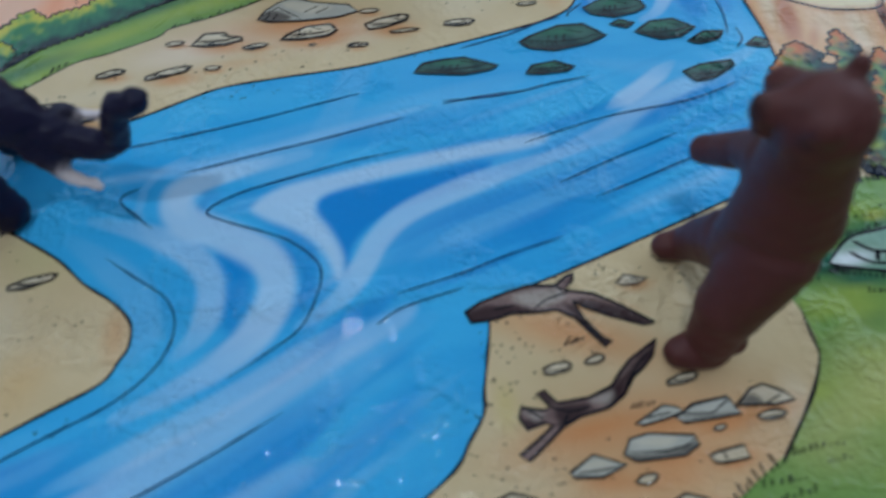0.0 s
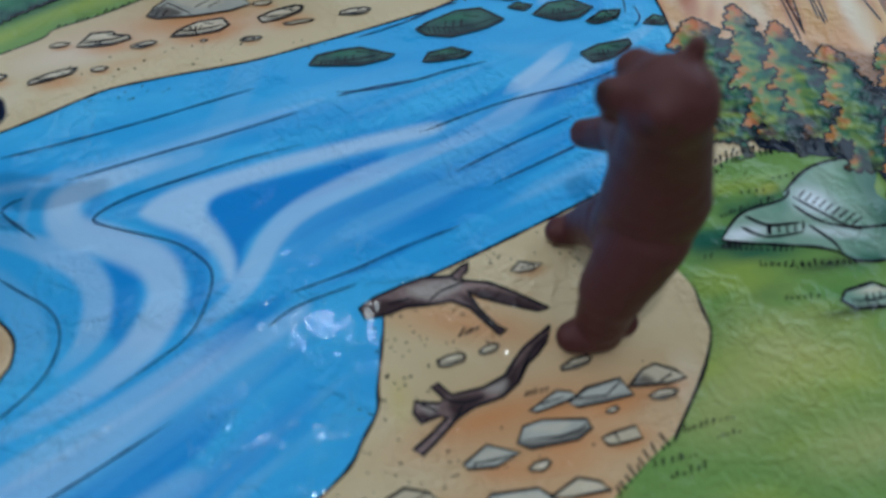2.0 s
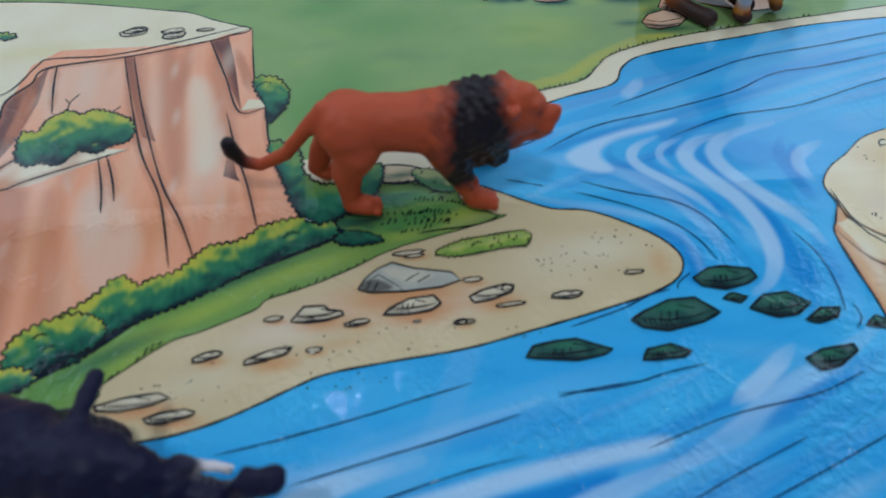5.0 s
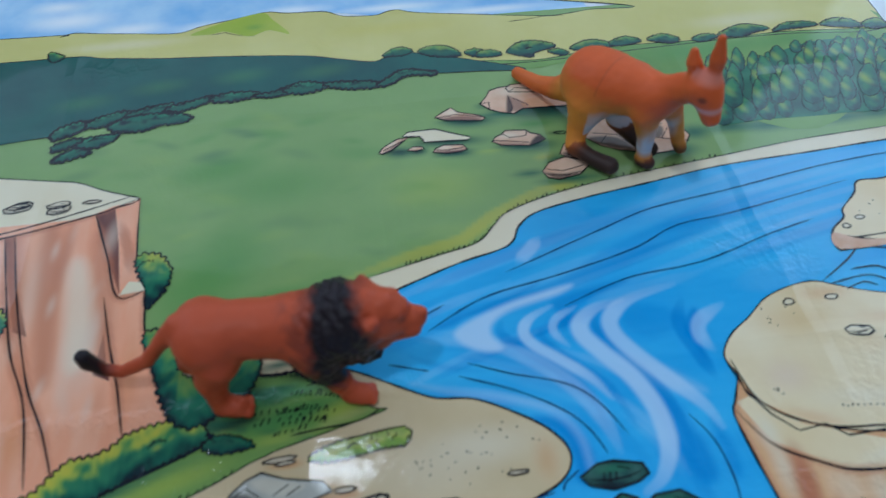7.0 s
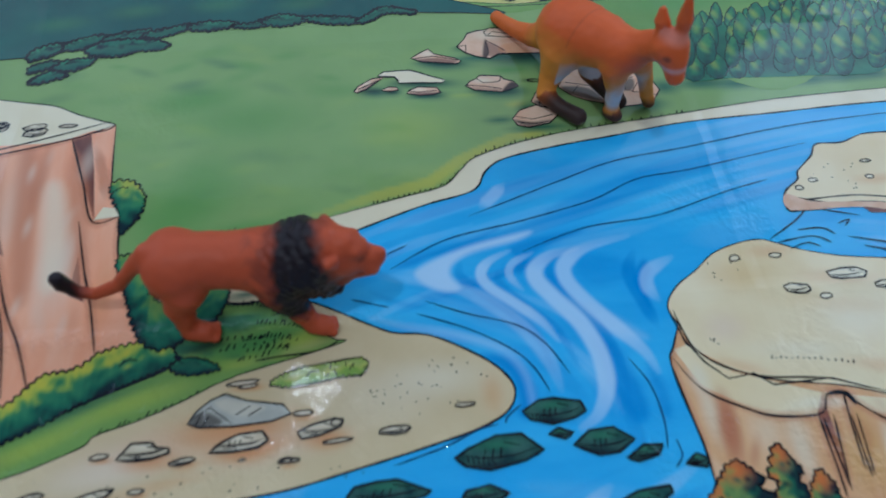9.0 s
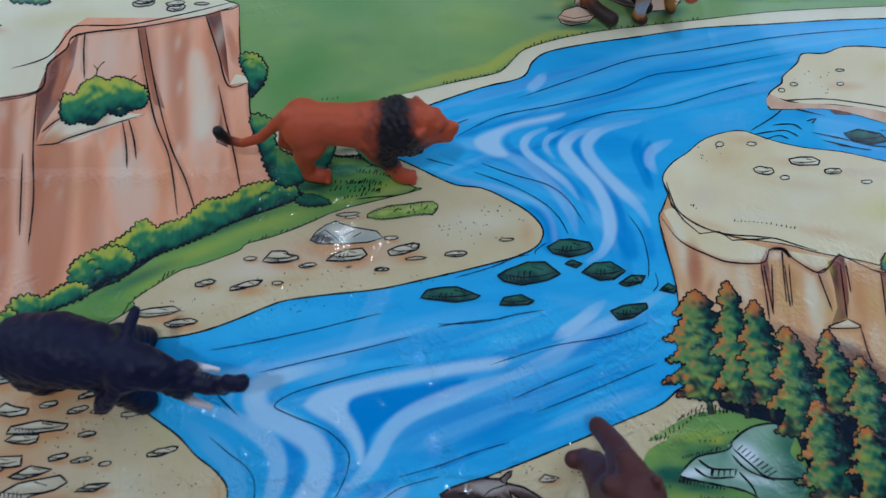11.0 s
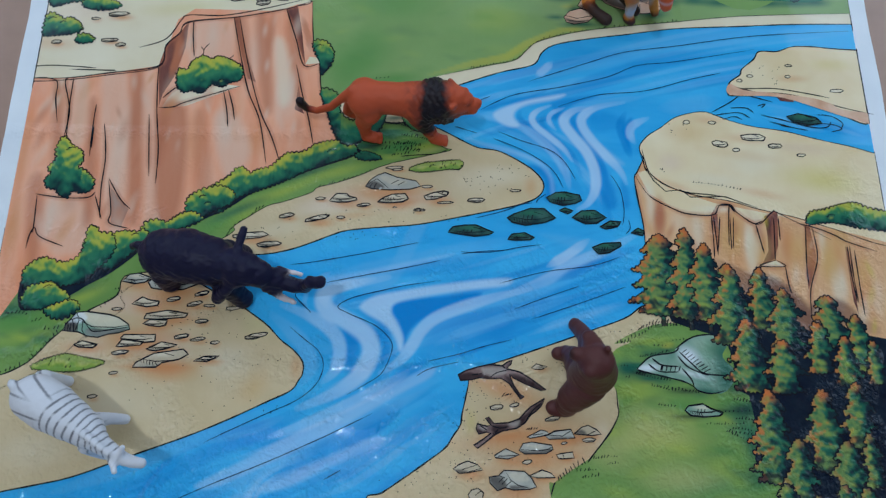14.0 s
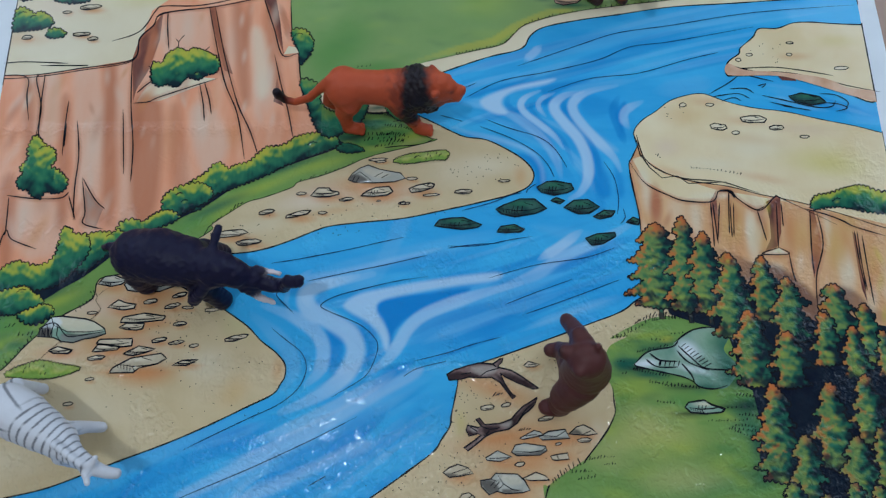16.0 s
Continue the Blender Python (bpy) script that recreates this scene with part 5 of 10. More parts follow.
cliff.line(curve_through([(-120.8, 217.8), (-117.5, 176.8), (-111.1, 158.5), (-109.2, 136.8), (-102.3, 112.1), (-94.4, 89.8)], False, 6), 1.0, 5.4, "ink")
cliff.streak(curve_through([(-120.8, 217.8), (-117.5, 176.8), (-111.1, 158.5), (-109.2, 136.8), (-102.3, 112.1), (-94.4, 89.8)], False, 6), 6, "rust", 6, 0.42)
cliff.line(curve_through([(-142.8, 210.2), (-132.4, 180.1), (-124.2, 155.6), (-111.4, 157.7)], False, 6), 1.0, 5.4, "ink")
cliff.streak(curve_through([(-142.8, 210.2), (-132.4, 180.1), (-124.2, 155.6), (-111.4, 157.7)], False, 6), 6, "rust", 6, 0.42)
cliff.line(curve_through([(-186.4, 200.7), (-178.4, 167.9), (-168.6, 131.8), (-156.7, 103.9), (-148.8, 66.6)], False, 6), 1.0, 5.4, "ink")
cliff.streak(curve_through([(-186.4, 200.7), (-178.4, 167.9), (-168.6, 131.8), (-156.7, 103.9), (-148.8, 66.6)], False, 6), 6, "rust", 6, 0.42)
cliff.line(curve_through([(-181.5, 200.8), (-170.9, 157), (-157.6, 114.4), (-146.2, 90.4), (-137.5, 66.9)], False, 6), 1.0, 5.4, "ink")
cliff.streak(curve_through([(-181.5, 200.8), (-170.9, 157), (-157.6, 114.4), (-146.2, 90.4), (-137.5, 66.9)], False, 6), 6, "rust", 6, 0.42)
cliff.line(curve_through([(-244.2, 152.7), (-240.6, 112.5), (-235.3, 78.3), (-233.9, 48.4)], False, 6), 1.0, 5.4, "ink")
cliff.streak(curve_through([(-244.2, 152.7), (-240.6, 112.5), (-235.3, 78.3), (-233.9, 48.4)], False, 6), 6, "rust", 6, 0.42)
cliff.line(curve_through([(-219.7, 196.8), (-218.7, 181.7), (-215.7, 161.4)], False, 6), 1.0, 5.4, "ink")
cliff.streak(curve_through([(-219.7, 196.8), (-218.7, 181.7), (-215.7, 161.4)], False, 6), 6, "rust", 6, 0.42)
cliff.line(curve_through([(-343.8, 139.5), (-331.2, 139.4), (-324.2, 135.3), (-323.4, 121.1), (-318.9, 100.3)], False, 6), 1.0, 5.4, "ink")
cliff.streak(curve_through([(-343.8, 139.5), (-331.2, 139.4), (-324.2, 135.3), (-323.4, 121.1), (-318.9, 100.3)], False, 6), 6, "rust", 6, 0.42)
cliff.line(curve_through([(-315.5, 140.2), (-317.9, 135.4), (-310.7, 110.9), (-311.4, 86.8)], False, 6), 1.0, 5.4, "ink")
cliff.streak(curve_through([(-315.5, 140.2), (-317.9, 135.4), (-310.7, 110.9), (-311.4, 86.8)], False, 6), 6, "rust", 6, 0.42)
cliff.line(curve_through([(-311.7, 140.2), (-311.3, 114.4), (-309.3, 83.4)], False, 6), 1.0, 5.4, "ink")
cliff.streak(curve_through([(-311.7, 140.2), (-311.3, 114.4), (-309.3, 83.4)], False, 6), 6, "rust", 6, 0.42)
cliff.line(curve_through([(-289.8, 116.6), (-289.9, 97.5), (-288.8, 70.4)], False, 6), 1.0, 5.4, "ink")
cliff.streak(curve_through([(-289.8, 116.6), (-289.9, 97.5), (-288.8, 70.4)], False, 6), 6, "rust", 6, 0.42)
cliff.line(curve_through([(-280.9, 99.4), (-276, 70.7), (-275.7, 44.2), (-273.4, 18.6)], False, 6), 1.0, 5.4, "ink")
cliff.streak(curve_through([(-280.9, 99.4), (-276, 70.7), (-275.7, 44.2), (-273.4, 18.6)], False, 6), 6, "rust", 6, 0.42)
cliff.line(curve_through([(-270.9, 52.5), (-259.3, 34.8), (-250.7, 27)], False, 6), 1.0, 5.4, "ink")
cliff.streak(curve_through([(-270.9, 52.5), (-259.3, 34.8), (-250.7, 27)], False, 6), 6, "rust", 6, 0.42)
cliff.line(curve_through([(-270.7, 50.9), (-265.4, 25.1), (-265.5, 15.6), (-250, 11.1)], False, 6), 1.0, 5.4, "ink")
cliff.streak(curve_through([(-270.7, 50.9), (-265.4, 25.1), (-265.5, 15.6), (-250, 11.1)], False, 6), 6, "rust", 6, 0.42)
cliff.line(curve_through([(-130.6, 156.2), (-124, 129.3), (-117.8, 108.3), (-112.4, 84.3)], False, 6), 1.0, 5.4, "ink")
cliff.streak(curve_through([(-130.6, 156.2), (-124, 129.3), (-117.8, 108.3), (-112.4, 84.3)], False, 6), 6, "rust", 6, 0.42)
cliff.line(curve_through([(-188.6, 131.3), (-184.3, 113.8), (-182.1, 98.2)], False, 6), 1.0, 5.4, "ink")
cliff.streak(curve_through([(-188.6, 131.3), (-184.3, 113.8), (-182.1, 98.2)], False, 6), 6, "rust", 6, 0.42)
cliff.line(curve_through([(-184.5, 131.4), (-179.9, 117.4), (-177.1, 104.2)], False, 6), 1.0, 5.4, "ink")
cliff.streak(curve_through([(-184.5, 131.4), (-179.9, 117.4), (-177.1, 104.2)], False, 6), 6, "rust", 6, 0.42)
cliff.line(curve_through([(-239.3, 114.3), (-226.9, 115.6), (-218, 120), (-175.3, 135.2)], False, 6), 1.0, 5.4, "ink")
cliff.streak(curve_through([(-239.3, 114.3), (-226.9, 115.6), (-218, 120), (-175.3, 135.2)], False, 6), 6, "rust", 6, 0.42)
cliff.line(curve_through([(-237.3, 123.1), (-230.3, 130.4), (-223, 135.9)], False, 6), 1.0, 5.4, "ink")
cliff.streak(curve_through([(-237.3, 123.1), (-230.3, 130.4), (-223, 135.9)], False, 6), 6, "rust", 6, 0.42)
cliff.line(curve_through([(-324.2, 36.8), (-322.6, 11.3), (-323.3, 6.6)], False, 6), 1.0, 5.4, "ink")
cliff.streak(curve_through([(-324.2, 36.8), (-322.6, 11.3), (-323.3, 6.6)], False, 6), 6, "rust", 6, 0.42)
cliff.line(curve_through([(-325.9, 38.4), (-304.5, 35.6), (-285, 36), (-279.7, 40.9)], False, 6), 1.0, 5.4, "ink")
cliff.streak(curve_through([(-325.9, 38.4), (-304.5, 35.6), (-285, 36), (-279.7, 40.9)], False, 6), 6, "rust", 6, 0.42)
cliff.line(curve_through([(-279.3, 37.7), (-271.9, 18.6)], False, 6), 1.0, 5.4, "ink")
cliff.streak(curve_through([(-279.3, 37.7), (-271.9, 18.6)], False, 6), 6, "rust", 6, 0.42)
cliff.line(curve_through([(-325.5, -5.9), (-324.5, 5), (-321.6, 10.7), (-316.8, 3.6), (-297.9, -3.8)], False, 6), 1.0, 5.4, "ink")
cliff.streak(curve_through([(-325.5, -5.9), (-324.5, 5), (-321.6, 10.7), (-316.8, 3.6), (-297.9, -3.8)], False, 6), 6, "rust", 6, 0.42)
cliff.line(curve_through([(-289, 97.5), (-288.3, 77.1)], False, 6), 1.0, 5.4, "ink")
cliff.streak(curve_through([(-289, 97.5), (-288.3, 77.1)], False, 6), 6, "rust", 6, 0.42)
cliff.line(curve_through([(-246.4, 108.9), (-239.9, 54.8)], False, 6), 1.0, 5.4, "ink")
cliff.streak(curve_through([(-246.4, 108.9), (-239.9, 54.8)], False, 6), 6, "rust", 6, 0.42)
cliff.line(curve_through([(-120.8, 217.8), (-133.1, 212.8), (-142.7, 209.5), (-181.5, 200.8), (-223.5, 195.2), (-230.3, 184.1), (-240.2, 172.2), (-244.2, 152.7), (-284.6, 145.2), (-315.5, 140.2), (-343.8, 139.1)], False, 6), 1.0, 5.4, "ink")
cliff.streak(curve_through([(-120.8, 217.8), (-133.1, 212.8), (-142.7, 209.5), (-181.5, 200.8), (-223.5, 195.2), (-230.3, 184.1), (-240.2, 172.2), (-244.2, 152.7), (-284.6, 145.2), (-315.5, 140.2), (-343.8, 139.1)], False, 6), 6, "rust", 6, 0.42)
cliff.line(curve_through([(-345.7, 150.2), (-328.4, 151.4), (-294.8, 149.7)], False, 6), 1.0, 5.4, "ink")
cliff.streak(curve_through([(-345.7, 150.2), (-328.4, 151.4), (-294.8, 149.7)], False, 6), 6, "rust", 6, 0.42)
cliff.line(curve_through([(-316.8, 148), (-284.9, 147.7), (-278.6, 147.9)], False, 6), 1.0, 5.4, "ink")
cliff.streak(curve_through([(-316.8, 148), (-284.9, 147.7), (-278.6, 147.9)], False, 6), 6, "rust", 6, 0.42)
cliff.line(curve_through([(-262.4, 169.5), (-240.9, 178.2), (-230.2, 196.5), (-224.2, 201.6), (-194.7, 202), (-162.5, 209), (-123.6, 220.4)], False, 6), 1.0, 5.4, "ink")
cliff.streak(curve_through([(-262.4, 169.5), (-240.9, 178.2), (-230.2, 196.5), (-224.2, 201.6), (-194.7, 202), (-162.5, 209), (-123.6, 220.4)], False, 6), 6, "rust", 6, 0.42)
mottle(cliff, -175.6, 138.8, 55, 60, 26, 9, ('rust', 'pinkish', 'orange', 'pinkish'), 21, 0.5, 6, 88)
mottle(cliff, -274.6, 77.4, 60, 70, 30, 9, ('rust', 'pinkish', 'orange', 'pinkish'), 22, 0.5, 6, 88)
mottle(cliff, -326.7, 59.6, 30, 90, 16, 9, ('rust', 'cream', 'orange'), 23, 0.5, 6, 85)
cliff.done()
ink_line("printed_twig", [(-208.4, 161.6), (-208.2, 169), (-204.3, 174.6)], 0.8, "ink", 4.5)
ink_line("printed_twig", [(-208.1, 167.9), (-211.1, 171.5)], 0.8, "ink", 4.5)
ink_line("printed_twig", [(-188.7, 158.4), (-182.9, 164.1)], 0.8, "ink", 4.5)
ink_line("printed_twig", [(-225.7, 145.5), (-230.6, 146.5)], 0.8, "ink", 4.5)
bush([(-227.8, 140.7), (-227, 149.8), (-219.7, 149.7), (-216.9, 157.3), (-207.4, 162.8), (-200.8, 159.7), (-195.2, 162.7), (-182.5, 158.1), (-174.8, 151.4), (-175.8, 141.3), (-183.6, 138.4), (-190.5, 134.4), (-198.7, 136.5), (-205.6, 128.6), (-214.3, 130.6), (-221.2, 128.7), (-226.2, 133.7)], "printed_bush", 0.9, 2.8, 101, "leaf", 1.0)
bush([(-311.1, 87.7), (-303.4, 80), (-295.4, 75.3), (-293.3, 66.8), (-296.4, 61.3), (-290, 58.5), (-282.5, 51), (-283.1, 42.8), (-289.9, 39.7), (-297.8, 41.1), (-300.4, 35.7), (-307.2, 38), (-310.9, 42.6), (-317.9, 44), (-319.9, 51.3), (-316.3, 55.9), (-319.6, 60.5), (-314.7, 67.9), (-315.7, 77.3)], "printed_bush", 1, 3.0, 102, "leaf", 1.0)
bush([(-118.1, 176.8), (-107.9, 178.9), (-100.1, 167.9), (-103.2, 155), (-109.8, 147.6), (-111.5, 158.4)], "printed_bush", 0.6, 3.2, 103, "leaf", 1.0)
bush([(-108.9, 133.2), (-95.4, 129.9), (-91.2, 112.4), (-78.3, 105.7), (-56.6, 116.6), (-59.1, 99.1), (-80.4, 84.9), (-93.1, 89.5), (-102.3, 112.1)], "printed_bush", 0.2, 3.2, 104, "deep_green", 1.0)
bush([(-342.3, 200.8), (-335.5, 200), (-328.1, 195.4), (-323.5, 197.4), (-314.3, 191.9), (-312.4, 185.2), (-320.9, 181.2), (-332.2, 179.9), (-342.7, 179.3), (-344, 191.1)], "printed_bush", 0.7, 3.2, 110, "leaf", 1.0)
bush([(-344, 220.4), (-334.6, 224.6), (-321.2, 224.9), (-308.9, 221.3), (-312.8, 214.3), (-325.9, 212), (-340.2, 207.7)], "printed_bush", 0.7, 3.2, 111, "leaf", 1.0)
bush([(-315.7, 211.3), (-310, 217.3), (-299.8, 216.6), (-285.9, 213), (-283.5, 208.2), (-294.7, 205), (-310, 206.5)], "printed_bush", 0.7, 3.2, 112, "leaf", 1.0)
bush([(-315.5, 173.7), (-314.1, 180.4), (-306, 181.2), (-300.3, 176), (-306.4, 173)], "printed_bush", 0.7, 3.2, 113, "leaf", 1.0)
bush([(-271.9, 221.3), (-260.5, 224.6), (-246.7, 222), (-248, 219), (-259.9, 219.6)], "printed_bush", 1, 3.2, 114, "leaf", 1.0)
pebble(-301.8, 196.4, 8.3, 2.7, 2, "pale", True)
pebble(-283.8, 201.2, 19.0, 5.0, 6, "pale", True)
pebble(-331.1, 173.3, 9.8, 3.9, 1, "pale", True)
pebble(-287.7, 176.0, 15.8, 3.8, 4, "pale", True)
pebble(-277.9, 171.8, 9.0, 3.8, 6, "pale", True)
pebble(-183.4, 220.8, 13.2, 4.7, 8, "pale", False)
pebble(-163.0, 218.8, 13.9, 4.6, 7, "pale", False)
pebble(-184.2, 219.1, 16.6, 6.5, 7, "pale", False)
pebble(-162.4, 215.2, 13.6, 5.4, 10, "pale", False)
pebble(-145.9, 218.6, 10.7, 2.3, 1, "pale", False)
bush([(-193.2, 42.7), (-183.4, 50.9), (-175.8, 56.8), (-171.0, 62.8), (-165.3, 62.7), (-160.2, 58.2), (-156.0, 61.2), (-145.5, 64.0), (-139.0, 70.1), (-132.4, 76.0), (-123.7, 76.8), (-116.6, 79.2), (-111.1, 83.9), (-101.0, 87.0), (-89.2, 88.3), (-80.2, 86.2), (-76.8, 78.6), (-82.5, 74.5), (-91.1, 70.9), (-105.3, 65.8), (-119.2, 59.9), (-132.8, 52.6), (-146.3, 46.9), (-159.6, 41.2), (-167.6, 38.5), (-174.7, 30.5), (-184.8, 25.0)], "printed_bush", 1, 3.0, 132, "leaf", 1.0)
bush([(-210.8, 17.1), (-207.6, 27.8), (-207.6, 35.9), (-198.9, 43.1), (-185.1, 47.1), (-177.7, 46.1), (-171.3, 41), (-172.4, 33.8), (-185.4, 26.7), (-199.5, 18.8)], "printed_bush", 1, 3.4, 133, "leaf", 1.0)
bush([(-239.7, 0.6), (-238.4, 14.7), (-229.1, 18.6), (-220.9, 16.7), (-212.6, 22.9), (-202.3, 25.5), (-194.2, 20.1), (-201.3, 15.3), (-216.7, 9.2), (-231.4, 1.4)], "printed_bush", 1, 3.4, 134, "leaf", 1.0)
bush([(-269.5, -17.3), (-264.8, 0.8), (-259.4, 7.3), (-252, 9), (-242.7, 8.5), (-237, 10.2), (-234.2, 0.6), (-246.7, -10.1), (-259.8, -21.6)], "printed_bush", 1, 3.4, 135, "leaf", 1.0)
bush([(-324, -28.7), (-322.1, -20.3), (-310.8, -13.1), (-298.7, -16.2), (-288.9, -15), (-283.2, -8.6), (-281, 3.1), (-280.8, 10.6), (-276, 12.8), (-270.3, 7.4), (-262.7, 6.9), (-258.4, -0.1), (-260.4, -10.5), (-268.9, -21.5), (-279.1, -31.6), (-295.1, -34.9), (-319.2, -38)], "printed_bush", 1, 3.4, 136, "leaf", 1.0)
bush([(-320.2, -52.1), (-319.3, -37.2), (-311.7, -33.9), (-301.7, -31.9), (-294.8, -36.5), (-287.4, -42.4), (-292.7, -50.7)], "printed_bush", 1, 2.8, 137, "leaf", 1.0)
bush([(-304.4, -53.9), (-293.2, -47.8), (-283.2, -45.8), (-278.3, -52), (-291.3, -60.1)], "printed_bush", 1, 3.4, 138, "leaf", 1.0)
m = land("printed_thicket", [(-320.7, -53.8), (-321.4, -24.5), (-285.1, -18.4), (-274.7, -3.4), (-262.7, 0.8), (-236.2, 7.2), (-206.3, 23.3), (-182.6, 42.5), (-157.6, 52.8), (-132.6, 65.1), (-94.2, 80.3), (-76.8, 81.1), (-76.6, 75.4), (-119.3, 59), (-152.8, 44.5), (-173, 30.2), (-197.3, 17), (-217.3, 7), (-232.4, -0.3), (-244.4, -12.3), (-259.4, -25), (-274.6, -34.2), (-289.7, -43.7)], "night", 5.7, "dark gaps in the printed bushes", 0, True)
m.done()

# ---- printed middle bank ----
m = land("printed_bank", [(-75.2, 109.5), (-47.3, 115.3), (-15.5, 102), (-0, 94.1), (7.9, 89.7), (20.8, 83.7), (36.4, 81.3), (52, 73.5), (65.8, 63.7), (72.6, 52.9), (68.3, 42.9), (54.4, 36.1), (29.8, 29.8), (2.5, 23.8), (-26.7, 17.9), (-56.5, 15.1), (-81.3, 12.2), (-94.3, 7.9), (-107.2, 2.5), (-121.6, -2.9), (-134.5, -6.3), (-145.8, -8), (-170.1, -9.8), (-186, -13.5), (-293.6, -32.2), (-315.4, -34.1), (-280, -30), (-202.5, 17.3), (-173.5, 24.8), (-157.8, 34), (-131.9, 45.3), (-92.5, 64.4), (-74.7, 96.6)], "sand", 2.2, "sandy printed river bank with scattered stones", 1.0, True)
m.wash(-66.1, 43.0, 40, 14, 8, "orange", 3, 0.5)
m.wash(-49.1, 41.6, 30, 10, 0, "orange", 3, 0.4)
m.wash(39.3, 60.5, 34, 14, 0, "cream", 3, 0.6)
m.wash(62.4, 51.0, 8, 14, 0, "orange", 3, 0.35)
m.wash(-99.1, 31.6, 40, 10, 10, "cream", 3, 0.6)
m.wash(-95.1, 35.7, 42, 16, 12, "pinkish", 4, 0.55)
m.wash(-34.9, 38.1, 46, 14, 6, "pinkish", 4, 0.5)
m.wash(17.0, 54.3, 36, 20, 0, "cream", 4, 0.35)
m.wash(-132.3, 13.1, 34, 10, 14, "cream", 4, 0.35)
m.wash(-39.2, 35.8, 30, 5, 8, "orange", 4, 0.45)
m.wash(-77.5, 24.4, 30, 4, 8, "orange", 4, 0.3)
m.done()
m = land("printed_verge", [(-97.9, 96.1), (-68.3, 109.9), (-55.1, 105.1), (-43.2, 104.7), (-31, 106.9), (-20.9, 100.5), (-20.3, 92.5), (-6.9, 83.2), (-3.3, 80.6), (-45.9, 69.9), (-50.4, 68.4), (-59.5, 65.2), (-65.2, 62.2), (-78.5, 56.4), (-91.8, 51.6), (-106.8, 47.3), (-111.5, 43), (-131.1, 35.5), (-144.2, 31.6), (-156.8, 23.4), (-169.2, 14.4), (-174.9, 5.6), (-244.3, -35.9), (-245.1, -51.1), (-265.9, -67.8), (-294.7, -94.4), (-327, -111.9), (-344, -120), (-344, 10), (-324.1, 11.3), (-283.7, -0.5), (-223.5, 13.2), (-178.4, 39.7), (-132.2, 70.3)], "grass", 3.2, "green printed verge below the cliff", 0.6, True)
m.wash(-58.1, 92.1, 24, 7, 5, "dark_green", 4, 0.85)
m.wash(-68.5, 84.2, 16, 6, 0, "night", 4, 0.5)
m.wash(-42.4, 95.0, 18, 4, 0, "teal", 4, 0.8)
m.wash(-48.2, 81.8, 22, 4, 5, "teal", 4, 0.7)
m.wash(-17.5, 81.3, 18, 4, 8, "hay", 4, 0.7)
m.wash(-33.2, 76.5, 20, 3, 8, "hay", 4, 0.6)
m.wash(-138.3, 41.6, 50, 6, 22, "lime", 4, 0.7)
m.wash(-164.9, 21.5, 30, 8, 30, "lime", 4, 0.6)
m.wash(-92.3, 60.7, 40, 7, 15, "lime", 4, 0.6)
m.wash(-180.9, 15.9, 30, 12, 20, "green", 4, 0.6)
m.wash(-46.2, 82.0, 34, 10, 8, "green", 4, 0.7)
m.wash(-74.1, 83.9, 20, 8, 0, "dark_green", 4, 0.8)
m.wash(-23.1, 82.5, 16, 5, 10, "lime", 4, 0.5)
m.wash(-325.1, -61.4, 40, 14, 10, "green", 4, 0.7)
m.wash(-277.2, -42.6, 30, 8, 25, "lime", 4, 0.7)
m.wash(-315.7, -73.0, 30, 8, 15, "lime", 4, 0.4)
m.wash(-126.0, 56.3, 60, 5, 18, "dark_green", 4, 0.8)
m.wash(-165.6, 28.5, 40, 6, 25, "dark_green", 4, 0.7)
m.wash(-83.6, 88.8, 22, 7, 10, "night", 4, 0.7)
m.wash(-65.3, 96.8, 22, 6, 0, "dark_green", 4, 0.9)
m.wash(-93.1, 93.7, 12, 12, 0, "night", 4, 0.7)
m.wash(-37.1, 86.2, 20, 4, 5, "dark_green", 4, 0.6)
m.wash(-50.6, 74.3, 26, 4, 8, "lime", 4, 0.6)
m.wash(-332.3, -54.0, 40, 8, 5, "dark_green", 4, 0.8)
m.wash(-299.4, -41.4, 50, 8, 12, "dark_green", 4, 0.8)
m.wash(-301.3, -72.8, 30, 6, 30, "dark_green", 4, 0.6)
mottle(m, -316.5, -68.6, 40, 22, 24, 7, ('green', 'lime', 'dark_green'), 31, 0.5, 4, 0)
mottle(m, -50.9, 84.4, 34, 12, 24, 5, ('green', 'lime', 'dark_green'), 32, 0.6, 4, 0)
m.done()
ink_line("printed_verge_line", [(-65.7, 106.3), (-57.8, 104.8), (-44.6, 103.9), (-33.6, 107.9)], 0.9, "ink", 4.5)
tufts("printed_verge_grass", [(-65.2, 62.2), (-78.5, 56.4), (-91.8, 51.6), (-106.8, 47.3)], 3.2, 7, "ink", 2.2, 0.5)
tufts("printed_verge_grass", [(-147.5, 31.6), (-156.8, 23.4), (-169.2, 14.4), (-174.9, 5.6)], 4, 8, "ink", 2.6, 0.4)
tufts("printed_verge_grass", [(-57.9, 85.8), (-46.4, 86), (-37.1, 85.2)], 2.5, 9, "ink", 2, 0.3)
tufts("printed_verge_grass", [(-46.2, 79.5), (-34.6, 81.2), (-25.4, 79.9)], 2.5, 10, "ink", 2, 0.3)
tufts("printed_verge_grass", [(-64.9, 144), (-53, 145.4)], 2, 11, "ink", 2, 0.3)
bush([(-78.5, 74.9), (-72.7, 78.7), (-65.8, 77.9), (-57.1, 73.4), (-62.1, 71.5), (-72.4, 71.3)], "printed_hedge", 0.0, 2.2, 150, "deep_green", 0.8)
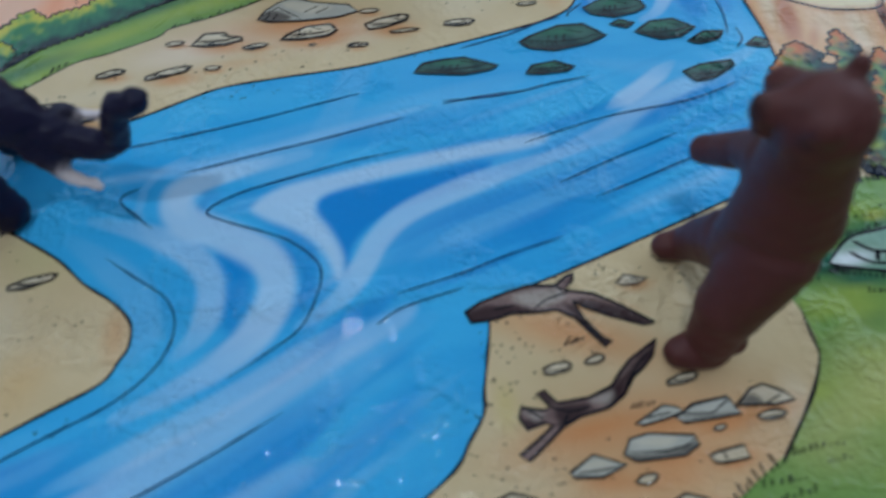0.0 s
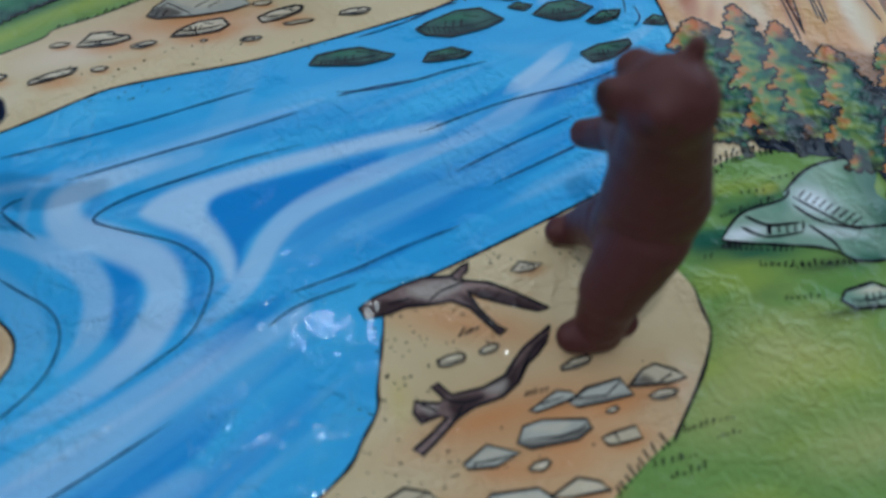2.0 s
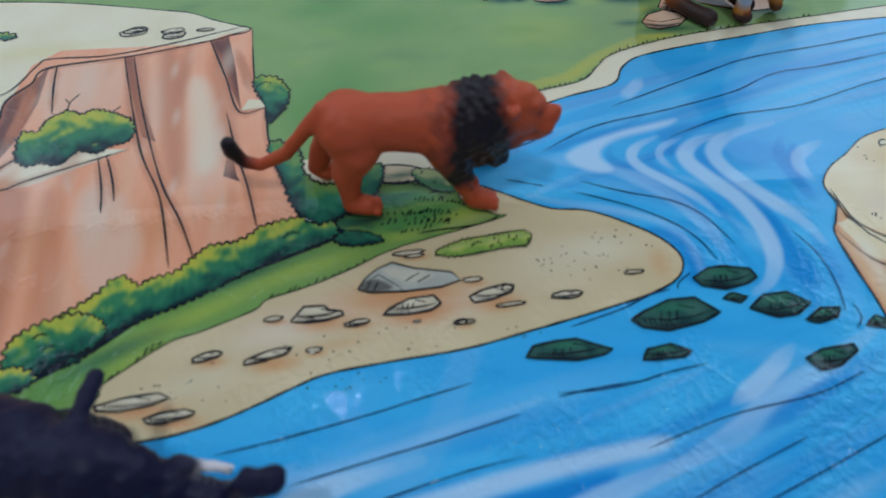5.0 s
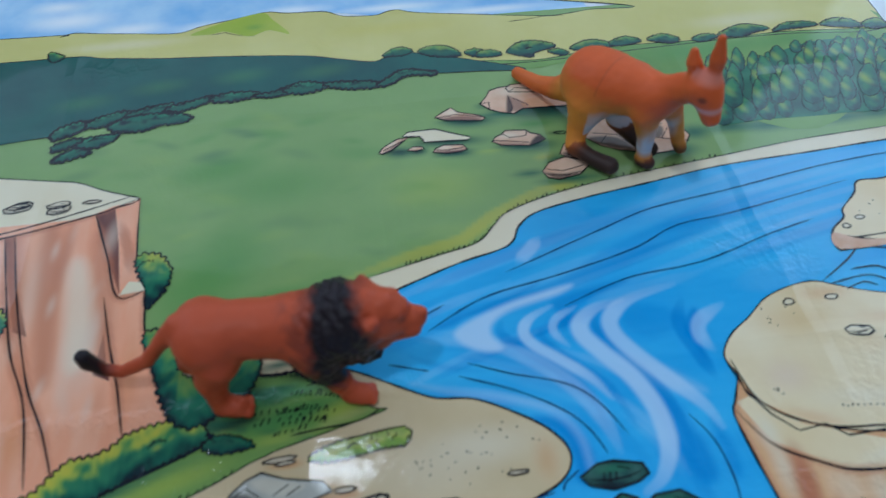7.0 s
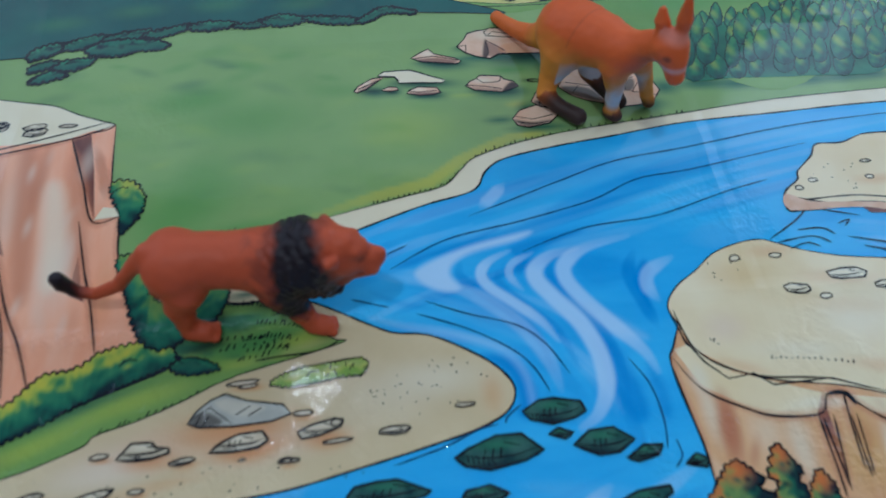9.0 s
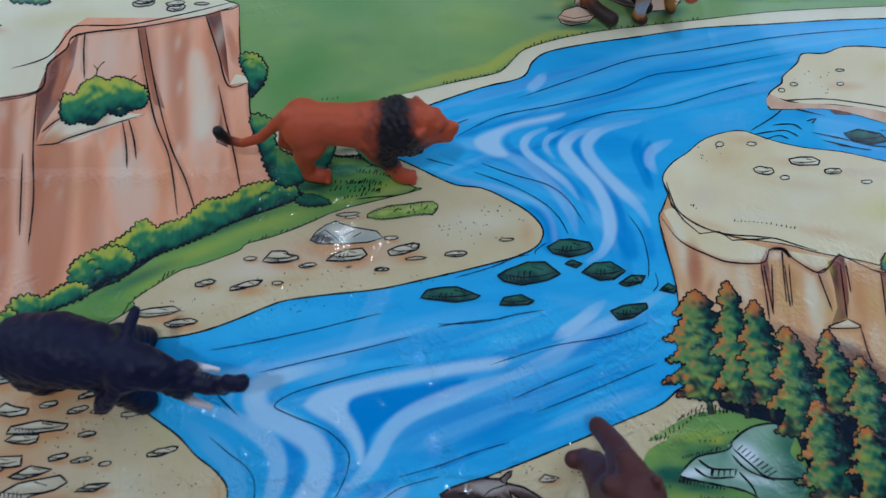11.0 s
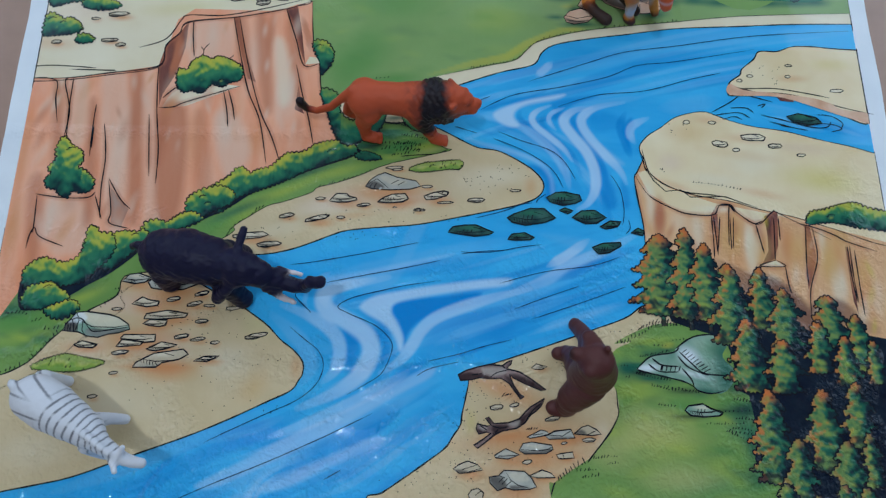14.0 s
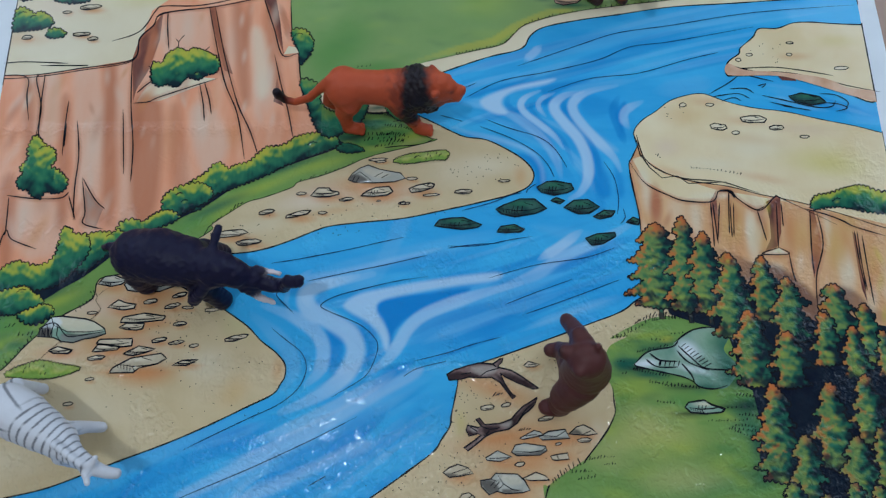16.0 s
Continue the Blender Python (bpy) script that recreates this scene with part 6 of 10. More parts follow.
bush([(-34.6, 64), (-23.9, 69.2), (-8.4, 71.2), (4, 72.5), (8.4, 69.9), (5.3, 64.8), (-2.2, 64.7), (-23.8, 61.9)], "printed_grass_clump", 0.25, 1.9, 151, "lime", 0.7)
bush([(-41.6, 110.1), (-33.4, 111.2), (-25.7, 107), (-19.8, 100.4), (-25.1, 97.2), (-34.2, 100.1)], "printed_grass_clump", 0.0, 2.0, 152, "deep_green", 0.7)
tufts("printed_verge_grass", [(-57.8, 102.8), (-42, 102.3), (-31.6, 98.6)], 3.2, 90, "ink", 1.5, 0.3)
tufts("printed_verge_grass", [(-42.5, 93.5), (-27, 91.1), (-14.3, 87.1)], 3.2, 90, "ink", 1.5, 0.3)
tufts("printed_verge_grass", [(-48.1, 84.8), (-35.1, 85.8), (-22.4, 83.1)], 3.2, 91, "ink", 1.5, 0.3)
tufts("printed_verge_grass", [(-43.2, 79.8), (-33, 80.1), (-25.4, 78.6)], 3.2, 91, "ink", 1.5, 0.3)
m = Motif("printed_stone", grain=0.9)
m.fill([(-68.8, 48.8), (-65.8, 53.7), (-60.1, 58.3), (-53.8, 60.8), (-44.5, 57.1), (-28.9, 54), (-25.2, 49.6), (-33.8, 47), (-49.6, 46.2), (-64.2, 46.9)], "grey", 6.35)
m.wash(-42.6, 45.5, 34.9, 13.1, 0, "orange", 4, 0.7)
m.patch([(-68.8, 47.8), (-65.8, 52.7), (-59.9, 52.9), (-54.2, 48.1), (-63.3, 46.4)], 2.0, "grey_dark", 9, 0.85)
m.patch([(-58.3, 57.8), (-50, 58), (-36.2, 53.3), (-45.2, 50.2), (-53.5, 53)], 2.5, "cream", 9, 0.4)
m.line([(-68, 50.2), (-60, 55.3), (-53.4, 50.1), (-49.7, 46.7)], 0.72, 6.5)
m.line([(-65.6, 47.9), (-63.5, 51.8)], 0.72, 6.5)
m.line([(-62.4, 47.4), (-60.3, 51.4)], 0.72, 6.5)
m.line([(-48.9, 51.1), (-42.6, 54.7)], 0.72, 6.5)
m.line([(-43.4, 50.3), (-38, 53.3)], 0.72, 6.5)
m.line([(-68.8, 48.8), (-65.8, 53.7), (-60.1, 58.3), (-53.8, 60.8), (-44.5, 57.1), (-28.9, 54), (-25.2, 49.6), (-33.8, 47), (-49.6, 46.2), (-64.2, 46.9)], 0.9, 6.5, closed=True)
m.done()
stone([(-96.8, 36.1), (-91.3, 42.5), (-82.9, 42.3), (-81.1, 40), (-76, 39.2), (-75.1, 37.4), (-82.5, 35.5), (-90.9, 35.3)], "pale", True, 0, 0.9)
stone([(-59, 36), (-54.1, 39.7), (-47.5, 42.5), (-37.4, 43.2), (-34.7, 39.1), (-38.9, 36.4), (-48.9, 35.3)], "pale", True, 3, 0.9)
pebble(-129.2, 23.6, 12.2, 3.5, 12, "pale", True)
pebble(-105.7, 21.8, 19.8, 3.9, 14, "pale", True)
pebble(-87.2, 22.6, 7.5, 2.4, 2, "pale", True)
pebble(-103.7, 38.1, 7.7, 2.5, 4, "pale", True)
pebble(-69.5, 33.2, 11.6, 2.9, 8, "pale", True)
pebble(-156.1, 7.0, 27.9, 5.5, 5, "pale", True)
pebble(-141.3, 0.1, 20.7, 4.5, 6, "pale", True)
pebble(-46.3, 65.3, 13.9, 2.6, 4, "pale", True)
pebble(-45.3, 31.7, 3.0, 1.1, 4, "pale", True)
pebble(-27.4, 29.9, 6.0, 2.5, 10, "pale", True)
pebble(-43.9, 63.5, 9.2, 2.0, 6, "pale", True)
pebble(-20.4, 49.4, 9.2, 2.7, 1, "pale", True)
pebble(-12.7, 42.1, 21.9, 5.9, 14, "pale", True)
pebble(-25.4, 29.7, 7.6, 1.9, 2, "pale", True)
pebble(49.7, 47.1, 9.9, 1.9, 1, "pale", False)
pebble(18.6, 38.6, 15.3, 3.9, 1, "pale", False)
pebble(-5.8, 44.2, 5.3, 2.9, 12, "pale", False)
pebble(-6.0, 36.2, 13.8, 1.9, 4, "pale", False)
speckle("printed_sand_grain", 36.2, 57.1, 22, 13, 60, 1)
speckle("printed_sand_grain", -114.2, 8.4, 45, 6, 40, 2)
speckle("printed_sand_grain", -65.2, 23.4, 60, 6, 40, 3)
tufts("printed_verge_grass", [(-92.6, 85), (-74.3, 88.5), (-60.5, 91.8)], 3.5, 80, "ink", 1.8, 0.4)
tufts("printed_verge_grass", [(-73.6, 73.9), (-62.2, 76.6)], 3, 81, "ink", 1.8, 0.4)
tufts("printed_verge_grass", [(-57.3, 80.7), (-27.8, 84.4)], 3, 82, "ink", 1.8, 0.4)
tufts("printed_verge_grass", [(-50.6, 75.3), (-32.2, 77.7)], 3, 83, "ink", 1.8, 0.4)
tufts("printed_verge_grass", [(-333.2, -57), (-323.2, -56.1), (-314.2, -57.5)], 3, 84, "ink", 1.8, 0.4)
tufts("printed_verge_grass", [(-313.2, -62.7), (-304.8, -61.1)], 3, 85, "ink", 1.8, 0.4)
tufts("printed_verge_grass", [(-302.1, -68.4), (-290.7, -67.5)], 3, 86, "ink", 1.8, 0.4)

# ---- printed near left bank ----
m = land("printed_bank", [(-249.6, -29.9), (-242.8, -25.2), (-213.5, -21.6), (-197.9, -27.5), (-168.8, -43.9), (-160.9, -46.7), (-150.7, -53.4), (-137.4, -62.9), (-127.1, -73.3), (-116.1, -81.7), (-109.4, -90.1), (-109.2, -98.5), (-111.7, -103), (-117.1, -110.6), (-134.6, -119.1), (-161.1, -131.7), (-187.4, -142.8), (-213.5, -152.3), (-234.2, -159.9), (-264.8, -171.2), (-290.5, -177.1), (-316.1, -182.5), (-344, -192), (-344, -92), (-331.7, -102.1), (-311.9, -94), (-301, -83), (-293.9, -74.2), (-273.7, -55.3), (-252.2, -42.2)], "sand", 3.6, "sandy printed bank with many stones", 1.0, True)
m.wash(-211.3, -50.5, 46, 26, 0, "orange", 5, 0.4)
m.wash(-232.4, -78.8, 40, 20, 0, "orange", 5, 0.4)
m.wash(-225.4, -44.8, 40, 10, 0, "orange", 5, 0.5)
m.wash(-228.9, -73.1, 50, 10, 0, "orange", 5, 0.6)
m.wash(-271.1, -81.1, 30, 8, 0, "orange", 5, 0.5)
m.wash(-211.7, -94.6, 34, 6, 0, "orange", 5, 0.6)
m.wash(-290.9, -91.5, 20, 8, 0, "orange", 5, 0.4)
m.wash(-165.4, -88.9, 26, 20, 0, "cream", 5, 0.5)
m.wash(-245.4, -120.6, 50, 24, 0, "cream", 5, 0.35)
m.wash(-114.1, -93.8, 7, 16, 0, "orange", 5, 0.4)
m.wash(-294.7, -153.4, 50, 18, 0, "cream", 5, 0.3)
m.wash(-253.1, -36.1, 12, 6, 0, "orange", 5, 0.5)
m.wash(-247.7, -47.5, 40, 14, 0, "pinkish", 4, 0.6)
m.wash(-211.0, -80.4, 44, 20, 0, "pinkish", 4, 0.35)
m.wash(-221.5, -94.5, 40, 4, 0, "orange", 4, 0.6)
m.wash(-144.0, -108.2, 14, 22, -40, "ochre", 4, 0.4)
m.wash(-267.6, -80.5, 20, 14, 0, "pinkish", 4, 0.5)
m.wash(-143.7, -59.9, 20, 20, 0, "hay", 4, 0.3)
m.done()
tufts("printed_bank_grass", [(-331.7, -102.1), (-321.2, -97.7), (-309.2, -93.2)], 3, 12, "ink", 2.4, 0.1)
tufts("printed_bank_grass", [(-309.3, -92.5), (-301, -83), (-293.9, -74.2), (-289.1, -68.2)], 3, 13, "ink", 2.6, -0.5)
tufts("printed_bank_grass", [(-254.5, -36.9), (-248.3, -39.1), (-254.7, -45.2), (-262.6, -51.4)], 3, 14, "ink", 2.4, -0.3)
bush([(-306.5, -96), (-299.6, -90.9), (-286, -86.4), (-280.4, -85.9), (-268.5, -88.3), (-253.8, -91), (-261.7, -95.4), (-275.5, -98.4), (-292.7, -98)], "printed_grass_clump", 0.25, 2.0, 153, "lime", 0.7)
m = Motif("printed_stone", grain=0.9)
m.fill([(-287.6, -68.7), (-285.9, -63.9), (-279.1, -54.9), (-271.9, -54.2), (-254.5, -56.3), (-247.8, -58.4), (-239.9, -63.4), (-238.6, -67.1), (-246.3, -69.9), (-254.2, -71), (-261.2, -73.4), (-269.4, -72.5), (-275.8, -69.6)], "mint", 6.35)
m.patch([(-287.6, -69.1), (-285.1, -63.9), (-279.6, -57.4), (-278, -62.3), (-279.4, -69.6)], 2.0, "grey_dark", 9, 0.85)
m.patch([(-270.1, -67.2), (-249.9, -67.4), (-239.5, -66.7), (-247.5, -70.2), (-261.2, -73)], 2.0, "grey_dark", 9, 0.85)
m.patch([(-277.4, -55.8), (-259.3, -56.7), (-248.8, -59.7), (-258.6, -62.4), (-273.1, -59.9)], 2.5, "cream", 9, 0.4)
m.line([(-279.1, -54.9), (-276.7, -60.7), (-278.6, -69.6)], 0.80, 6.5)
m.line([(-284.2, -64.3), (-282, -68.8)], 0.80, 6.5)
m.line([(-281.6, -59.8), (-279.5, -69.2)], 0.80, 6.5)
m.line([(-276.7, -60.7), (-266.3, -65.6), (-250.1, -65.8), (-239.8, -64.2)], 0.80, 6.5)
m.line([(-287.6, -68.7), (-285.9, -63.9), (-279.1, -54.9), (-271.9, -54.2), (-254.5, -56.3), (-247.8, -58.4), (-239.9, -63.4), (-238.6, -67.1), (-246.3, -69.9), (-254.2, -71), (-261.2, -73.4), (-269.4, -72.5), (-275.8, -69.6)], 1.0, 6.5, closed=True)
m.patch([(-276.3, -54.3), (-246.7, -55.0), (-239.1, -63.3), (-257.4, -66.6), (-267.9, -64.2), (-274.0, -59.2)], 3.0, "cream", 9, 0.75)
m.patch([(-286.0, -60.9), (-277.1, -54.3), (-270.8, -58.4), (-274.3, -62.5), (-282.3, -63.4)], 2.0, "cloud", 9, 0.6)
m.patch([(-287.2, -63.4), (-278.4, -62.5), (-277.4, -69.1), (-285.7, -68.3)], 2.0, "grey_dark", 9, 0.8)
m.patch([(-270.3, -67.4), (-261.1, -69.1), (-257.2, -68.3), (-238.8, -65.8), (-256.7, -71.5), (-261.3, -74.0), (-269.4, -73.6)], 2.0, "grey", 9, 0.8)
m.line(curve_through([(-287.3, -63.0), (-278.9, -59.2), (-273.8, -60.5), (-268.9, -66.2), (-264.4, -69.1), (-251.2, -67.4), (-238.8, -65.4)], False, 4), 0.9, 6.6)
m.line([(-273.8, -60.5), (-273.5, -68.3), (-269.4, -73.6)], 0.8, 6.6)
m.line([(-286.5, -62.9), (-286.0, -69.1)], 0.7, 6.6)
m.line([(-284.4, -62.9), (-283.9, -69.1)], 0.7, 6.6)
m.line([(-282.4, -62.9), (-281.9, -69.1)], 0.7, 6.6)
m.line([(-280.0, -62.9), (-279.4, -69.1)], 0.7, 6.6)
m.line([(-277.5, -62.9), (-277.0, -69.1)], 0.7, 6.6)
m.done()
stone([(-248.7, -30.7), (-244.3, -25.2), (-237, -24.3), (-227.6, -27.7), (-231.6, -31.1), (-238.8, -32.5)], "grey", True, 0, 0.9)
stone([(-229.4, -31.1), (-224.8, -26.4), (-197.9, -27.5), (-191.4, -32), (-202.8, -36.5), (-219, -36.7), (-226.6, -35.6)], "grey", True, 0, 0.9)
stone([(-239.6, -48), (-232.3, -42.6), (-226.8, -44.8), (-219.3, -45.9), (-220.4, -48.9), (-228.3, -50.1)], "pale", True, 0, 0.9)
stone([(-229.3, -59.1), (-227.6, -55.3), (-212.6, -52.5), (-196.9, -54.8), (-198.8, -57.6), (-216.2, -59.3)], "pale", True, 0, 0.9)
stone([(-229.6, -62.8), (-224.9, -59.8), (-211.7, -59.9), (-212.7, -63.7), (-216.9, -64.8), (-224.3, -64.2)], "pale", True, 0, 0.9)
stone([(-246.8, -80), (-243.2, -74.8), (-235.8, -75.4), (-227, -76.3), (-229.6, -78.7), (-242.4, -79.9)], "pale", True, 0, 0.9)
stone([(-244.7, -74.1), (-242.2, -71.1), (-219.1, -70.8), (-219.1, -75.9), (-227, -76.8), (-235.9, -75)], "pale", True, 0, 0.9)
stone([(-224.9, -81.8), (-214, -76.1), (-202.2, -78.3), (-209.1, -80.9), (-217.5, -82.9)], "pale", True, 0, 0.9)
stone([(-233.1, -95), (-230.8, -91.3), (-218.7, -84.7), (-197.5, -81.4), (-193.4, -85), (-199.5, -88.7), (-212.1, -91.5), (-216, -94.7)], "pale", True, 0, 0.9)
stone([(-189.3, -90), (-182.4, -86.7), (-170.9, -86.1), (-179.2, -90.1)], "pale", True, 0, 0.9)
stone([(-277.9, -79), (-271.9, -76), (-260.7, -78.8), (-263.9, -81), (-274, -80.8)], "pale", True, 0, 0.9)
pebble(-209.2, -44.0, 11.8, 3.3, 13, "pale", True)
pebble(-188.3, -39.5, 12.0, 3.3, 17, "pale", True)
pebble(-192.7, -47.3, 11.9, 3.6, 14, "pale", True)
pebble(-181.4, -48.7, 8.9, 2.1, -1, "pale", True)
pebble(-186.2, -60.4, 10.5, 3.0, 7, "pale", True)
pebble(-199.9, -71.9, 11.3, 3.3, 12, "pale", True)
pebble(-187.6, -73.9, 12.0, 2.9, 8, "pale", True)
pebble(-174.9, -76.2, 7.2, 2.4, 10, "pale", True)
pebble(-243.6, -84.3, 13.5, 3.2, 7, "pale", True)
pebble(-246.2, -99.1, 6.7, 2.0, 7, "pale", True)
pebble(-250.2, -52.0, 7.6, 2.4, 1, "pale", True)
pebble(-258.9, -116.0, 7.7, 2.8, 9, "pale", True)
pebble(-164.3, -50.4, 11.5, 2.8, 4, "pale", False)
pebble(-145.1, -70.8, 17.8, 4.2, 13, "pale", False)
speckle("printed_sand_grain", -166.6, -77.5, 40, 26, 50, 4)
speckle("printed_sand_grain", -195.6, -119.9, 60, 16, 40, 5)
speckle("printed_sand_grain", -187.4, -54.7, 30, 30, 40, 6)

# ---- printed near right bank and meadow ----
m = land("printed_bank", [(174.7, -51.2), (149.8, -43.1), (133.6, -52.6), (123, -57.3), (110.7, -61.6), (81.2, -72.3), (46.3, -84.3), (23.3, -91.8), (13.4, -96.2), (9.1, -99), (12.5, -101.8), (10.6, -112.9), (7.8, -125.3), (6.5, -133.5), (1, -141.7), (-4.5, -149.7), (-19.1, -160.4), (-32.6, -169.7), (-48.5, -180.2), (-57.7, -185.4), (-20, -215), (-60, -270), (150, -270), (85.4, -183.8), (121.9, -166.6), (137.6, -137.2), (141, -109.7), (152, -75.5), (169.2, -60.7), (187.4, -54.5)], "sand", 2, "sandy printed bank with driftwood and stones", 1.1, True)
m.wash(70.0, -146.9, 67.5, 35.0, 0, "orange", 3, 0.55)
m.wash(40.1, -108.6, 49.5, 13.0, -20, "orange", 3, 0.7)
m.wash(39.1, -142.9, 49.5, 13.0, 10, "orange", 3, 0.6)
m.wash(46.0, -168.8, 54.0, 20.0, 0, "orange", 3, 0.35)
m.wash(48.7, -99.9, 22.5, 4.0, -10, "orange", 3, 0.7)
m.wash(40.1, -141.5, 22.5, 4.5, 8, "orange", 3, 0.7)
m.wash(86.6, -143.3, 18.0, 6.0, 10, "orange", 3, 0.6)
m.wash(56.8, -159.7, 27.0, 4.5, 0, "orange", 3, 0.5)
m.wash(108.7, -139.2, 9.0, 15.0, 0, "cream", 3, 0.5)
m.wash(14.0, -131.4, 6.3, 15.0, 0, "yellow", 3, 0.25)
m.wash(86.0, -154.4, 13.5, 4.5, 0, "orange", 3, 0.4)
m.done()
m = land("printed_meadow", [(133.7, -72.1), (120.3, -79.6), (116.1, -96), (120.8, -109.2), (121.4, -125.1), (109.9, -143.5), (100.5, -154.5), (85.5, -164.1), (73.6, -172.2), (70.2, -181.6), (90, -270), (344, -270), (344, -60), (272.1, -86), (240.4, -72.3), (198.8, -65.1), (174.1, -58.1), (150, -59.6), (121.8, -73)], "grass", 3, "green printed meadow beside the forest", 0, True)
m.wash(143.8, -99.6, 30.0, 5.6000000000000005, -4, "dark_green", 4, 0.85)
m.wash(212.8, -121.5, 25.5, 12.8, 0, "dark_green", 4, 0.8)
m.wash(214.8, -136.8, 19.5, 11.200000000000001, 0, "teal", 4, 0.7)
m.wash(136.6, -89.7, 22.5, 4.800000000000001, 0, "teal", 4, 0.8)
m.wash(134.2, -69.6, 19.5, 4.0, 10, "hay", 4, 0.6)
m.wash(155.2, -147.6, 45.0, 17.6, 0, "hay", 4, 0.35)
m.wash(179.6, -173.5, 45.0, 12.8, 0, "teal", 4, 0.4)
m.wash(147.3, -71.5, 30.0, 4.0, 8, "lime", 4, 0.6)
m.wash(135.7, -110.0, 30.0, 12.8, 0, "lime", 4, 0.5)
m.wash(149.4, -142.1, 45.0, 24.0, 0, "lime", 4, 0.6)
m.wash(203.0, -102.4, 45.0, 6.4, -4, "dark_green", 4, 0.7)
m.wash(153.5, -97.0, 30.0, 5.6000000000000005, 0, "dark_green", 4, 0.6)
m.wash(140.7, -90.3, 22.5, 4.800000000000001, 0, "dark_green", 4, 0.8)
m.wash(187.3, -123.4, 30.0, 5.6000000000000005, 0, "green", 4, 0.8)
m.wash(209.6, -129.9, 19.5, 9.600000000000001, 0, "dark_green", 4, 0.5)
m.wash(211.4, -167.4, 22.5, 16.0, 0, "green", 4, 0.6)
m.wash(160.2, -78.4, 30.0, 4.800000000000001, 5, "dark_green", 4, 0.7)
m.wash(168.1, -118.4, 22.5, 4.0, 0, "green", 4, 0.7)
m.wash(129.9, -91.6, 9.0, 11.200000000000001, 0, "dark_green", 4, 0.6)
m.wash(197.4, -121.8, 25.5, 3.2, 0, "night", 4, 0.6)
m.wash(145.8, -135.1, 45, 26, 0, "hay", 4, 0.75)
m.wash(117.2, -150.2, 34, 22, 0, "hay", 4, 0.6)
m.wash(162.6, -168.8, 50, 16, 0, "hay", 4, 0.6)
m.wash(183.8, -150.2, 20, 22, 0, "olive", 4, 0.5)
mottle(m, 156.8, -150.0, 70, 50, 40, 10, ('lime', 'green', 'lime'), 25, 0.4, 4, 0)
m.wash(140.3, -94.5, 20, 4, 0, "night", 4, 0.8)
m.wash(174.1, -107.9, 24, 4, 0, "night", 4, 0.7)
m.wash(206.7, -99.1, 12, 14, 0, "night", 4, 0.8)
m.wash(172.2, -126.4, 20, 3, 0, "night", 4, 0.7)
m.wash(154.8, -82.5, 22, 4, 0, "dark_green", 4, 0.9)
m.wash(130.5, -91.9, 14, 6, 0, "dark_green", 4, 0.9)
m.wash(215.7, -120.4, 16, 8, 0, "night", 4, 0.7)
m.wash(217.4, -145.8, 10, 20, 0, "dark_green", 4, 0.8)
m.wash(217.8, -167.4, 18, 14, 0, "dark_green", 4, 0.7)
mottle(m, 210.0, -126.7, 30, 40, 24, 8, ('dark_green', 'green'), 26, 0.6, 4, 0)
mottle(m, 161.2, -103.7, 60, 18, 24, 6, ('dark_green', 'green'), 27, 0.5, 4, 0)
mottle(m, 155.6, -73.3, 60, 8, 14, 5, ('lime', 'dark_green', 'yellow'), 28, 0.5, 4, 0)
m.done()
ink_line("printed_bank_edge", [(121, -107), (121.2, -117.9), (121.4, -125.1), (116.3, -135), (109.9, -143.5), (100.5, -154.5), (97.3, -158.7)], 1.1, "ink", 4.5)
ink_line("printed_bank_edge", [(70.2, -181.6), (72.3, -174.9), (73.6, -172.2)], 1.1, "ink", 4.5)
tufts("printed_bank_grass", [(97.3, -158.7), (88.4, -162.7), (82.4, -166.8), (75, -172.2)], 4, 15, "ink", 2.0, -0.2)
tufts("printed_bank_grass", [(121.8, -73.9), (132.2, -70.6), (142.7, -66.4), (151.7, -59.6)], 3.5, 16, "ink", 2.4, 0.1)
tufts("printed_bank_grass", [(151.6, -61.3), (167.1, -59.7), (187.5, -59.9)], 4.5, 17, "ink", 1.6, 0.1)
tufts("printed_grass_tick", [(151.2, -104.4), (157.6, -106.9), (165.8, -107.8)], 1.6, 30, "ink", 1.8, 0.3)
tufts("printed_grass_tick", [(169.1, -107.8), (177.4, -107.9), (184, -108.8)], 1.6, 31, "ink", 1.8, 0.3)
tufts("printed_grass_tick", [(184.8, -131.3), (196.3, -131.4), (216, -130.8)], 1.6, 32, "ink", 1.8, 0.3)
tufts("printed_grass_tick", [(202.5, -134.6), (210.6, -134.7), (218.6, -136.3)], 1.6, 33, "ink", 1.8, 0.3)
tufts("printed_grass_tick", [(202.1, -137.8), (208.3, -140.2), (214.6, -142.6)], 1.6, 34, "ink", 1.8, 0.3)
tufts("printed_grass_tick", [(135.3, -95.3), (143.6, -95.3), (150.2, -97)], 1.6, 35, "ink", 1.8, 0.3)
tufts("printed_grass_tick", [(126.7, -98.5), (131.7, -98.5)], 1.6, 36, "ink", 1.8, 0.3)
tufts("printed_grass_tick", [(150.4, -74.9), (160.5, -75)], 1.6, 37, "ink", 1.8, 0.3)
tufts("printed_grass_tick", [(110.6, -154.6), (116.4, -154.7), (120.7, -154.7)], 1.6, 38, "ink", 1.8, 0.3)
tufts("printed_grass_tick", [(110.2, -160.1), (113.1, -159.5), (120.4, -159.1)], 1.6, 39, "ink", 1.8, 0.3)
tufts("printed_grass_tick", [(164.3, -70.8), (174.6, -70)], 1.6, 40, "ink", 1.8, 0.3)
tufts("printed_grass_tick", [(171.1, -121.6), (180.8, -122.5), (189.1, -122.6)], 1.6, 41, "ink", 1.8, 0.3)
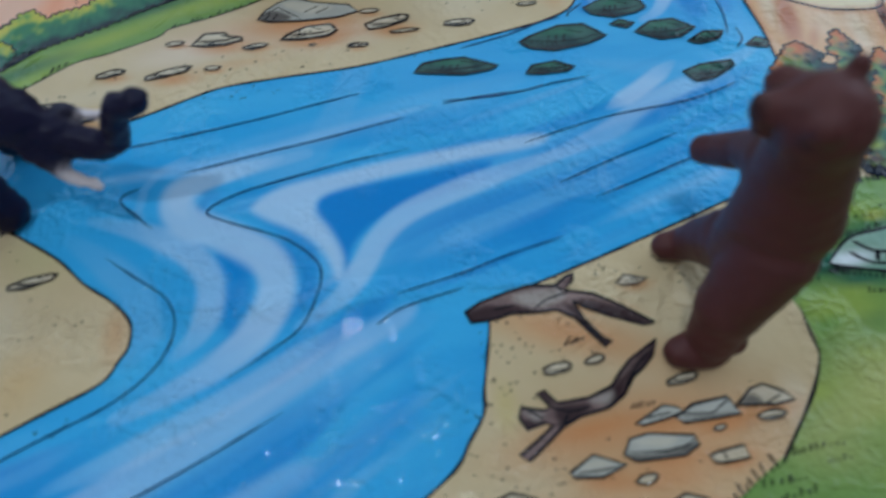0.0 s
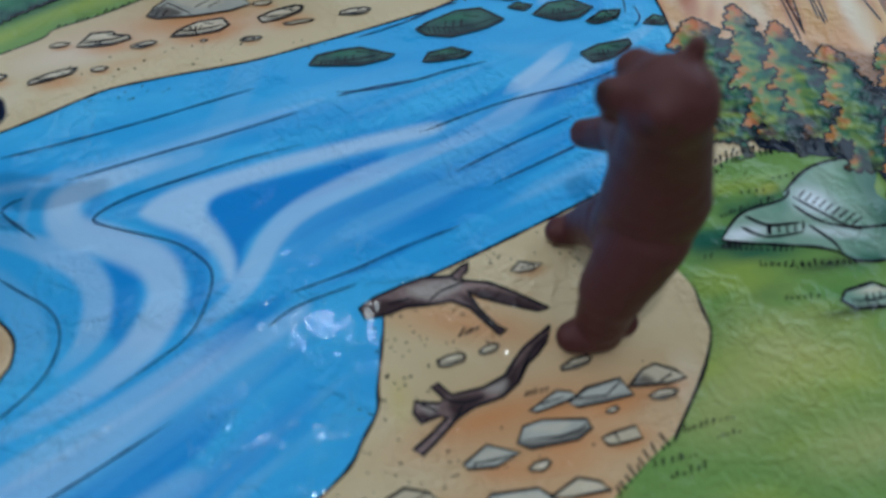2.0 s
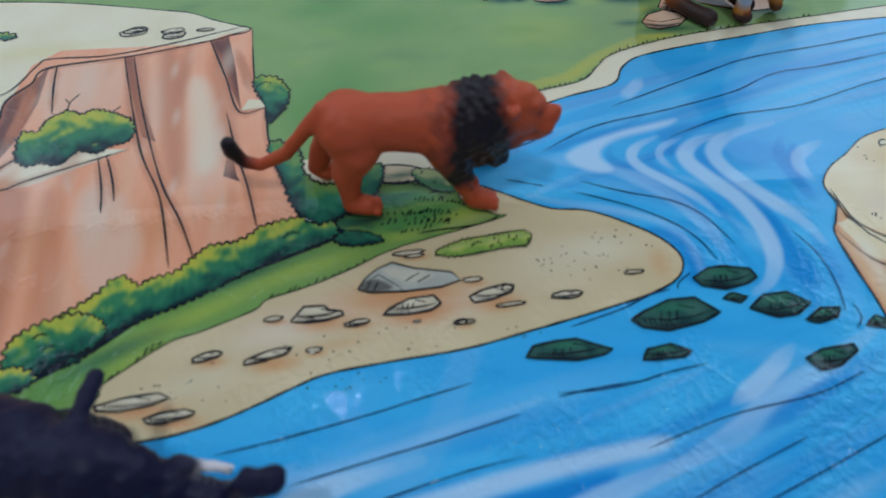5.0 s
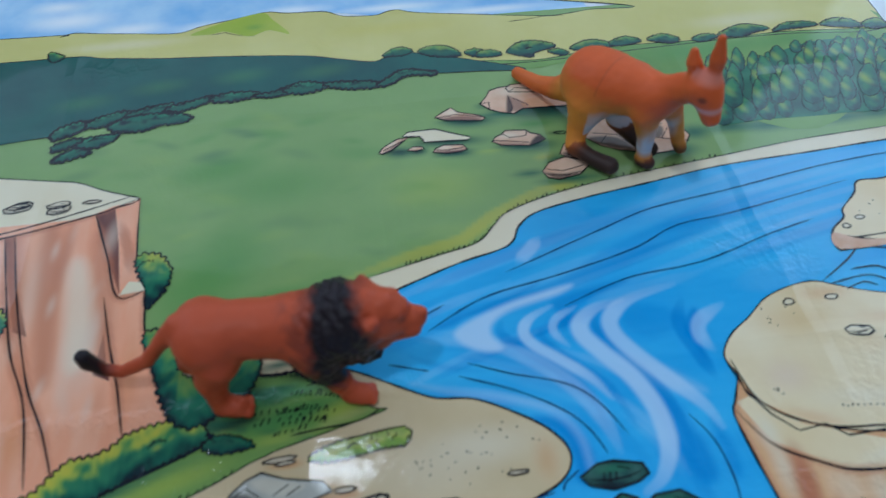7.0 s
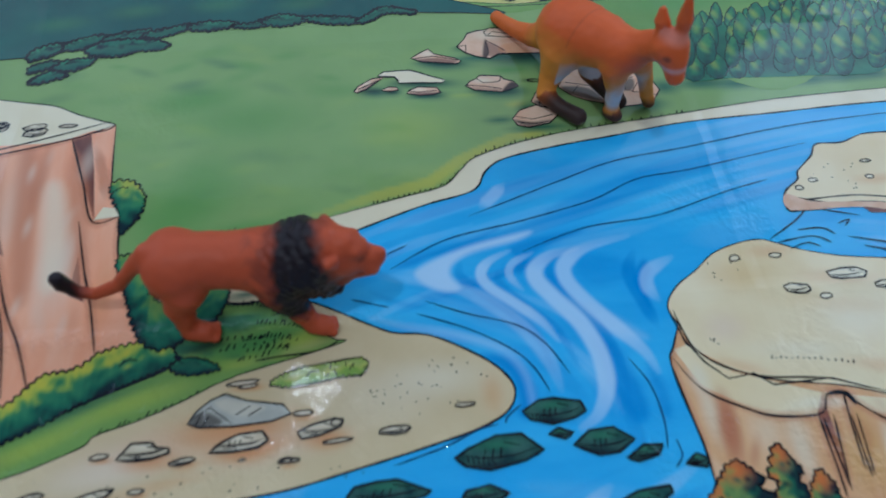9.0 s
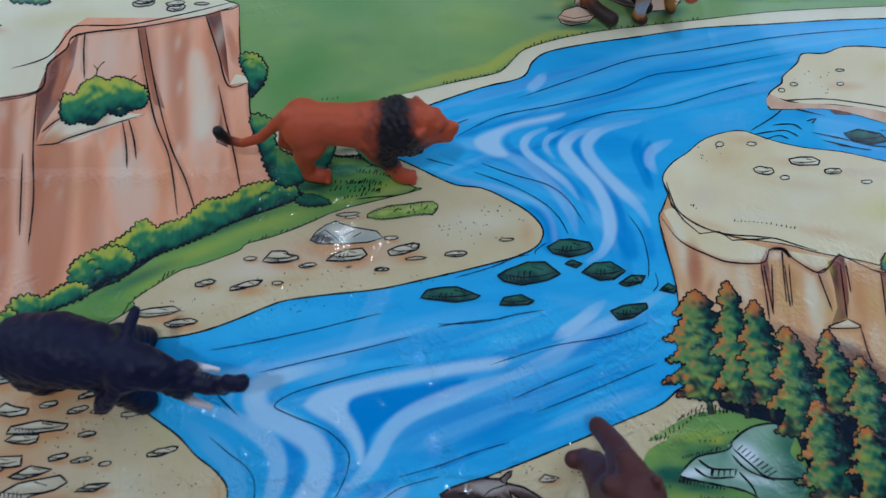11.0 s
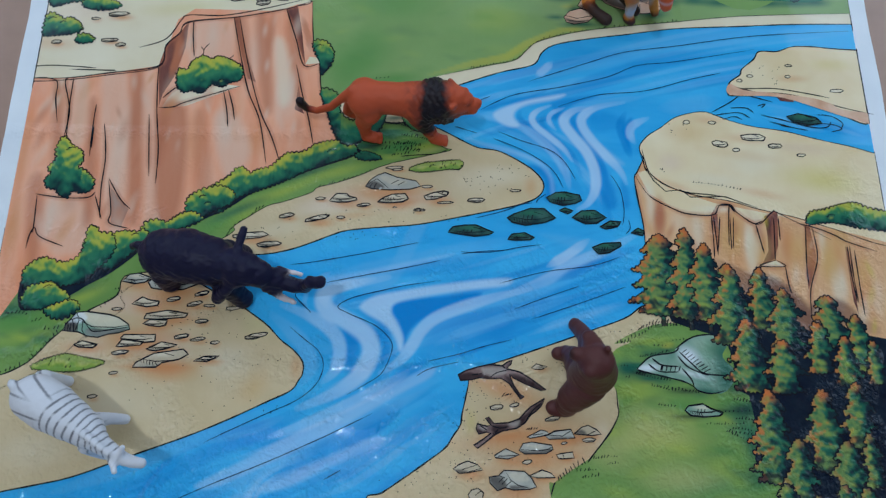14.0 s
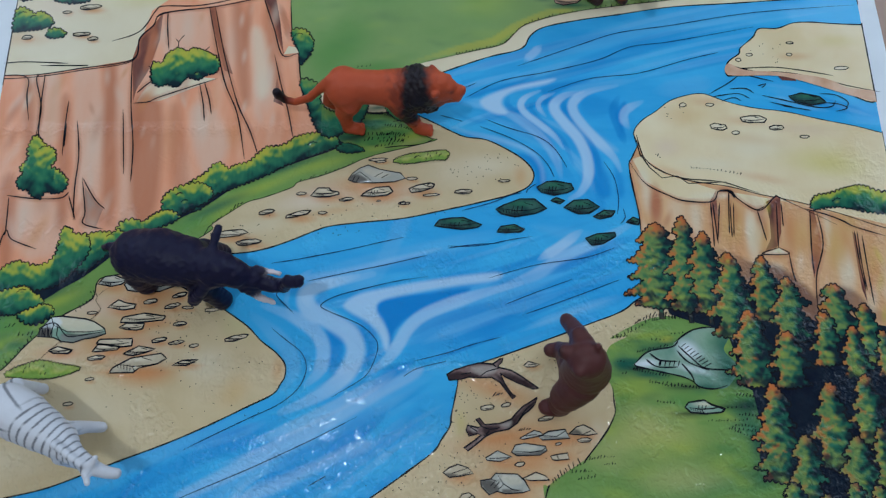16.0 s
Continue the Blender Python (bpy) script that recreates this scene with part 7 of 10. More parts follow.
tufts("printed_grass_tick", [(199, -122.6), (210.5, -122.3), (220.5, -122)], 1.6, 42, "ink", 1.8, 0.3)
tufts("printed_grass_tick", [(124.1, -89.8), (131.5, -90.1)], 1.6, 43, "ink", 1.8, 0.3)
tufts("printed_grass_tick", [(97, -164.2), (104.2, -163.5)], 1.6, 44, "ink", 1.8, 0.3)
m = Motif("printed_driftwood", "grey brown driftwood branch printed on sand", grain=0.8)
m.fill([(4.9, -97.8), (10.5, -94.6), (20.6, -91.6), (27.8, -90), (37.4, -90.9), (42.3, -87.4), (44.7, -86.6), (43.8, -89.8), (40.5, -92.9), (50.4, -95.4), (58.2, -100.1), (69, -108), (65, -108.4), (54.1, -104), (45.5, -99.6), (42.8, -98.1), (45.3, -104.7), (49.9, -111.4), (53, -113.3), (50.5, -114.9), (46.8, -109.8), (42.2, -103.5), (36.3, -100), (28.4, -100.3), (20.4, -99.8), (14.4, -101.4), (6.5, -101.7)], "wood", 5)
m.line([(4.9, -97.8), (10.5, -94.6), (20.6, -91.6), (27.8, -90), (37.4, -90.9), (42.3, -87.4), (44.7, -86.6), (43.8, -89.8), (40.5, -92.9), (50.4, -95.4), (58.2, -100.1), (69, -108), (65, -108.4), (54.1, -104), (45.5, -99.6), (42.8, -98.1), (45.3, -104.7), (49.9, -111.4), (53, -113.3), (50.5, -114.9), (46.8, -109.8), (42.2, -103.5), (36.3, -100), (28.4, -100.3), (20.4, -99.8), (14.4, -101.4), (6.5, -101.7)], 1.1, 5.4, closed=True)
m.line(curve_through([(37.4, -90.9), (39.7, -92.9)], False, 6), 0.8, 5.4, "ink")
m.line(curve_through([(42.1, -93.7), (33.2, -96), (28.4, -99.5)], False, 6), 0.8, 5.4, "ink")
m.line(curve_through([(45.5, -99.6), (42, -96.9)], False, 6), 0.8, 5.4, "ink")
m.line(curve_through([(14.5, -97.8), (22.5, -96.7)], False, 6), 0.8, 5.4, "ink")
m.patch([(4.5, -97.8), (13.3, -96.2), (23.7, -97.5), (29.2, -99.9), (16.4, -102.2), (6.1, -102.1)], 3.0, "plum_dark", 9, 0.9)
m.patch([(42.8, -96.9), (52.3, -98.5), (68.6, -108), (59.9, -108), (47.4, -101.6)], 3.0, "plum_dark", 9, 0.9)
m.patch([(39.6, -98.4), (44.3, -100.8), (53.3, -113.7), (49.7, -114.9), (43.3, -104.7)], 3.0, "plum_dark", 9, 0.9)
m.patch([(40.5, -92.1), (45.5, -85.8), (43.8, -91)], 3.0, "plum_dark", 9, 0.9)
m.patch([(22.5, -92.8), (37.3, -92.1), (40.4, -95.3), (32.4, -98.4), (24.5, -96.7)], 3.0, "drift", 9, 0.8)
m.done()
m = Motif("printed_driftwood", "grey brown driftwood branch printed on sand", grain=0.8)
m.fill([(17.8, -136), (18.7, -132.6), (25.7, -134.2), (28.4, -133.4), (24.6, -128.5), (27, -127.7), (30.8, -132.3), (41.4, -131.6), (49.3, -128.7), (53.4, -124.1), (57.4, -120.3), (67.9, -114.2), (65.3, -119.6), (61.2, -123.4), (57.2, -126.1), (53.1, -131.7), (47.1, -135.5), (37.3, -137.3), (31.4, -139.9), (25.4, -144.7), (18.8, -149.5), (16.1, -147.6), (23.5, -142.8), (28.3, -139.1), (25.6, -138.3), (19.7, -139.8)], "wood", 5)
m.line([(17.8, -136), (18.7, -132.6), (25.7, -134.2), (28.4, -133.4), (24.6, -128.5), (27, -127.7), (30.8, -132.3), (41.4, -131.6), (49.3, -128.7), (53.4, -124.1), (57.4, -120.3), (67.9, -114.2), (65.3, -119.6), (61.2, -123.4), (57.2, -126.1), (53.1, -131.7), (47.1, -135.5), (37.3, -137.3), (31.4, -139.9), (25.4, -144.7), (18.8, -149.5), (16.1, -147.6), (23.5, -142.8), (28.3, -139.1), (25.6, -138.3), (19.7, -139.8)], 1.1, 5.4, closed=True)
m.line(curve_through([(28.4, -133.4), (34.6, -135.4), (41.3, -134.3)], False, 6), 0.8, 5.4, "ink")
m.line(curve_through([(53.1, -131), (59.3, -122.6), (65.8, -117.3)], False, 6), 0.8, 5.4, "ink")
m.line(curve_through([(31.4, -139.1), (33.8, -136.1)], False, 6), 0.8, 5.4, "ink")
m.line(curve_through([(20.6, -133.8), (25.6, -136.8)], False, 6), 0.8, 5.4, "ink")
m.patch([(30, -133.1), (40.9, -133.9), (37.7, -137.7), (30.6, -139.9)], 3.0, "plum_dark", 9, 0.9)
m.patch([(48.4, -130.2), (59.4, -121.1), (67.5, -115), (64.1, -121.1), (56, -126.8), (51.8, -133.6), (46.3, -135.5)], 3.0, "plum_dark", 9, 0.9)
m.patch([(18.2, -136.8), (25.2, -137.2), (21.3, -139.8)], 3.0, "plum_dark", 9, 0.9)
m.patch([(24.6, -128.1), (27.7, -128.5), (30, -132.3), (27.7, -132.3)], 3.0, "plum_dark", 9, 0.9)
m.patch([(19.8, -133.7), (25.6, -135.3), (22.9, -137.2)], 3.0, "drift", 9, 0.8)
m.patch([(41.3, -132.4), (49.2, -130.2), (47.1, -134)], 3.0, "drift", 9, 0.8)
m.done()
m = Motif("printed_stone", grain=0.9)
m.fill([(26.9, -169), (33.8, -168), (37.3, -164.4), (51.9, -164.9), (56.7, -168.9), (60.3, -175.5), (55.3, -176.9), (43.8, -177.5), (38.1, -176), (32.7, -178.1), (27.5, -173)], "grey", 6.35)
m.wash(46.9, -178.8, 26.7, 12.3, 0, "orange", 4, 0.7)
m.patch([(26.8, -169.8), (34.5, -168.7), (39.7, -175.3), (32.8, -177.8)], 2.0, "grey_dark", 9, 0.85)
m.patch([(42, -174.6), (55.3, -175.4), (43.8, -177.5)], 2.0, "grey_dark", 9, 0.85)
m.patch([(40.3, -165.9), (51.5, -166), (55.5, -170.7), (45.9, -171.7)], 2.5, "cream", 9, 0.4)
m.line([(33.8, -168), (38.3, -169.5)], 0.72, 6.5)
m.line([(39.2, -165.9), (42.1, -171), (47.7, -174.6), (55.3, -176.1)], 0.72, 6.5)
m.line([(33.7, -172.4), (36.8, -169.5)], 0.72, 6.5)
m.line([(35.9, -173.8), (39.8, -169.9)], 0.72, 6.5)
m.line([(38.9, -174.6), (42.5, -171.7)], 0.72, 6.5)
m.line([(26.9, -169), (33.8, -168), (37.3, -164.4), (51.9, -164.9), (56.7, -168.9), (60.3, -175.5), (55.3, -176.9), (43.8, -177.5), (38.1, -176), (32.7, -178.1), (27.5, -173)], 0.9, 6.5, closed=True)
m.done()
m = Motif("printed_stone", grain=0.9)
m.fill([(54.8, -168.2), (64.6, -163.9), (71, -166.1), (73.9, -169), (61.3, -169.3)], "pale", 6.35)
m.wash(66.3, -169.6, 15.3, 4.9, 0, "orange", 4, 0.7)
m.patch([(59.5, -167.5), (65.3, -165.3), (69.8, -167.6)], 2.5, "cream", 9, 0.4)
m.line([(54.8, -168.2), (64.6, -163.9), (71, -166.1), (73.9, -169), (61.3, -169.3)], 0.9, 6.5, closed=True)
m.done()
m = Motif("printed_stone", grain=0.9)
m.fill([(30.6, -154.4), (38.9, -149.6), (48.8, -153.8), (40.6, -156.7), (31.8, -155.9)], "grey", 6.35)
m.wash(41.5, -157.1, 14.6, 6.4, 0, "orange", 4, 0.7)
m.patch([(34.1, -153.7), (39.6, -151.1), (44.6, -153.4)], 2.5, "cream", 9, 0.4)
m.line([(33.3, -154.8), (40.3, -154.5), (47.3, -154.2)], 0.72, 6.5)
m.line([(30.6, -154.4), (38.9, -149.6), (48.8, -153.8), (40.6, -156.7), (31.8, -155.9)], 0.9, 6.5, closed=True)
m.done()
m = Motif("printed_stone", grain=0.9)
m.fill([(48.5, -150.8), (51.4, -146), (57.7, -144.9), (71.9, -146.9), (72.9, -149.9), (67.8, -152.8), (52.3, -153.1)], "grey", 6.35)
m.wash(63.1, -153.5, 19.5, 7.4, 0, "orange", 4, 0.7)
m.patch([(48.9, -150.8), (62, -151.3), (72.2, -149.2), (67.8, -152.8), (52.3, -153.1)], 2.0, "grey_dark", 9, 0.85)
m.patch([(52.5, -146.8), (66.1, -146.9), (62.1, -149.5)], 2.5, "cream", 9, 0.4)
m.line([(50.1, -150.1), (62.1, -150.9), (69.1, -149.9), (72.7, -147.7)], 0.72, 6.5)
m.line([(48.5, -150.8), (51.4, -146), (57.7, -144.9), (71.9, -146.9), (72.9, -149.9), (67.8, -152.8), (52.3, -153.1)], 0.9, 6.5, closed=True)
m.done()
m = Motif("printed_stone", grain=0.9)
m.fill([(1.6, -163.7), (5.9, -160.5), (11.7, -158.3), (18.6, -160.6), (22.4, -164.3), (13.5, -166), (5.8, -166.7)], "pale", 6.35)
m.wash(14.1, -167.1, 16.6, 7.6, 0, "orange", 4, 0.7)
m.patch([(2.4, -164.1), (7.8, -164.1), (12.4, -165.6), (5.8, -166.7)], 2.0, "grey_dark", 9, 0.85)
m.line([(7.8, -164.1), (19.3, -160.6)], 0.72, 6.5)
m.line([(12.4, -165.6), (21.6, -163.2)], 0.72, 6.5)
m.line([(1.6, -163.7), (5.9, -160.5), (11.7, -158.3), (18.6, -160.6), (22.4, -164.3), (13.5, -166), (5.8, -166.7)], 0.9, 6.5, closed=True)
m.done()
m = Motif("printed_stone", grain=0.9)
m.fill([(54.3, -141.6), (64.6, -136.4), (68.9, -137.5), (70.7, -139.4), (64.4, -140.9), (56.6, -142.3)], "grey", 6.35)
m.wash(64.1, -142.6, 13.1, 5.3, 0, "orange", 4, 0.7)
m.line([(58.6, -140.1), (66.4, -139)], 0.72, 6.5)
m.line([(54.3, -141.6), (64.6, -136.4), (68.9, -137.5), (70.7, -139.4), (64.4, -140.9), (56.6, -142.3)], 0.9, 6.5, closed=True)
m.done()
m = Motif("printed_stone", grain=0.9)
m.fill([(67.5, -140.9), (74.3, -137.2), (86.1, -135.8), (88.9, -141.8), (79.9, -142.5), (70.2, -142.8)], "grey", 6.35)
m.wash(80.3, -143.2, 17.1, 6.3, 0, "orange", 4, 0.7)
m.patch([(68.3, -140.9), (80, -141), (87.7, -141.4), (79.9, -142.5)], 2.0, "grey_dark", 9, 0.85)
m.line([(68.8, -139.8), (80, -140.6), (86, -136.9)], 0.72, 6.5)
m.line([(67.5, -140.9), (74.3, -137.2), (86.1, -135.8), (88.9, -141.8), (79.9, -142.5), (70.2, -142.8)], 0.9, 6.5, closed=True)
m.done()
m = Motif("printed_stone", grain=0.9)
m.fill([(88.2, -139.2), (94, -134.3), (98.8, -132.9), (104.8, -135.9), (108.1, -139), (101.4, -140), (90.6, -139.2)], "pale", 6.35)
m.wash(100.1, -140.4, 15.9, 6.4, 0, "orange", 4, 0.7)
m.patch([(89, -138.8), (93.9, -135.8), (97.6, -139.3)], 2.0, "grey_dark", 9, 0.85)
m.line([(97.6, -139.6), (103.6, -137)], 0.72, 6.5)
m.line([(88.2, -139.2), (94, -134.3), (98.8, -132.9), (104.8, -135.9), (108.1, -139), (101.4, -140), (90.6, -139.2)], 0.9, 6.5, closed=True)
m.done()
m = Motif("printed_stone", grain=0.9)
m.fill([(75.1, -153.6), (78.6, -152.6), (86.8, -151.5), (87.7, -155.6), (79.2, -156.3), (76.5, -155.9)], "pale", 6.35)
m.wash(82.7, -156.5, 10.1, 4.3, 0, "orange", 4, 0.7)
m.line([(79.4, -152.6), (80.4, -155.2)], 0.72, 6.5)
m.line([(75.1, -153.6), (78.6, -152.6), (86.8, -151.5), (87.7, -155.6), (79.2, -156.3), (76.5, -155.9)], 0.9, 6.5, closed=True)
m.done()
m = Motif("printed_stone", grain=0.9)
m.fill([(58.9, -92.3), (62.6, -89.1), (66.2, -90.3), (70.5, -91.2), (66.5, -93.1), (61.3, -93.1)], "pale", 6.35)
m.wash(65.9, -93.3, 9.3, 3.6, 0, "orange", 4, 0.7)
m.line([(62.5, -91.5), (67.7, -91.5)], 0.72, 6.5)
m.line([(58.9, -92.3), (62.6, -89.1), (66.2, -90.3), (70.5, -91.2), (66.5, -93.1), (61.3, -93.1)], 0.9, 6.5, closed=True)
m.done()
m = Motif("printed_stone", grain=0.9)
m.fill([(12.1, -180.8), (14.5, -177.6), (19.1, -176.6), (22.8, -179.5), (22, -183.8), (13.2, -183.7)], "pale", 6.35)
m.wash(18.5, -184.2, 8.6, 6.5, 0, "orange", 4, 0.7)
m.line([(17.1, -181.2), (20.9, -178.4)], 0.72, 6.5)
m.line([(12.1, -180.8), (14.5, -177.6), (19.1, -176.6), (22.8, -179.5), (22, -183.8), (13.2, -183.7)], 0.9, 6.5, closed=True)
m.done()
pebble(99.1, -143.1, 10.6, 3.0, 4, "pale", False)
pebble(54.0, -158.6, 7.1, 3.3, 11, "pale", False)
pebble(80.8, -145.5, 4.4, 1.8, 11, "pale", False)
pebble(32.9, -120.9, 10.8, 3.8, 7, "pale", False)
pebble(45.9, -119.0, 6.9, 2.7, 13, "pale", False)
pebble(73.5, -128.5, 11.3, 3.4, 11, "pale", False)
tufts("printed_sand_tick", [(35.2, -113.6), (40, -112.5), (44.7, -111.3)], 3, 95, "ink", 1.8, 0.8)
tufts("printed_sand_tick", [(52.9, -136.7), (58.8, -136.3), (62.7, -135.6)], 2.6, 96, "ink", 1.6, 0.6)
speckle("printed_sand_grain", 17.1, -117.1, 8, 18, 30, 7)
speckle("printed_sand_grain", 68.6, -88.2, 16, 10, 22, 8)
speckle("printed_sand_grain", 2.0, -159.3, 14, 16, 30, 9)
speckle("printed_sand_grain", 35.4, -154.0, 30, 10, 24, 10)
speckle("printed_sand_grain", 132.9, -61.2, 20, 5, 12, 11)
speckle("printed_sand_grain", -6.7, -175.6, 20, 10, 16, 12)
m = Motif("printed_boulder", "large grey green boulder printed on the meadow")
m.fill(clip_x(curve_through([(167.1, -76.8), (176.3, -70.1), (185.1, -66.7), (197, -66.3), (206.5, -72), (201.9, -82.4), (210.6, -94.2), (202.4, -107.3), (192.2, -109.3), (180.8, -107.1), (176.3, -102.2), (153.5, -97), (138.8, -92.8), (138.1, -91.1), (148, -82.9), (165.3, -78.8)], True)), "mint", 5)
m.wash(145.6, -91.2, 16, 5, 5, "cloud", 6, 0.9)
m.wash(176.7, -81.9, 14, 10, -30, "cloud", 6, 0.9)
m.wash(197.7, -75.3, 24, 14, 0, "green", 6, 0.3)
m.wash(203.7, -95.8, 14, 22, 0, "dark_green", 6, 0.95)
m.wash(188.9, -108.8, 26, 6, -5, "dark_green", 6, 0.8)
m.wash(202.4, -78.7, 14, 18, 0, "dark_green", 6, 0.8)
m.wash(178.7, -95.6, 20, 4, -15, "cloud", 6, 0.6)
m.line(curve_through([(167.1, -76.8), (176.3, -70.1), (185.1, -66.7), (197, -66.3), (206.5, -72), (210, -78.8)], False, 6), 1.2, 5.4, "ink")
m.line(curve_through([(138.1, -91.1), (148, -82.9), (165.2, -79.6), (169.8, -75.5)], False, 6), 1.2, 5.4, "ink")
m.line(curve_through([(138.1, -91.1), (138.8, -93.1), (153.5, -96.7), (169.9, -100.5), (177, -103.8), (182.4, -107.9), (192.2, -109.3), (201.6, -107)], False, 6), 1.2, 5.4, "ink")
m.line(curve_through([(148.8, -84), (155.9, -89.1), (168.4, -89.9)], False, 6), 1.2, 5.4, "ink")
m.line(curve_through([(145.9, -88.4), (153.8, -93.7), (168, -93.9)], False, 6), 1.2, 5.4, "ink")
m.line(curve_through([(169.5, -78.8), (177.9, -87.3), (187.1, -94.8), (203.7, -96.1)], False, 6), 1.2, 5.4, "ink")
m.line(curve_through([(168.3, -82.2), (175.9, -90.6), (190.3, -96.5)], False, 6), 1.2, 5.4, "ink")
m.line(curve_through([(170.8, -91.4), (176.7, -98.9), (178.6, -104.6)], False, 6), 1.2, 5.4, "ink")
m.line(curve_through([(155.8, -89.6), (154.7, -92.9)], False, 6), 1.2, 5.4, "ink")
for i in range(5):
    m.line([(156.7 + i * 3.2, -89.6), (155.5 + i * 3.2, -93.1)], 0.9, 5.4)
for i in range(9):
    m.line([(171.9 + i * 1.87, -79.7 + i * -1.78), (175.2 + i * 2.09, -77.2 + i * -1.78)], 0.8, 5.4)
m.done()
stone([(170.2, -121.6), (173, -118.4), (183.9, -116.9), (189.3, -120.2), (198.1, -123.1), (195.3, -125.3), (183.7, -126.2), (174, -125.2)], "mint", False, 3, 1.1)
tufts("printed_meadow_grass", [(139.1, -83.7), (153.4, -81), (163.7, -78.7)], 2.2, 400, "ink", 1.5, 0.35)
tufts("printed_meadow_grass", [(135.4, -95.6), (147.9, -98.5), (163.6, -101)], 2.4, 401, "ink", 1.5, 0.35)
tufts("printed_meadow_grass", [(147.3, -104.8), (166.9, -107.2), (184.5, -109.7)], 2.4, 402, "ink", 1.5, 0.35)
tufts("printed_meadow_grass", [(205.8, -113.8), (221.4, -115.8)], 2.4, 403, "ink", 1.5, 0.35)
tufts("printed_meadow_grass", [(206.2, -127.2), (221.7, -128.5)], 2.6, 404, "ink", 1.5, 0.35)
tufts("printed_meadow_grass", [(199.2, -136.7), (218.5, -138.7)], 2.6, 405, "ink", 1.5, 0.35)
tufts("printed_meadow_grass", [(150.1, -118), (165.7, -119.6)], 2.2, 406, "ink", 1.5, 0.35)
tufts("printed_meadow_grass", [(88.4, -164.8), (98, -164.1)], 2.6, 407, "ink", 1.5, 0.35)
tufts("printed_meadow_grass", [(100.4, -156.4), (114, -154.7)], 2.4, 408, "ink", 1.5, 0.35)
tufts("printed_meadow_grass", [(125.8, -73.6), (134, -72)], 2.6, 409, "ink", 1.5, 0.35)
tufts("printed_meadow_grass", [(138.7, -63.5), (155.5, -57.5), (171.6, -60.1)], 4.0, 410, "ink", 1.5, 0.35)
tufts("printed_meadow_grass", [(173.6, -60.1), (188.1, -57.8)], 4.0, 411, "ink", 1.5, 0.35)
tufts("printed_meadow_grass", [(91.9, -169.2), (107.4, -167.5)], 2.4, 412, "ink", 1.5, 0.35)

# ---- printed eastern islands ----
m = land("printed_island", [(358.5, 179.2), (343.6, 179.9), (322.1, 180.9), (305.7, 182.4), (288.9, 182), (275, 177.1), (260, 176.8), (254.2, 169.1), (243.2, 159.6), (241, 154.1), (231.4, 146.5), (229.2, 135.6), (237.3, 134.7), (266.6, 135.4), (282.6, 133.2), (313.7, 123.2), (344.2, 111.5), (350, 150)], "warm_plateau", 4.4, "far beige printed island", 1.1, True)
m.fill(clip_x(curve_through([(231.2, 145.4), (244.3, 139.6), (270.1, 137.6), (298.9, 133.6), (314.4, 128.6), (323.4, 123.4), (348.7, 119.4), (350.4, 109.9), (322.5, 117.4), (282.3, 131.4), (263.2, 134.6), (230.8, 135.3)], True)), "pink", 6)
m.fill(clip_x([(266.9, 137.6), (281.4, 136.8), (283.7, 129.7), (272.5, 130.5)]), "crack", 4.34)
m.fill(clip_x([(321.9, 124.1), (325.2, 124.2), (325.6, 116.4), (321.9, 117.4)]), "crack", 4.34)
m.wash(285.0, 151.4, 20, 5, 0, "orange", 6, 0.4)
m.wash(319.8, 165.2, 30, 9, 0, "yellow", 6, 0.25)
m.line(curve_through([(231.9, 145.4), (238, 141.2), (267.4, 141.9), (293, 138.2), (313.6, 134)], False, 6), 0.9, 5.4, "ink")
m.line(curve_through([(231.2, 144.7), (250.7, 138.6), (276.6, 137.1), (301.9, 131.9), (323.7, 125.2), (348.7, 119.4)], False, 6), 0.9, 5.4, "ink")
m.done()
m = Motif("printed_inlet", "rippling printed inlet between two islands")
m.streak(curve_through([(216.2, 118.5), (236.4, 126.8), (266.1, 131.1), (291.2, 124.5), (322.1, 114.5), (348.9, 101.1)], False, 6), 26, "pale_blue", 2, 0.3)
m.streak(curve_through([(222.9, 121.2), (236.6, 128.6), (250, 132.5)], False, 6), 14, "deep_blue", 3, 0.9)
m.streak(curve_through([(258.3, 120.2), (289, 108.5), (316.7, 100.4), (344.3, 92.3)], False, 6), 14, "deep_blue", 3, 0.7)
m.line(curve_through([(213, 118.5), (230.1, 128.5), (240.6, 135.9), (250.1, 133.6), (265.8, 129.3)], False, 6), 0.8, 5.4, "ink")
m.line(curve_through([(222, 112.3), (231.9, 115.4), (238.1, 112.7)], False, 6), 0.8, 5.4, "ink")
m.line(curve_through([(229.5, 123.1), (242.5, 123.4), (248.5, 119.3)], False, 6), 0.8, 5.4, "ink")
m.line(curve_through([(216, 116.4), (235.6, 119), (244.7, 114.6)], False, 6), 0.8, 5.4, "ink")
m.line(curve_through([(252.4, 125.4), (259.1, 127.3), (255.5, 123.7)], False, 6), 0.8, 5.4, "ink")
m.line(curve_through([(254.7, 117.3), (270.3, 113.4), (295.2, 106.9), (308.1, 107.2), (312.1, 112.5)], False, 6), 0.8, 5.4, "ink")
m.line(curve_through([(303.8, 110.6), (314.8, 109.1), (320.1, 105.7), (310.7, 103)], False, 6), 0.8, 5.4, "ink")
m.line(curve_through([(269.7, 108.1), (291.6, 104)], False, 6), 0.8, 5.4, "ink")
m.line(curve_through([(300, 118.3), (312.8, 117.2), (321.5, 111), (319.1, 105.7)], False, 6), 0.8, 5.4, "ink")
m.line(curve_through([(260.4, 111.4), (279.1, 106.6)], False, 6), 0.8, 5.4, "ink")
m.done()
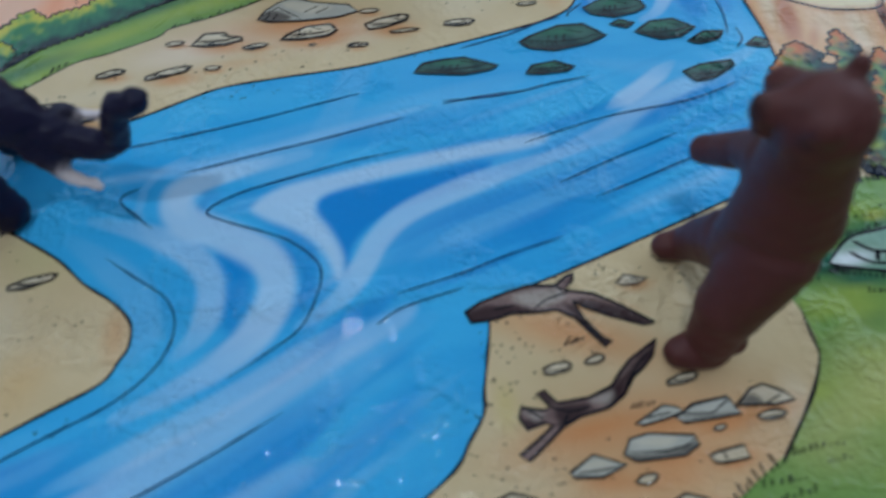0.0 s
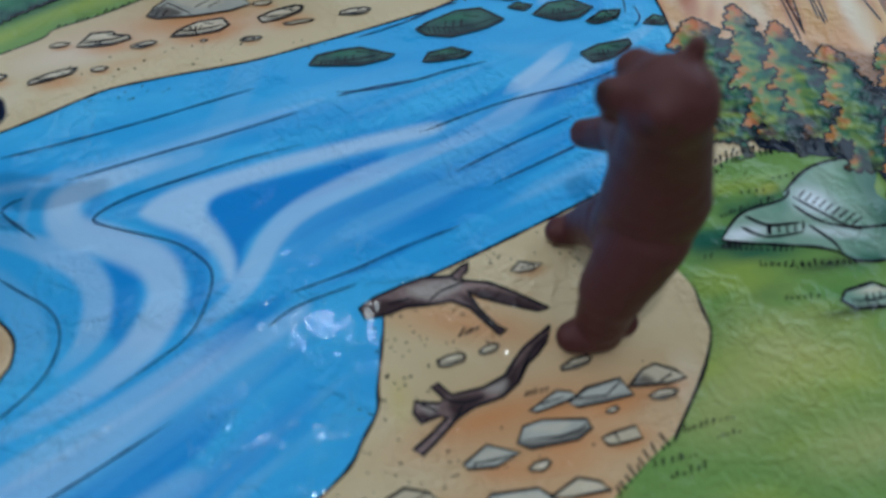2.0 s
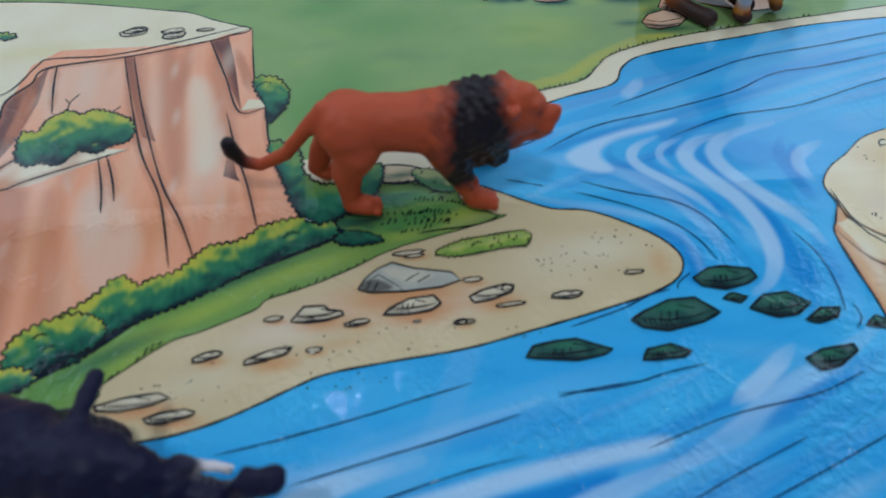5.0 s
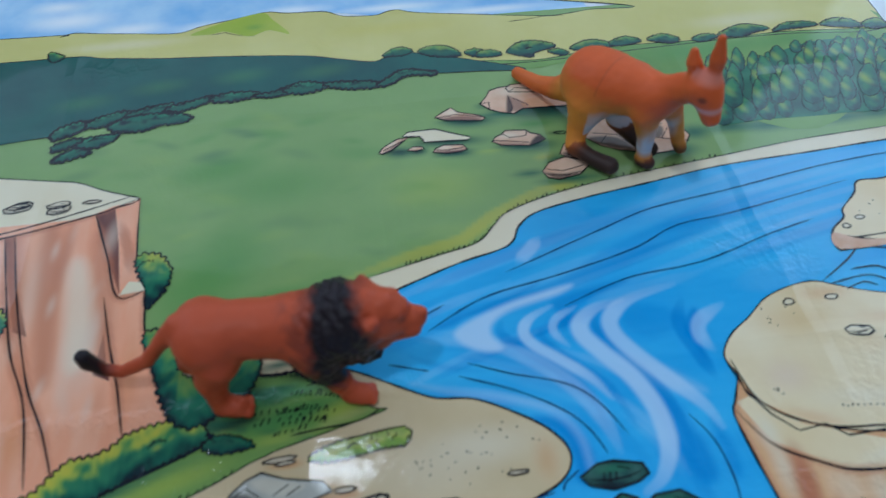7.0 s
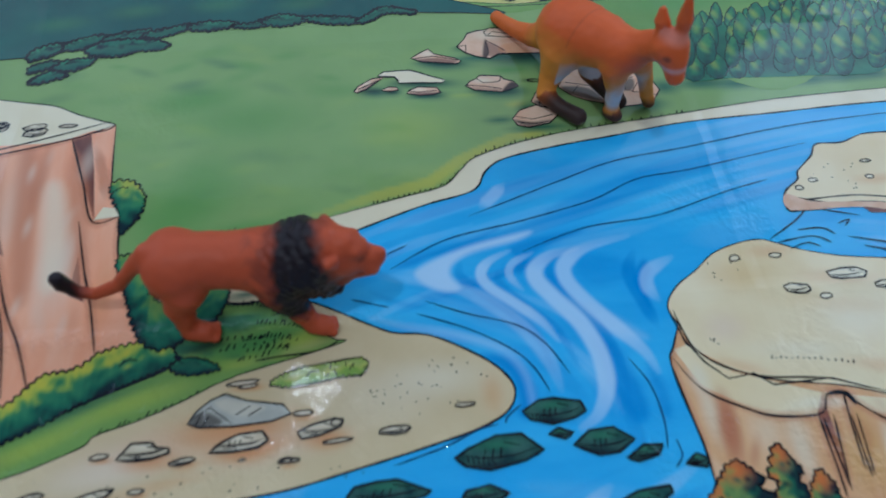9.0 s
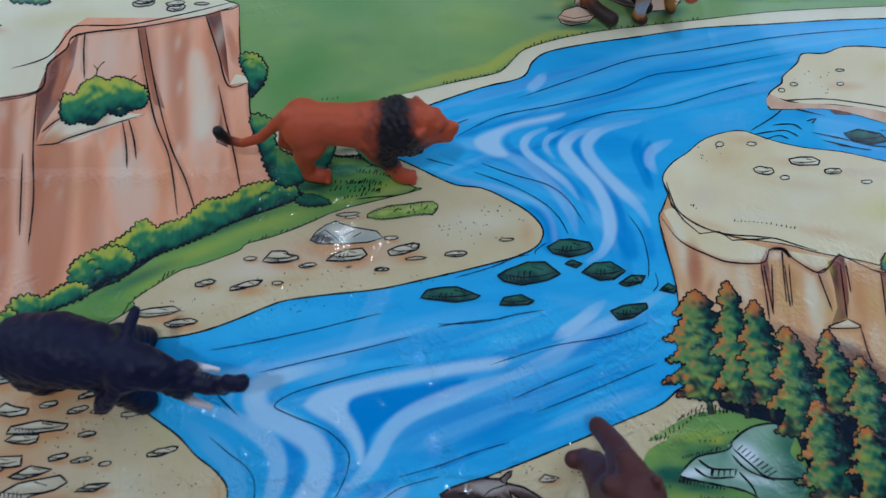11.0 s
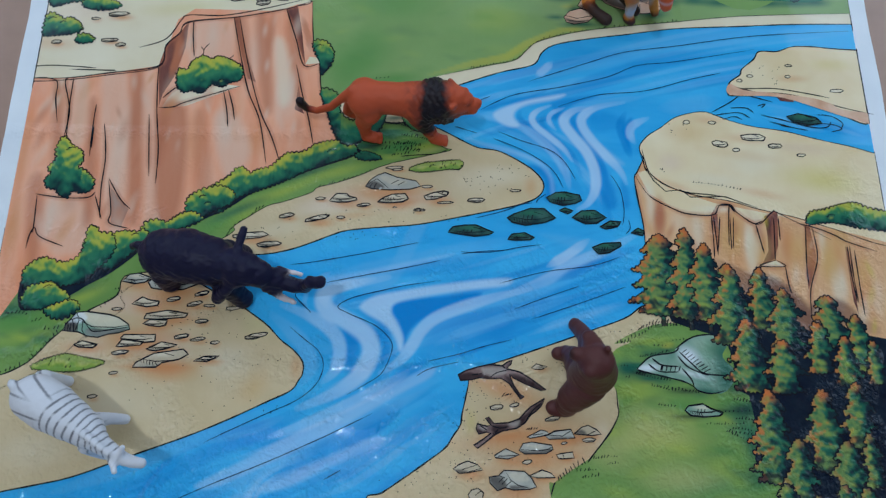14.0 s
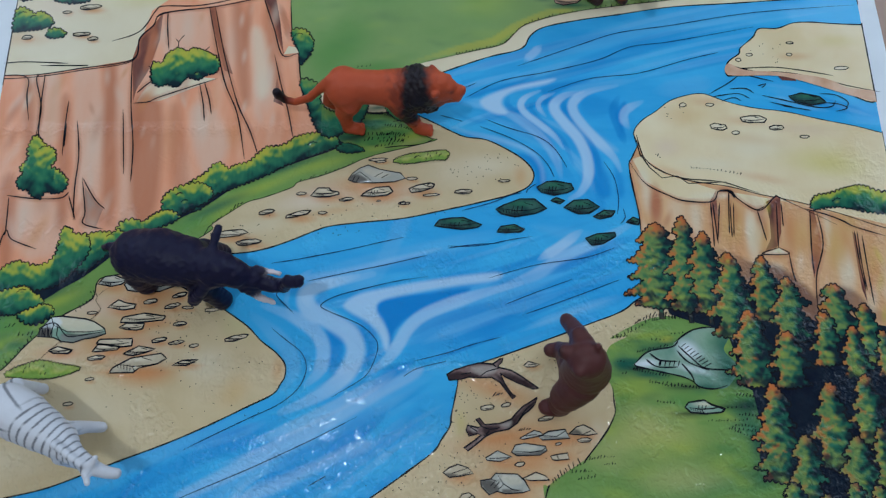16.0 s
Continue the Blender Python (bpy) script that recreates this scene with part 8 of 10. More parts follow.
stone([(275.5, 116.3), (285.6, 119), (299.7, 115.8), (304.7, 110.6), (292.2, 108.6), (279.8, 111.8)], "wet", False, 0, 0.9)
isl = land("printed_island", [(352.2, 82.2), (343.9, 84.4), (324.8, 90.2), (297, 96.5), (272.2, 102.9), (247, 106.5), (228.3, 111.4), (216, 116.4), (208.2, 119.1), (196.9, 118.1), (182, 113.2), (170.1, 104.2), (158.4, 96.3), (151.4, 86.5), (153.8, 76.3), (156.1, 64.6), (172.4, 53.2), (190.5, 46.3), (220.9, 41), (241.9, 34.9), (269, 28.9), (298.5, 19.8), (346.4, 6.3), (350, 40)], "warm_plateau", 4.4, "beige printed cliff top island", 0.7, True)
isl.wash(304.8, 62.5, 40, 22, -8, "yellow", 6, 0.3)
isl.wash(243.4, 74.8, 40, 20, 0, "cream", 6, 0.5)
isl.wash(239.4, 95.2, 30, 6, -5, "orange", 6, 0.3)
isl.wash(178.6, 53.3, 20, 5, -20, "orange", 6, 0.3)
isl.wash(186.5, 99.8, 26, 12, 0, "ochre", 6, 0.3)
isl.wash(237.8, 80.7, 46, 8, -8, "ochre", 6, 0.28)
isl.wash(292.2, 59.5, 50, 16, -10, "yellow", 6, 0.35)
isl.wash(247.0, 47.8, 30, 6, -12, "orange", 6, 0.35)
isl.wash(309.8, 31.9, 40, 8, -10, "ochre", 6, 0.5)
isl.wash(175.3, 73.4, 16, 12, 0, "pinkish", 6, 0.5)
isl.wash(282.9, 88.0, 40, 8, -6, "pinkish", 6, 0.4)
isl.wash(209.1, 59.4, 40, 8, -5, "cream", 6, 0.5)
isl.wash(210.0, 112.1, 18, 6, 0, "orange", 6, 0.35)
isl.done()
cl = land("printed_cliff", [(153.8, 76.3), (157.1, 64.6), (172.4, 53.2), (190.5, 46.3), (220.9, 41), (241.9, 34.9), (269, 28.9), (298.5, 19.8), (346.7, 7.9), (350, -90), (318.7, -74.6), (282.9, -70.9), (258.5, -63.9), (199.2, -61.7), (159.2, -33.5), (150.5, -13.8), (150.2, 2.8), (149.9, 20.2), (146.9, 42.8), (145.5, 59.3), (148.4, 65.4)], "ochre_rock", 4.6, "orange printed rock face above the forest", 0, False)
cl.wash(155.9, 50.0, 7.2, 11.200000000000001, 0, "cream", 7, 0.7)
cl.wash(164.4, 31.7, 6.4, 17.6, 0, "rust", 7, 0.8)
cl.wash(157.0, 35.8, 6.4, 24.0, 0, "cream", 7, 0.6)
cl.wash(179.0, 23.7, 11.200000000000001, 14.4, 0, "cream", 7, 0.4)
cl.wash(162.5, 22.8, 6.4, 16.0, 0, "rust", 7, 0.6)
cl.wash(233.3, 5.6, 7.2, 24.0, 0, "cream", 7, 0.8)
cl.wash(242.3, 7.3, 4.0, 11.200000000000001, 0, "rust", 7, 0.8)
cl.wash(247.0, -23.6, 9.600000000000001, 8.0, 0, "cream", 7, 0.7)
cl.wash(261.2, 3.5, 6.4, 20.8, 0, "rust", 7, 0.45)
cl.wash(279.1, 5.2, 7.2, 28.8, 0, "orange", 7, 0.5)
cl.wash(290.2, 8.8, 4.800000000000001, 24.0, 0, "cream", 7, 0.6)
cl.wash(300.2, -5.9, 6.4, 35.2, 0, "orange", 7, 0.5)
cl.wash(300.8, -24.0, 6.4, 24.0, 0, "cream", 7, 0.7)
cl.wash(321.0, -27.7, 8.0, 32.0, 0, "orange", 7, 0.5)
cl.wash(222.7, -9.0, 9.600000000000001, 24.0, 0, "orange", 7, 0.35)
cl.wash(194.9, 9.6, 12.8, 16.0, 0, "orange", 7, 0.3)
cl.wash(207.9, 34.2, 24.0, 4.800000000000001, 0, "cream", 7, 0.7)
cl.fill(clip_x([(148.3, 64.4), (156.4, 46.3), (174.1, 35.2), (185.9, 29.9), (205.9, 29.3), (212.8, 37.6), (220.6, 37.7), (226, 30.7), (240.4, 21.9), (254, 32.5), (268.7, 27.3), (298.5, 19.8), (280.6, 24), (250.7, 31.1), (208.4, 39.1), (172.3, 51.6), (154.7, 66.2)]), "warm_plateau", 4.8)
cl.fill(clip_x([(204.4, 29.9), (209.5, 37.6), (209.2, 22.6), (206.9, -4.0), (205.7, 13.7)]), "crack", 4.85)
cl.fill(clip_x([(246.4, 28.6), (254.8, 33.6), (257.5, 30.9), (254.6, 4.9), (250.2, -6.6), (240.9, -9.7), (246.4, 0.4), (247.2, 13.7)]), "crack", 4.85)
cl.fill(clip_x([(277.4, 22.3), (281.5, 20.5), (283.5, -3.9), (280.3, -14.8), (273.8, -30.8), (273.7, -17.0), (276.5, 0.5)]), "crack", 4.85)
cl.fill(clip_x([(307.4, 4.9), (309.6, 3.2), (309.8, -48.9), (307.3, -38.4)]), "crack", 4.85)
cl.wash(240.8, 13.7, 6, 20, 0, "rust", 7, 0.8)
cl.wash(162.6, 24.8, 7, 24, 0, "rust", 7, 0.7)
cl.wash(263.1, 4.9, 9, 26, 0, "orange", 7, 0.6)
cl.wash(232.8, 0.4, 8, 30, 0, "cream", 7, 0.7)
cl.wash(293.1, -8.3, 10, 34, 0, "ochre", 7, 0.7)
cl.wash(296.1, -29.9, 7, 30, 0, "cream", 7, 0.6)
cl.wash(318.4, -21.3, 8, 36, 0, "orange", 7, 0.5)
cl.wash(192.0, 18.1, 9, 22, 0, "cream", 7, 0.6)
cl.wash(221.5, 13.7, 8, 26, 0, "ochre", 7, 0.6)
cl.fill(clip_x([(237.1, -12.3), (251.3, -7.4), (258.1, -12)]), "plateau", 4.8)
cl.line(curve_through([(145.7, 62.7), (156.3, 44.7), (174, 34.2), (185.9, 29.9), (205.9, 29.3), (211.9, 37.6), (220.6, 37.7), (225.5, 31.3), (240.4, 21.9), (253.4, 32.5), (258.5, 31.3), (297.1, 10.2)], False, 6), 1.0, 5.4, "ink")
cl.streak(curve_through([(145.7, 62.7), (156.3, 44.7), (174, 34.2), (185.9, 29.9), (205.9, 29.3), (211.9, 37.6), (220.6, 37.7), (225.5, 31.3), (240.4, 21.9), (253.4, 32.5), (258.5, 31.3), (297.1, 10.2)], False, 6), 6, "rust", 7, 0.4)
cl.line(curve_through([(204.4, 28.7), (204.2, 8.4), (203.6, -6.4)], False, 6), 1.0, 5.4, "ink")
cl.streak(curve_through([(204.4, 28.7), (204.2, 8.4), (203.6, -6.4)], False, 6), 6, "rust", 7, 0.4)
cl.line(curve_through([(219.3, 37.3), (217.5, 21.9), (216, 4.1)], False, 6), 1.0, 5.4, "ink")
cl.streak(curve_through([(219.3, 37.3), (217.5, 21.9), (216, 4.1)], False, 6), 6, "rust", 7, 0.4)
cl.line(curve_through([(210.3, 37.2), (219.3, 37.3), (223.3, 31.7)], False, 6), 1.0, 5.4, "ink")
cl.streak(curve_through([(210.3, 37.2), (219.3, 37.3), (223.3, 31.7)], False, 6), 6, "rust", 7, 0.4)
cl.line(curve_through([(206.1, 28.1), (206.7, -3.4)], False, 6), 1.0, 5.4, "ink")
cl.streak(curve_through([(206.1, 28.1), (206.7, -3.4)], False, 6), 6, "rust", 7, 0.4)
cl.line(curve_through([(211.1, 28.1), (207.1, 0.3)], False, 6), 1.0, 5.4, "ink")
cl.streak(curve_through([(211.1, 28.1), (207.1, 0.3)], False, 6), 6, "rust", 7, 0.4)
cl.line(curve_through([(219.1, 28), (218.1, 11.2), (217.7, 1.1)], False, 6), 1.0, 5.4, "ink")
cl.streak(curve_through([(219.1, 28), (218.1, 11.2), (217.7, 1.1)], False, 6), 6, "rust", 7, 0.4)
cl.line(curve_through([(221.8, 28), (219.1, 2)], False, 6), 1.0, 5.4, "ink")
cl.streak(curve_through([(221.8, 28), (219.1, 2)], False, 6), 6, "rust", 7, 0.4)
cl.line(curve_through([(238.9, 22.2), (242.9, -1.8)], False, 6), 1.0, 5.4, "ink")
cl.streak(curve_through([(238.9, 22.2), (242.9, -1.8)], False, 6), 6, "rust", 7, 0.4)
cl.line(curve_through([(257.5, 27.7), (256.7, 9.1)], False, 6), 1.0, 5.4, "ink")
cl.streak(curve_through([(257.5, 27.7), (256.7, 9.1)], False, 6), 6, "rust", 7, 0.4)
cl.line(curve_through([(253.9, 27.8), (250.9, -7.4)], False, 6), 1.0, 5.4, "ink")
cl.streak(curve_through([(253.9, 27.8), (250.9, -7.4)], False, 6), 6, "rust", 7, 0.4)
cl.line(curve_through([(251.3, -7), (238.1, -11.8), (258.1, -12), (251.3, -7)], False, 6), 1.0, 5.4, "ink")
cl.streak(curve_through([(251.3, -7), (238.1, -11.8), (258.1, -12), (251.3, -7)], False, 6), 6, "rust", 7, 0.4)
cl.line(curve_through([(258.1, -12), (258.9, -25.4), (260.3, -33.4)], False, 6), 1.0, 5.4, "ink")
cl.streak(curve_through([(258.1, -12), (258.9, -25.4), (260.3, -33.4)], False, 6), 6, "rust", 7, 0.4)
cl.line(curve_through([(278.4, 21.9), (275.1, -9.4), (274.5, -27.3)], False, 6), 1.0, 5.4, "ink")
cl.streak(curve_through([(278.4, 21.9), (275.1, -9.4), (274.5, -27.3)], False, 6), 6, "rust", 7, 0.4)
cl.line(curve_through([(283.2, 21), (284.4, -4), (275.7, -29.1), (273.3, -50.2)], False, 6), 1.0, 5.4, "ink")
cl.streak(curve_through([(283.2, 21), (284.4, -4), (275.7, -29.1), (273.3, -50.2)], False, 6), 6, "rust", 7, 0.4)
cl.line(curve_through([(271.2, 23.9), (288.3, 19), (301.6, 13.4), (309.6, 8.7), (332.2, 1.1)], False, 6), 1.0, 5.4, "ink")
cl.streak(curve_through([(271.2, 23.9), (288.3, 19), (301.6, 13.4), (309.6, 8.7), (332.2, 1.1)], False, 6), 6, "rust", 7, 0.4)
cl.line(curve_through([(309.1, 5.3), (308.9, -16.9), (310.2, -40)], False, 6), 1.0, 5.4, "ink")
cl.streak(curve_through([(309.1, 5.3), (308.9, -16.9), (310.2, -40)], False, 6), 6, "rust", 7, 0.4)
cl.line(curve_through([(310.9, 5.3), (310.4, -18.7), (311.1, -40)], False, 6), 1.0, 5.4, "ink")
cl.streak(curve_through([(310.9, 5.3), (310.4, -18.7), (311.1, -40)], False, 6), 6, "rust", 7, 0.4)
cl.line(curve_through([(314.2, 2.2), (314.1, -27.6), (314.4, -50.5)], False, 6), 1.0, 5.4, "ink")
cl.streak(curve_through([(314.2, 2.2), (314.1, -27.6), (314.4, -50.5)], False, 6), 6, "rust", 7, 0.4)
cl.line(curve_through([(230.6, 27), (238.1, 22.6), (244.6, 25)], False, 6), 1.0, 5.4, "ink")
cl.streak(curve_through([(230.6, 27), (238.1, 22.6), (244.6, 25)], False, 6), 6, "rust", 7, 0.4)
cl.line(curve_through([(153.8, 76.3), (148.4, 65.4), (145.5, 59.3), (146.9, 42.8), (149.9, 20.2), (150.2, 2.8)], False, 6), 1.0, 5.4, "ink")
cl.streak(curve_through([(153.8, 76.3), (148.4, 65.4), (145.5, 59.3), (146.9, 42.8), (149.9, 20.2), (150.2, 2.8)], False, 6), 6, "rust", 7, 0.4)
cl.line(curve_through([(153.3, 84.3), (154.8, 75.3), (157.6, 65.3), (165.2, 56.9), (174.4, 51.8), (188.4, 47.7), (204.3, 46.3), (217.1, 44.5), (229.6, 40.0), (242.1, 35.9)], False, 6), 0.9, 5.4, "ink")
cl.line([(151.3, 81.9), (154.7, 68.6), (160.9, 57.4), (169.7, 48.6), (182.0, 50.0), (189.3, 44.0), (206.7, 44.5), (218.5, 45.0)], 0.9, 5.4, "ink")
cl.wash(293.8, -7.9, 22, 14, 80, "ochre", 7, 0.6)
cl.wash(270.0, 1.0, 22, 14, 80, "ochre", 7, 0.6)
cl.wash(240.6, 1.2, 22, 14, 80, "ochre", 7, 0.6)
cl.wash(317.4, -16.7, 22, 14, 80, "ochre", 7, 0.6)
cl.wash(216.4, 10.2, 22, 14, 80, "ochre", 7, 0.6)
cl.wash(305.7, 13.9, 22, 14, 80, "ochre", 7, 0.6)
cl.streak(curve_through([(201.7, -8.8), (216.4, -17.9), (229.2, -27), (246, -30.7), (261.3, -44.9), (270, -55.4), (283, -48.5), (295.3, -46.9), (307.6, -55.7), (321.2, -60.9)], False, 6), 26, "plum", 7, 0.8)
mottle(cl, 248.9, -9.2, 110, 50, 40, 8, ('rust', 'cream', 'orange', 'yellow'), 24, 0.5, 7, 86)
cl.done()
bush([(280.5, 22.7), (283.3, 32.4), (296.1, 35.3), (307.6, 39.4), (320.3, 41.3), (332, 36.6), (350.8, 32.1), (348.6, 19.1), (323.2, 20.3), (299.2, 24.6)], "printed_bush", 0.8, 3.2, 160, "leaf", 1.0)
pebble(191.6, 109.3, 5.9, 3.5, 11, "plateau", True)
pebble(212.7, 109.3, 6.4, 2.8, 2, "plateau", True)
pebble(217.4, 90.5, 14.3, 6.2, -6, "plateau", True)
pebble(230.3, 85.4, 6.3, 2.8, 2, "plateau", True)
pebble(262.5, 89.6, 12.7, 4.1, 1, "plateau", True)
pebble(283.0, 81.7, 8.0, 2.7, 1, "plateau", True)
pebble(245.9, 96.6, 22.2, 7.0, -2, "plateau", True)
pebble(281.1, 153.1, 4.9, 2.6, 1, "plateau", True)
pebble(321.1, 140.7, 13.1, 3.3, 1, "plateau", True)
pebble(249.1, 153.1, 5.2, 2.5, 1, "plateau", True)
pebble(239.9, 148.6, 4.2, 2.9, 1, "plateau", True)
pebble(282.9, 163.6, 6.0, 1.9, 1, "plateau", True)
tufts("printed_grass_tick", [(191.3, 56.3), (209.9, 54.6), (231.3, 50.4)], 1.6, 70, "ink", 1.6, 0.3)
tufts("printed_grass_tick", [(165.8, 68.1), (170.2, 64.8)], 1.6, 71, "ink", 1.6, 0.3)
speckle("printed_sand_grain", 29.8, -110.0, 18, 12, 34, 60)
speckle("printed_sand_grain", 62.5, -88.2, 26, 7, 22, 61)
speckle("printed_sand_grain", 124.5, -67.8, 26, 5, 18, 62)
speckle("printed_sand_grain", 13.7, -137.1, 14, 14, 22, 63)
speckle("printed_sand_grain", -30.9, -172.6, 20, 8, 14, 64)
speckle("printed_sand_grain", 99.7, -111.9, 8, 30, 14, 65)
speckle("printed_sand_grain", 262.4, 154.6, 18, 10, 20, 13)
speckle("printed_sand_grain", 182.9, 104.4, 14, 8, 14, 14)

# ---- printed rocks in the river ----
stone([(-3.4, 11.8), (0.5, 16.4), (10.2, 17.9), (18.2, 18.1), (32.2, 12.2), (28.5, 10.3), (17.2, 8.8), (4.7, 10.5)], "wet", False, 3, 0.9)
stone([(42.9, 24.4), (48.8, 27.8), (61.3, 32.5), (72.2, 32.3), (80.9, 24.7), (72.6, 21), (57.2, 18.3), (46.9, 20.8)], "wet", False, 3, 0.9)
stone([(43.1, 6.6), (46.2, 10.9), (56.2, 12.4), (63.9, 8.4), (60, 6.5), (50.3, 6)], "wet", False, 3, 0.9)
stone([(83.9, 31), (88.6, 33.3), (94.9, 30.8), (90.9, 28.3)], "wet", False, 3, 0.9)
stone([(94, 25.5), (101.8, 31.1), (112.3, 31.7), (120.8, 25.7), (113, 21), (104.3, 20.2)], "wet", False, 3, 0.9)
stone([(115.6, 17.9), (123.8, 22.9), (132.3, 22.4), (129.4, 18.3), (120.2, 16)], "wet", False, 3, 0.9)
stone([(108.7, 1.2), (117.1, 4.5), (130.8, 5.5), (131.3, 2.6), (121.6, -3), (113, -4.3)], "wet", False, 3, 0.9)
stone([(139.9, 13.5), (145.5, 17.5), (150.4, 14.9), (148.7, 11.3)], "wet", False, 3, 0.9)
stone([(74.3, 41.8), (82.1, 46.2), (89, 46.6), (100.5, 44.2), (102.1, 39.8), (97.4, 37.3), (86.9, 35.2), (77.3, 37.8)], "wet", False, 3, 0.9)
m = Motif("printed_rock_light")
m.wash(14.5, 14.0, 7, 2.5, 10, "green", 7, 0.9)
m.wash(53.3, 24.8, 8, 3.4, 10, "green", 7, 0.9)
m.wash(52.5, 9.9, 4, 1.8, 10, "green", 7, 0.9)
m.wash(105.9, 26.7, 6, 2.4, 10, "green", 7, 0.9)
m.wash(123.0, 20.1, 4, 1.6, 10, "green", 7, 0.9)
m.wash(118.1, 2.2, 6, 2.2, 10, "green", 7, 0.9)
m.done()

# ---- printed forest ----
m = land("printed_forest_floor", [(200.5, -19.6), (214.9, -30.4), (228, -35.8), (244.6, -41.2), (259.5, -57), (270.7, -62.3), (282, -55.5), (290.8, -53.8), (303, -62.5), (320.2, -66.1), (350, -70), (344, -230), (238.3, -181.8), (233.9, -167.6), (219.9, -164.4), (217.8, -155.1), (221.9, -136.4), (218.6, -110.7), (212.4, -107.4), (208.7, -82.1), (205.2, -68.6), (180.5, -61.5), (165.7, -56.3), (163.1, -47.6), (172, -26.5)], "night", 5.8, "dark shaded floor of a printed forest", 0, False)
m.done()
pine(159.9, -48.4, 60.1, 33.8, 200, 1, True)
pine(180.8, -51.2, 68.3, 21.7, 201, 1, True)
pine(195.2, -53.0, 57.9, 22.5, 202, 0.9, True)
pine(212.5, -63.5, 51.9, 25.8, 203, 0.9, False)
pine(236.4, -53.4, 39.8, 17.3, 204, 0.9, False)
pine(253.1, -68.9, 39.1, 22.2, 205, 0.8, False)
pine(286.7, -67.5, 32.1, 23.1, 206, 0.9, False)
pine(306.1, -84.6, 35.0, 17.0, 207, 0.7, False)
pine(222.0, -99.2, 45.1, 25.3, 208, 1, False)
pine(247.5, -102.7, 32.9, 25.1, 209, 0.9, False)
pine(276.0, -87.7, 31.4, 16.9, 210, 1, False)
pine(295.3, -96.5, 30.6, 15.9, 211, 0.9, False)
pine(232.7, -161.4, 54.7, 26.2, 212, 1, False)
pine(272.1, -154.0, 47.8, 24.6, 213, 0.8, False)
pine(297.7, -140.1, 39.4, 19.9, 214, 0.7, False)
pine(249.9, -179.8, 38.5, 20.9, 215, 0.5, False)
pine(285.7, -175.6, 33.2, 19.4, 216, 0.4, False)
pine(302.9, -168.1, 31.1, 12.9, 217, 0.4, False)
pine(316.3, -96.3, 26.8, 11.7, 218, 0.7, False)
pine(279.9, -198.0, 25.5, 15.9, 219, 0.4, False)
pine(238.3, -197.6, 25.4, 17.5, 220, 0.2, False)
pine(260.1, -203.7, 23.8, 17.4, 221, 0.3, False)
pine(295.9, -198.1, 23.9, 14.3, 222, 0.3, False)

m = Motif("printed_undergrowth")
m.wash(-98.2, 108.1, 12, 8, 0, "night", 4, 0.9)
m.wash(-82.8, 105.9, 9, 3, 5, "lime", 4, 0.7)
m.wash(-85.0, 94.7, 12, 3.5, 8, "teal", 4, 0.9)
m.wash(-62.4, 84.1, 16, 3.5, 10, "night", 4, 0.8)
m.wash(-47.4, 108.7, 16, 3.5, 8, "dark_green", 4, 0.9)
m.wash(-35.3, 103.7, 10, 2.5, 8, "night", 4, 0.7)
m.wash(-49.3, 97.1, 22, 3, 8, "dark_green", 4, 0.8)
m.wash(-18.8, 85.1, 18, 5, 10, "lime", 4, 0.6)
m.wash(-37.3, 86.5, 20, 5, 8, "green", 4, 0.8)
m.line(curve_through([(-64.1, 107.9), (-52.0, 104.6), (-37.7, 104.1), (-28.1, 99.3), (-35.2, 96.9)], False, 5), 0.9, 5.5)
m.line(curve_through([(-3.7, 82.2), (-9.7, 78.8), (-18.9, 77.0), (-30.4, 76.3), (-41.7, 75.0)], False, 5), 0.9, 5.5)
m.done()

# ---- printed stones and woods of the far meadow ----
m = Motif("printed_stone", grain=0.9)
m.wash(111.8, 254.3, 51.3, 16.1, -3, "dark_green", 4, 0.9)
m.wash(106.8, 255.9, 39.2, 9.5, -3, "night", 4, 0.7)
m.fill([(69.6, 264.5), (74.5, 270.5), (76.8, 275.1), (83.2, 277.2), (88.0, 277.5), (90.2, 278.7), (104.6, 279.1), (111.9, 281.6), (127.0, 280.0), (131.6, 270.2), (128.2, 255.9), (106.8, 256.7), (93.7, 257.1), (88.2, 253.7), (80.4, 255.8), (74.4, 259.0)], "pink", 6.35)
m.wash(91.3, 273.2, 21.7, 8.4, 0, "cream", 9, 0.7)
m.patch([(86.9, 269.2), (88.1, 266.6), (88.1, 257.0), (85.4, 254.6), (84.1, 256.6)], 1.6, "plum_dark", 9, 0.9)
m.patch([(88.3, 267.5), (98.1, 259.4), (95.3, 255.0), (88.5, 255.5)], 1.6, "plum", 9, 0.55)
m.patch([(98.5, 265.1), (130.4, 265.4), (128.1, 255.5), (97.0, 257.1)], 1.6, "orange", 9, 0.4)
m.line([(90.1, 278.2), (87.0, 275.6), (88.5, 272.4), (92.4, 275.8)], 0.8, 6.5)
m.line([(92.4, 275.8), (103.4, 273.2)], 0.8, 6.5)
m.line([(87.8, 272.5), (103.5, 270.3)], 0.8, 6.5)
m.line([(87.2, 268.7), (88.1, 258.9), (85.4, 254.6)], 0.8, 6.5)
m.line([(87.8, 268.6), (97.6, 259.9)], 0.8, 6.5)
m.line([(69.6, 264.5), (75.0, 265.1), (74.4, 259.0)], 0.8, 6.5)
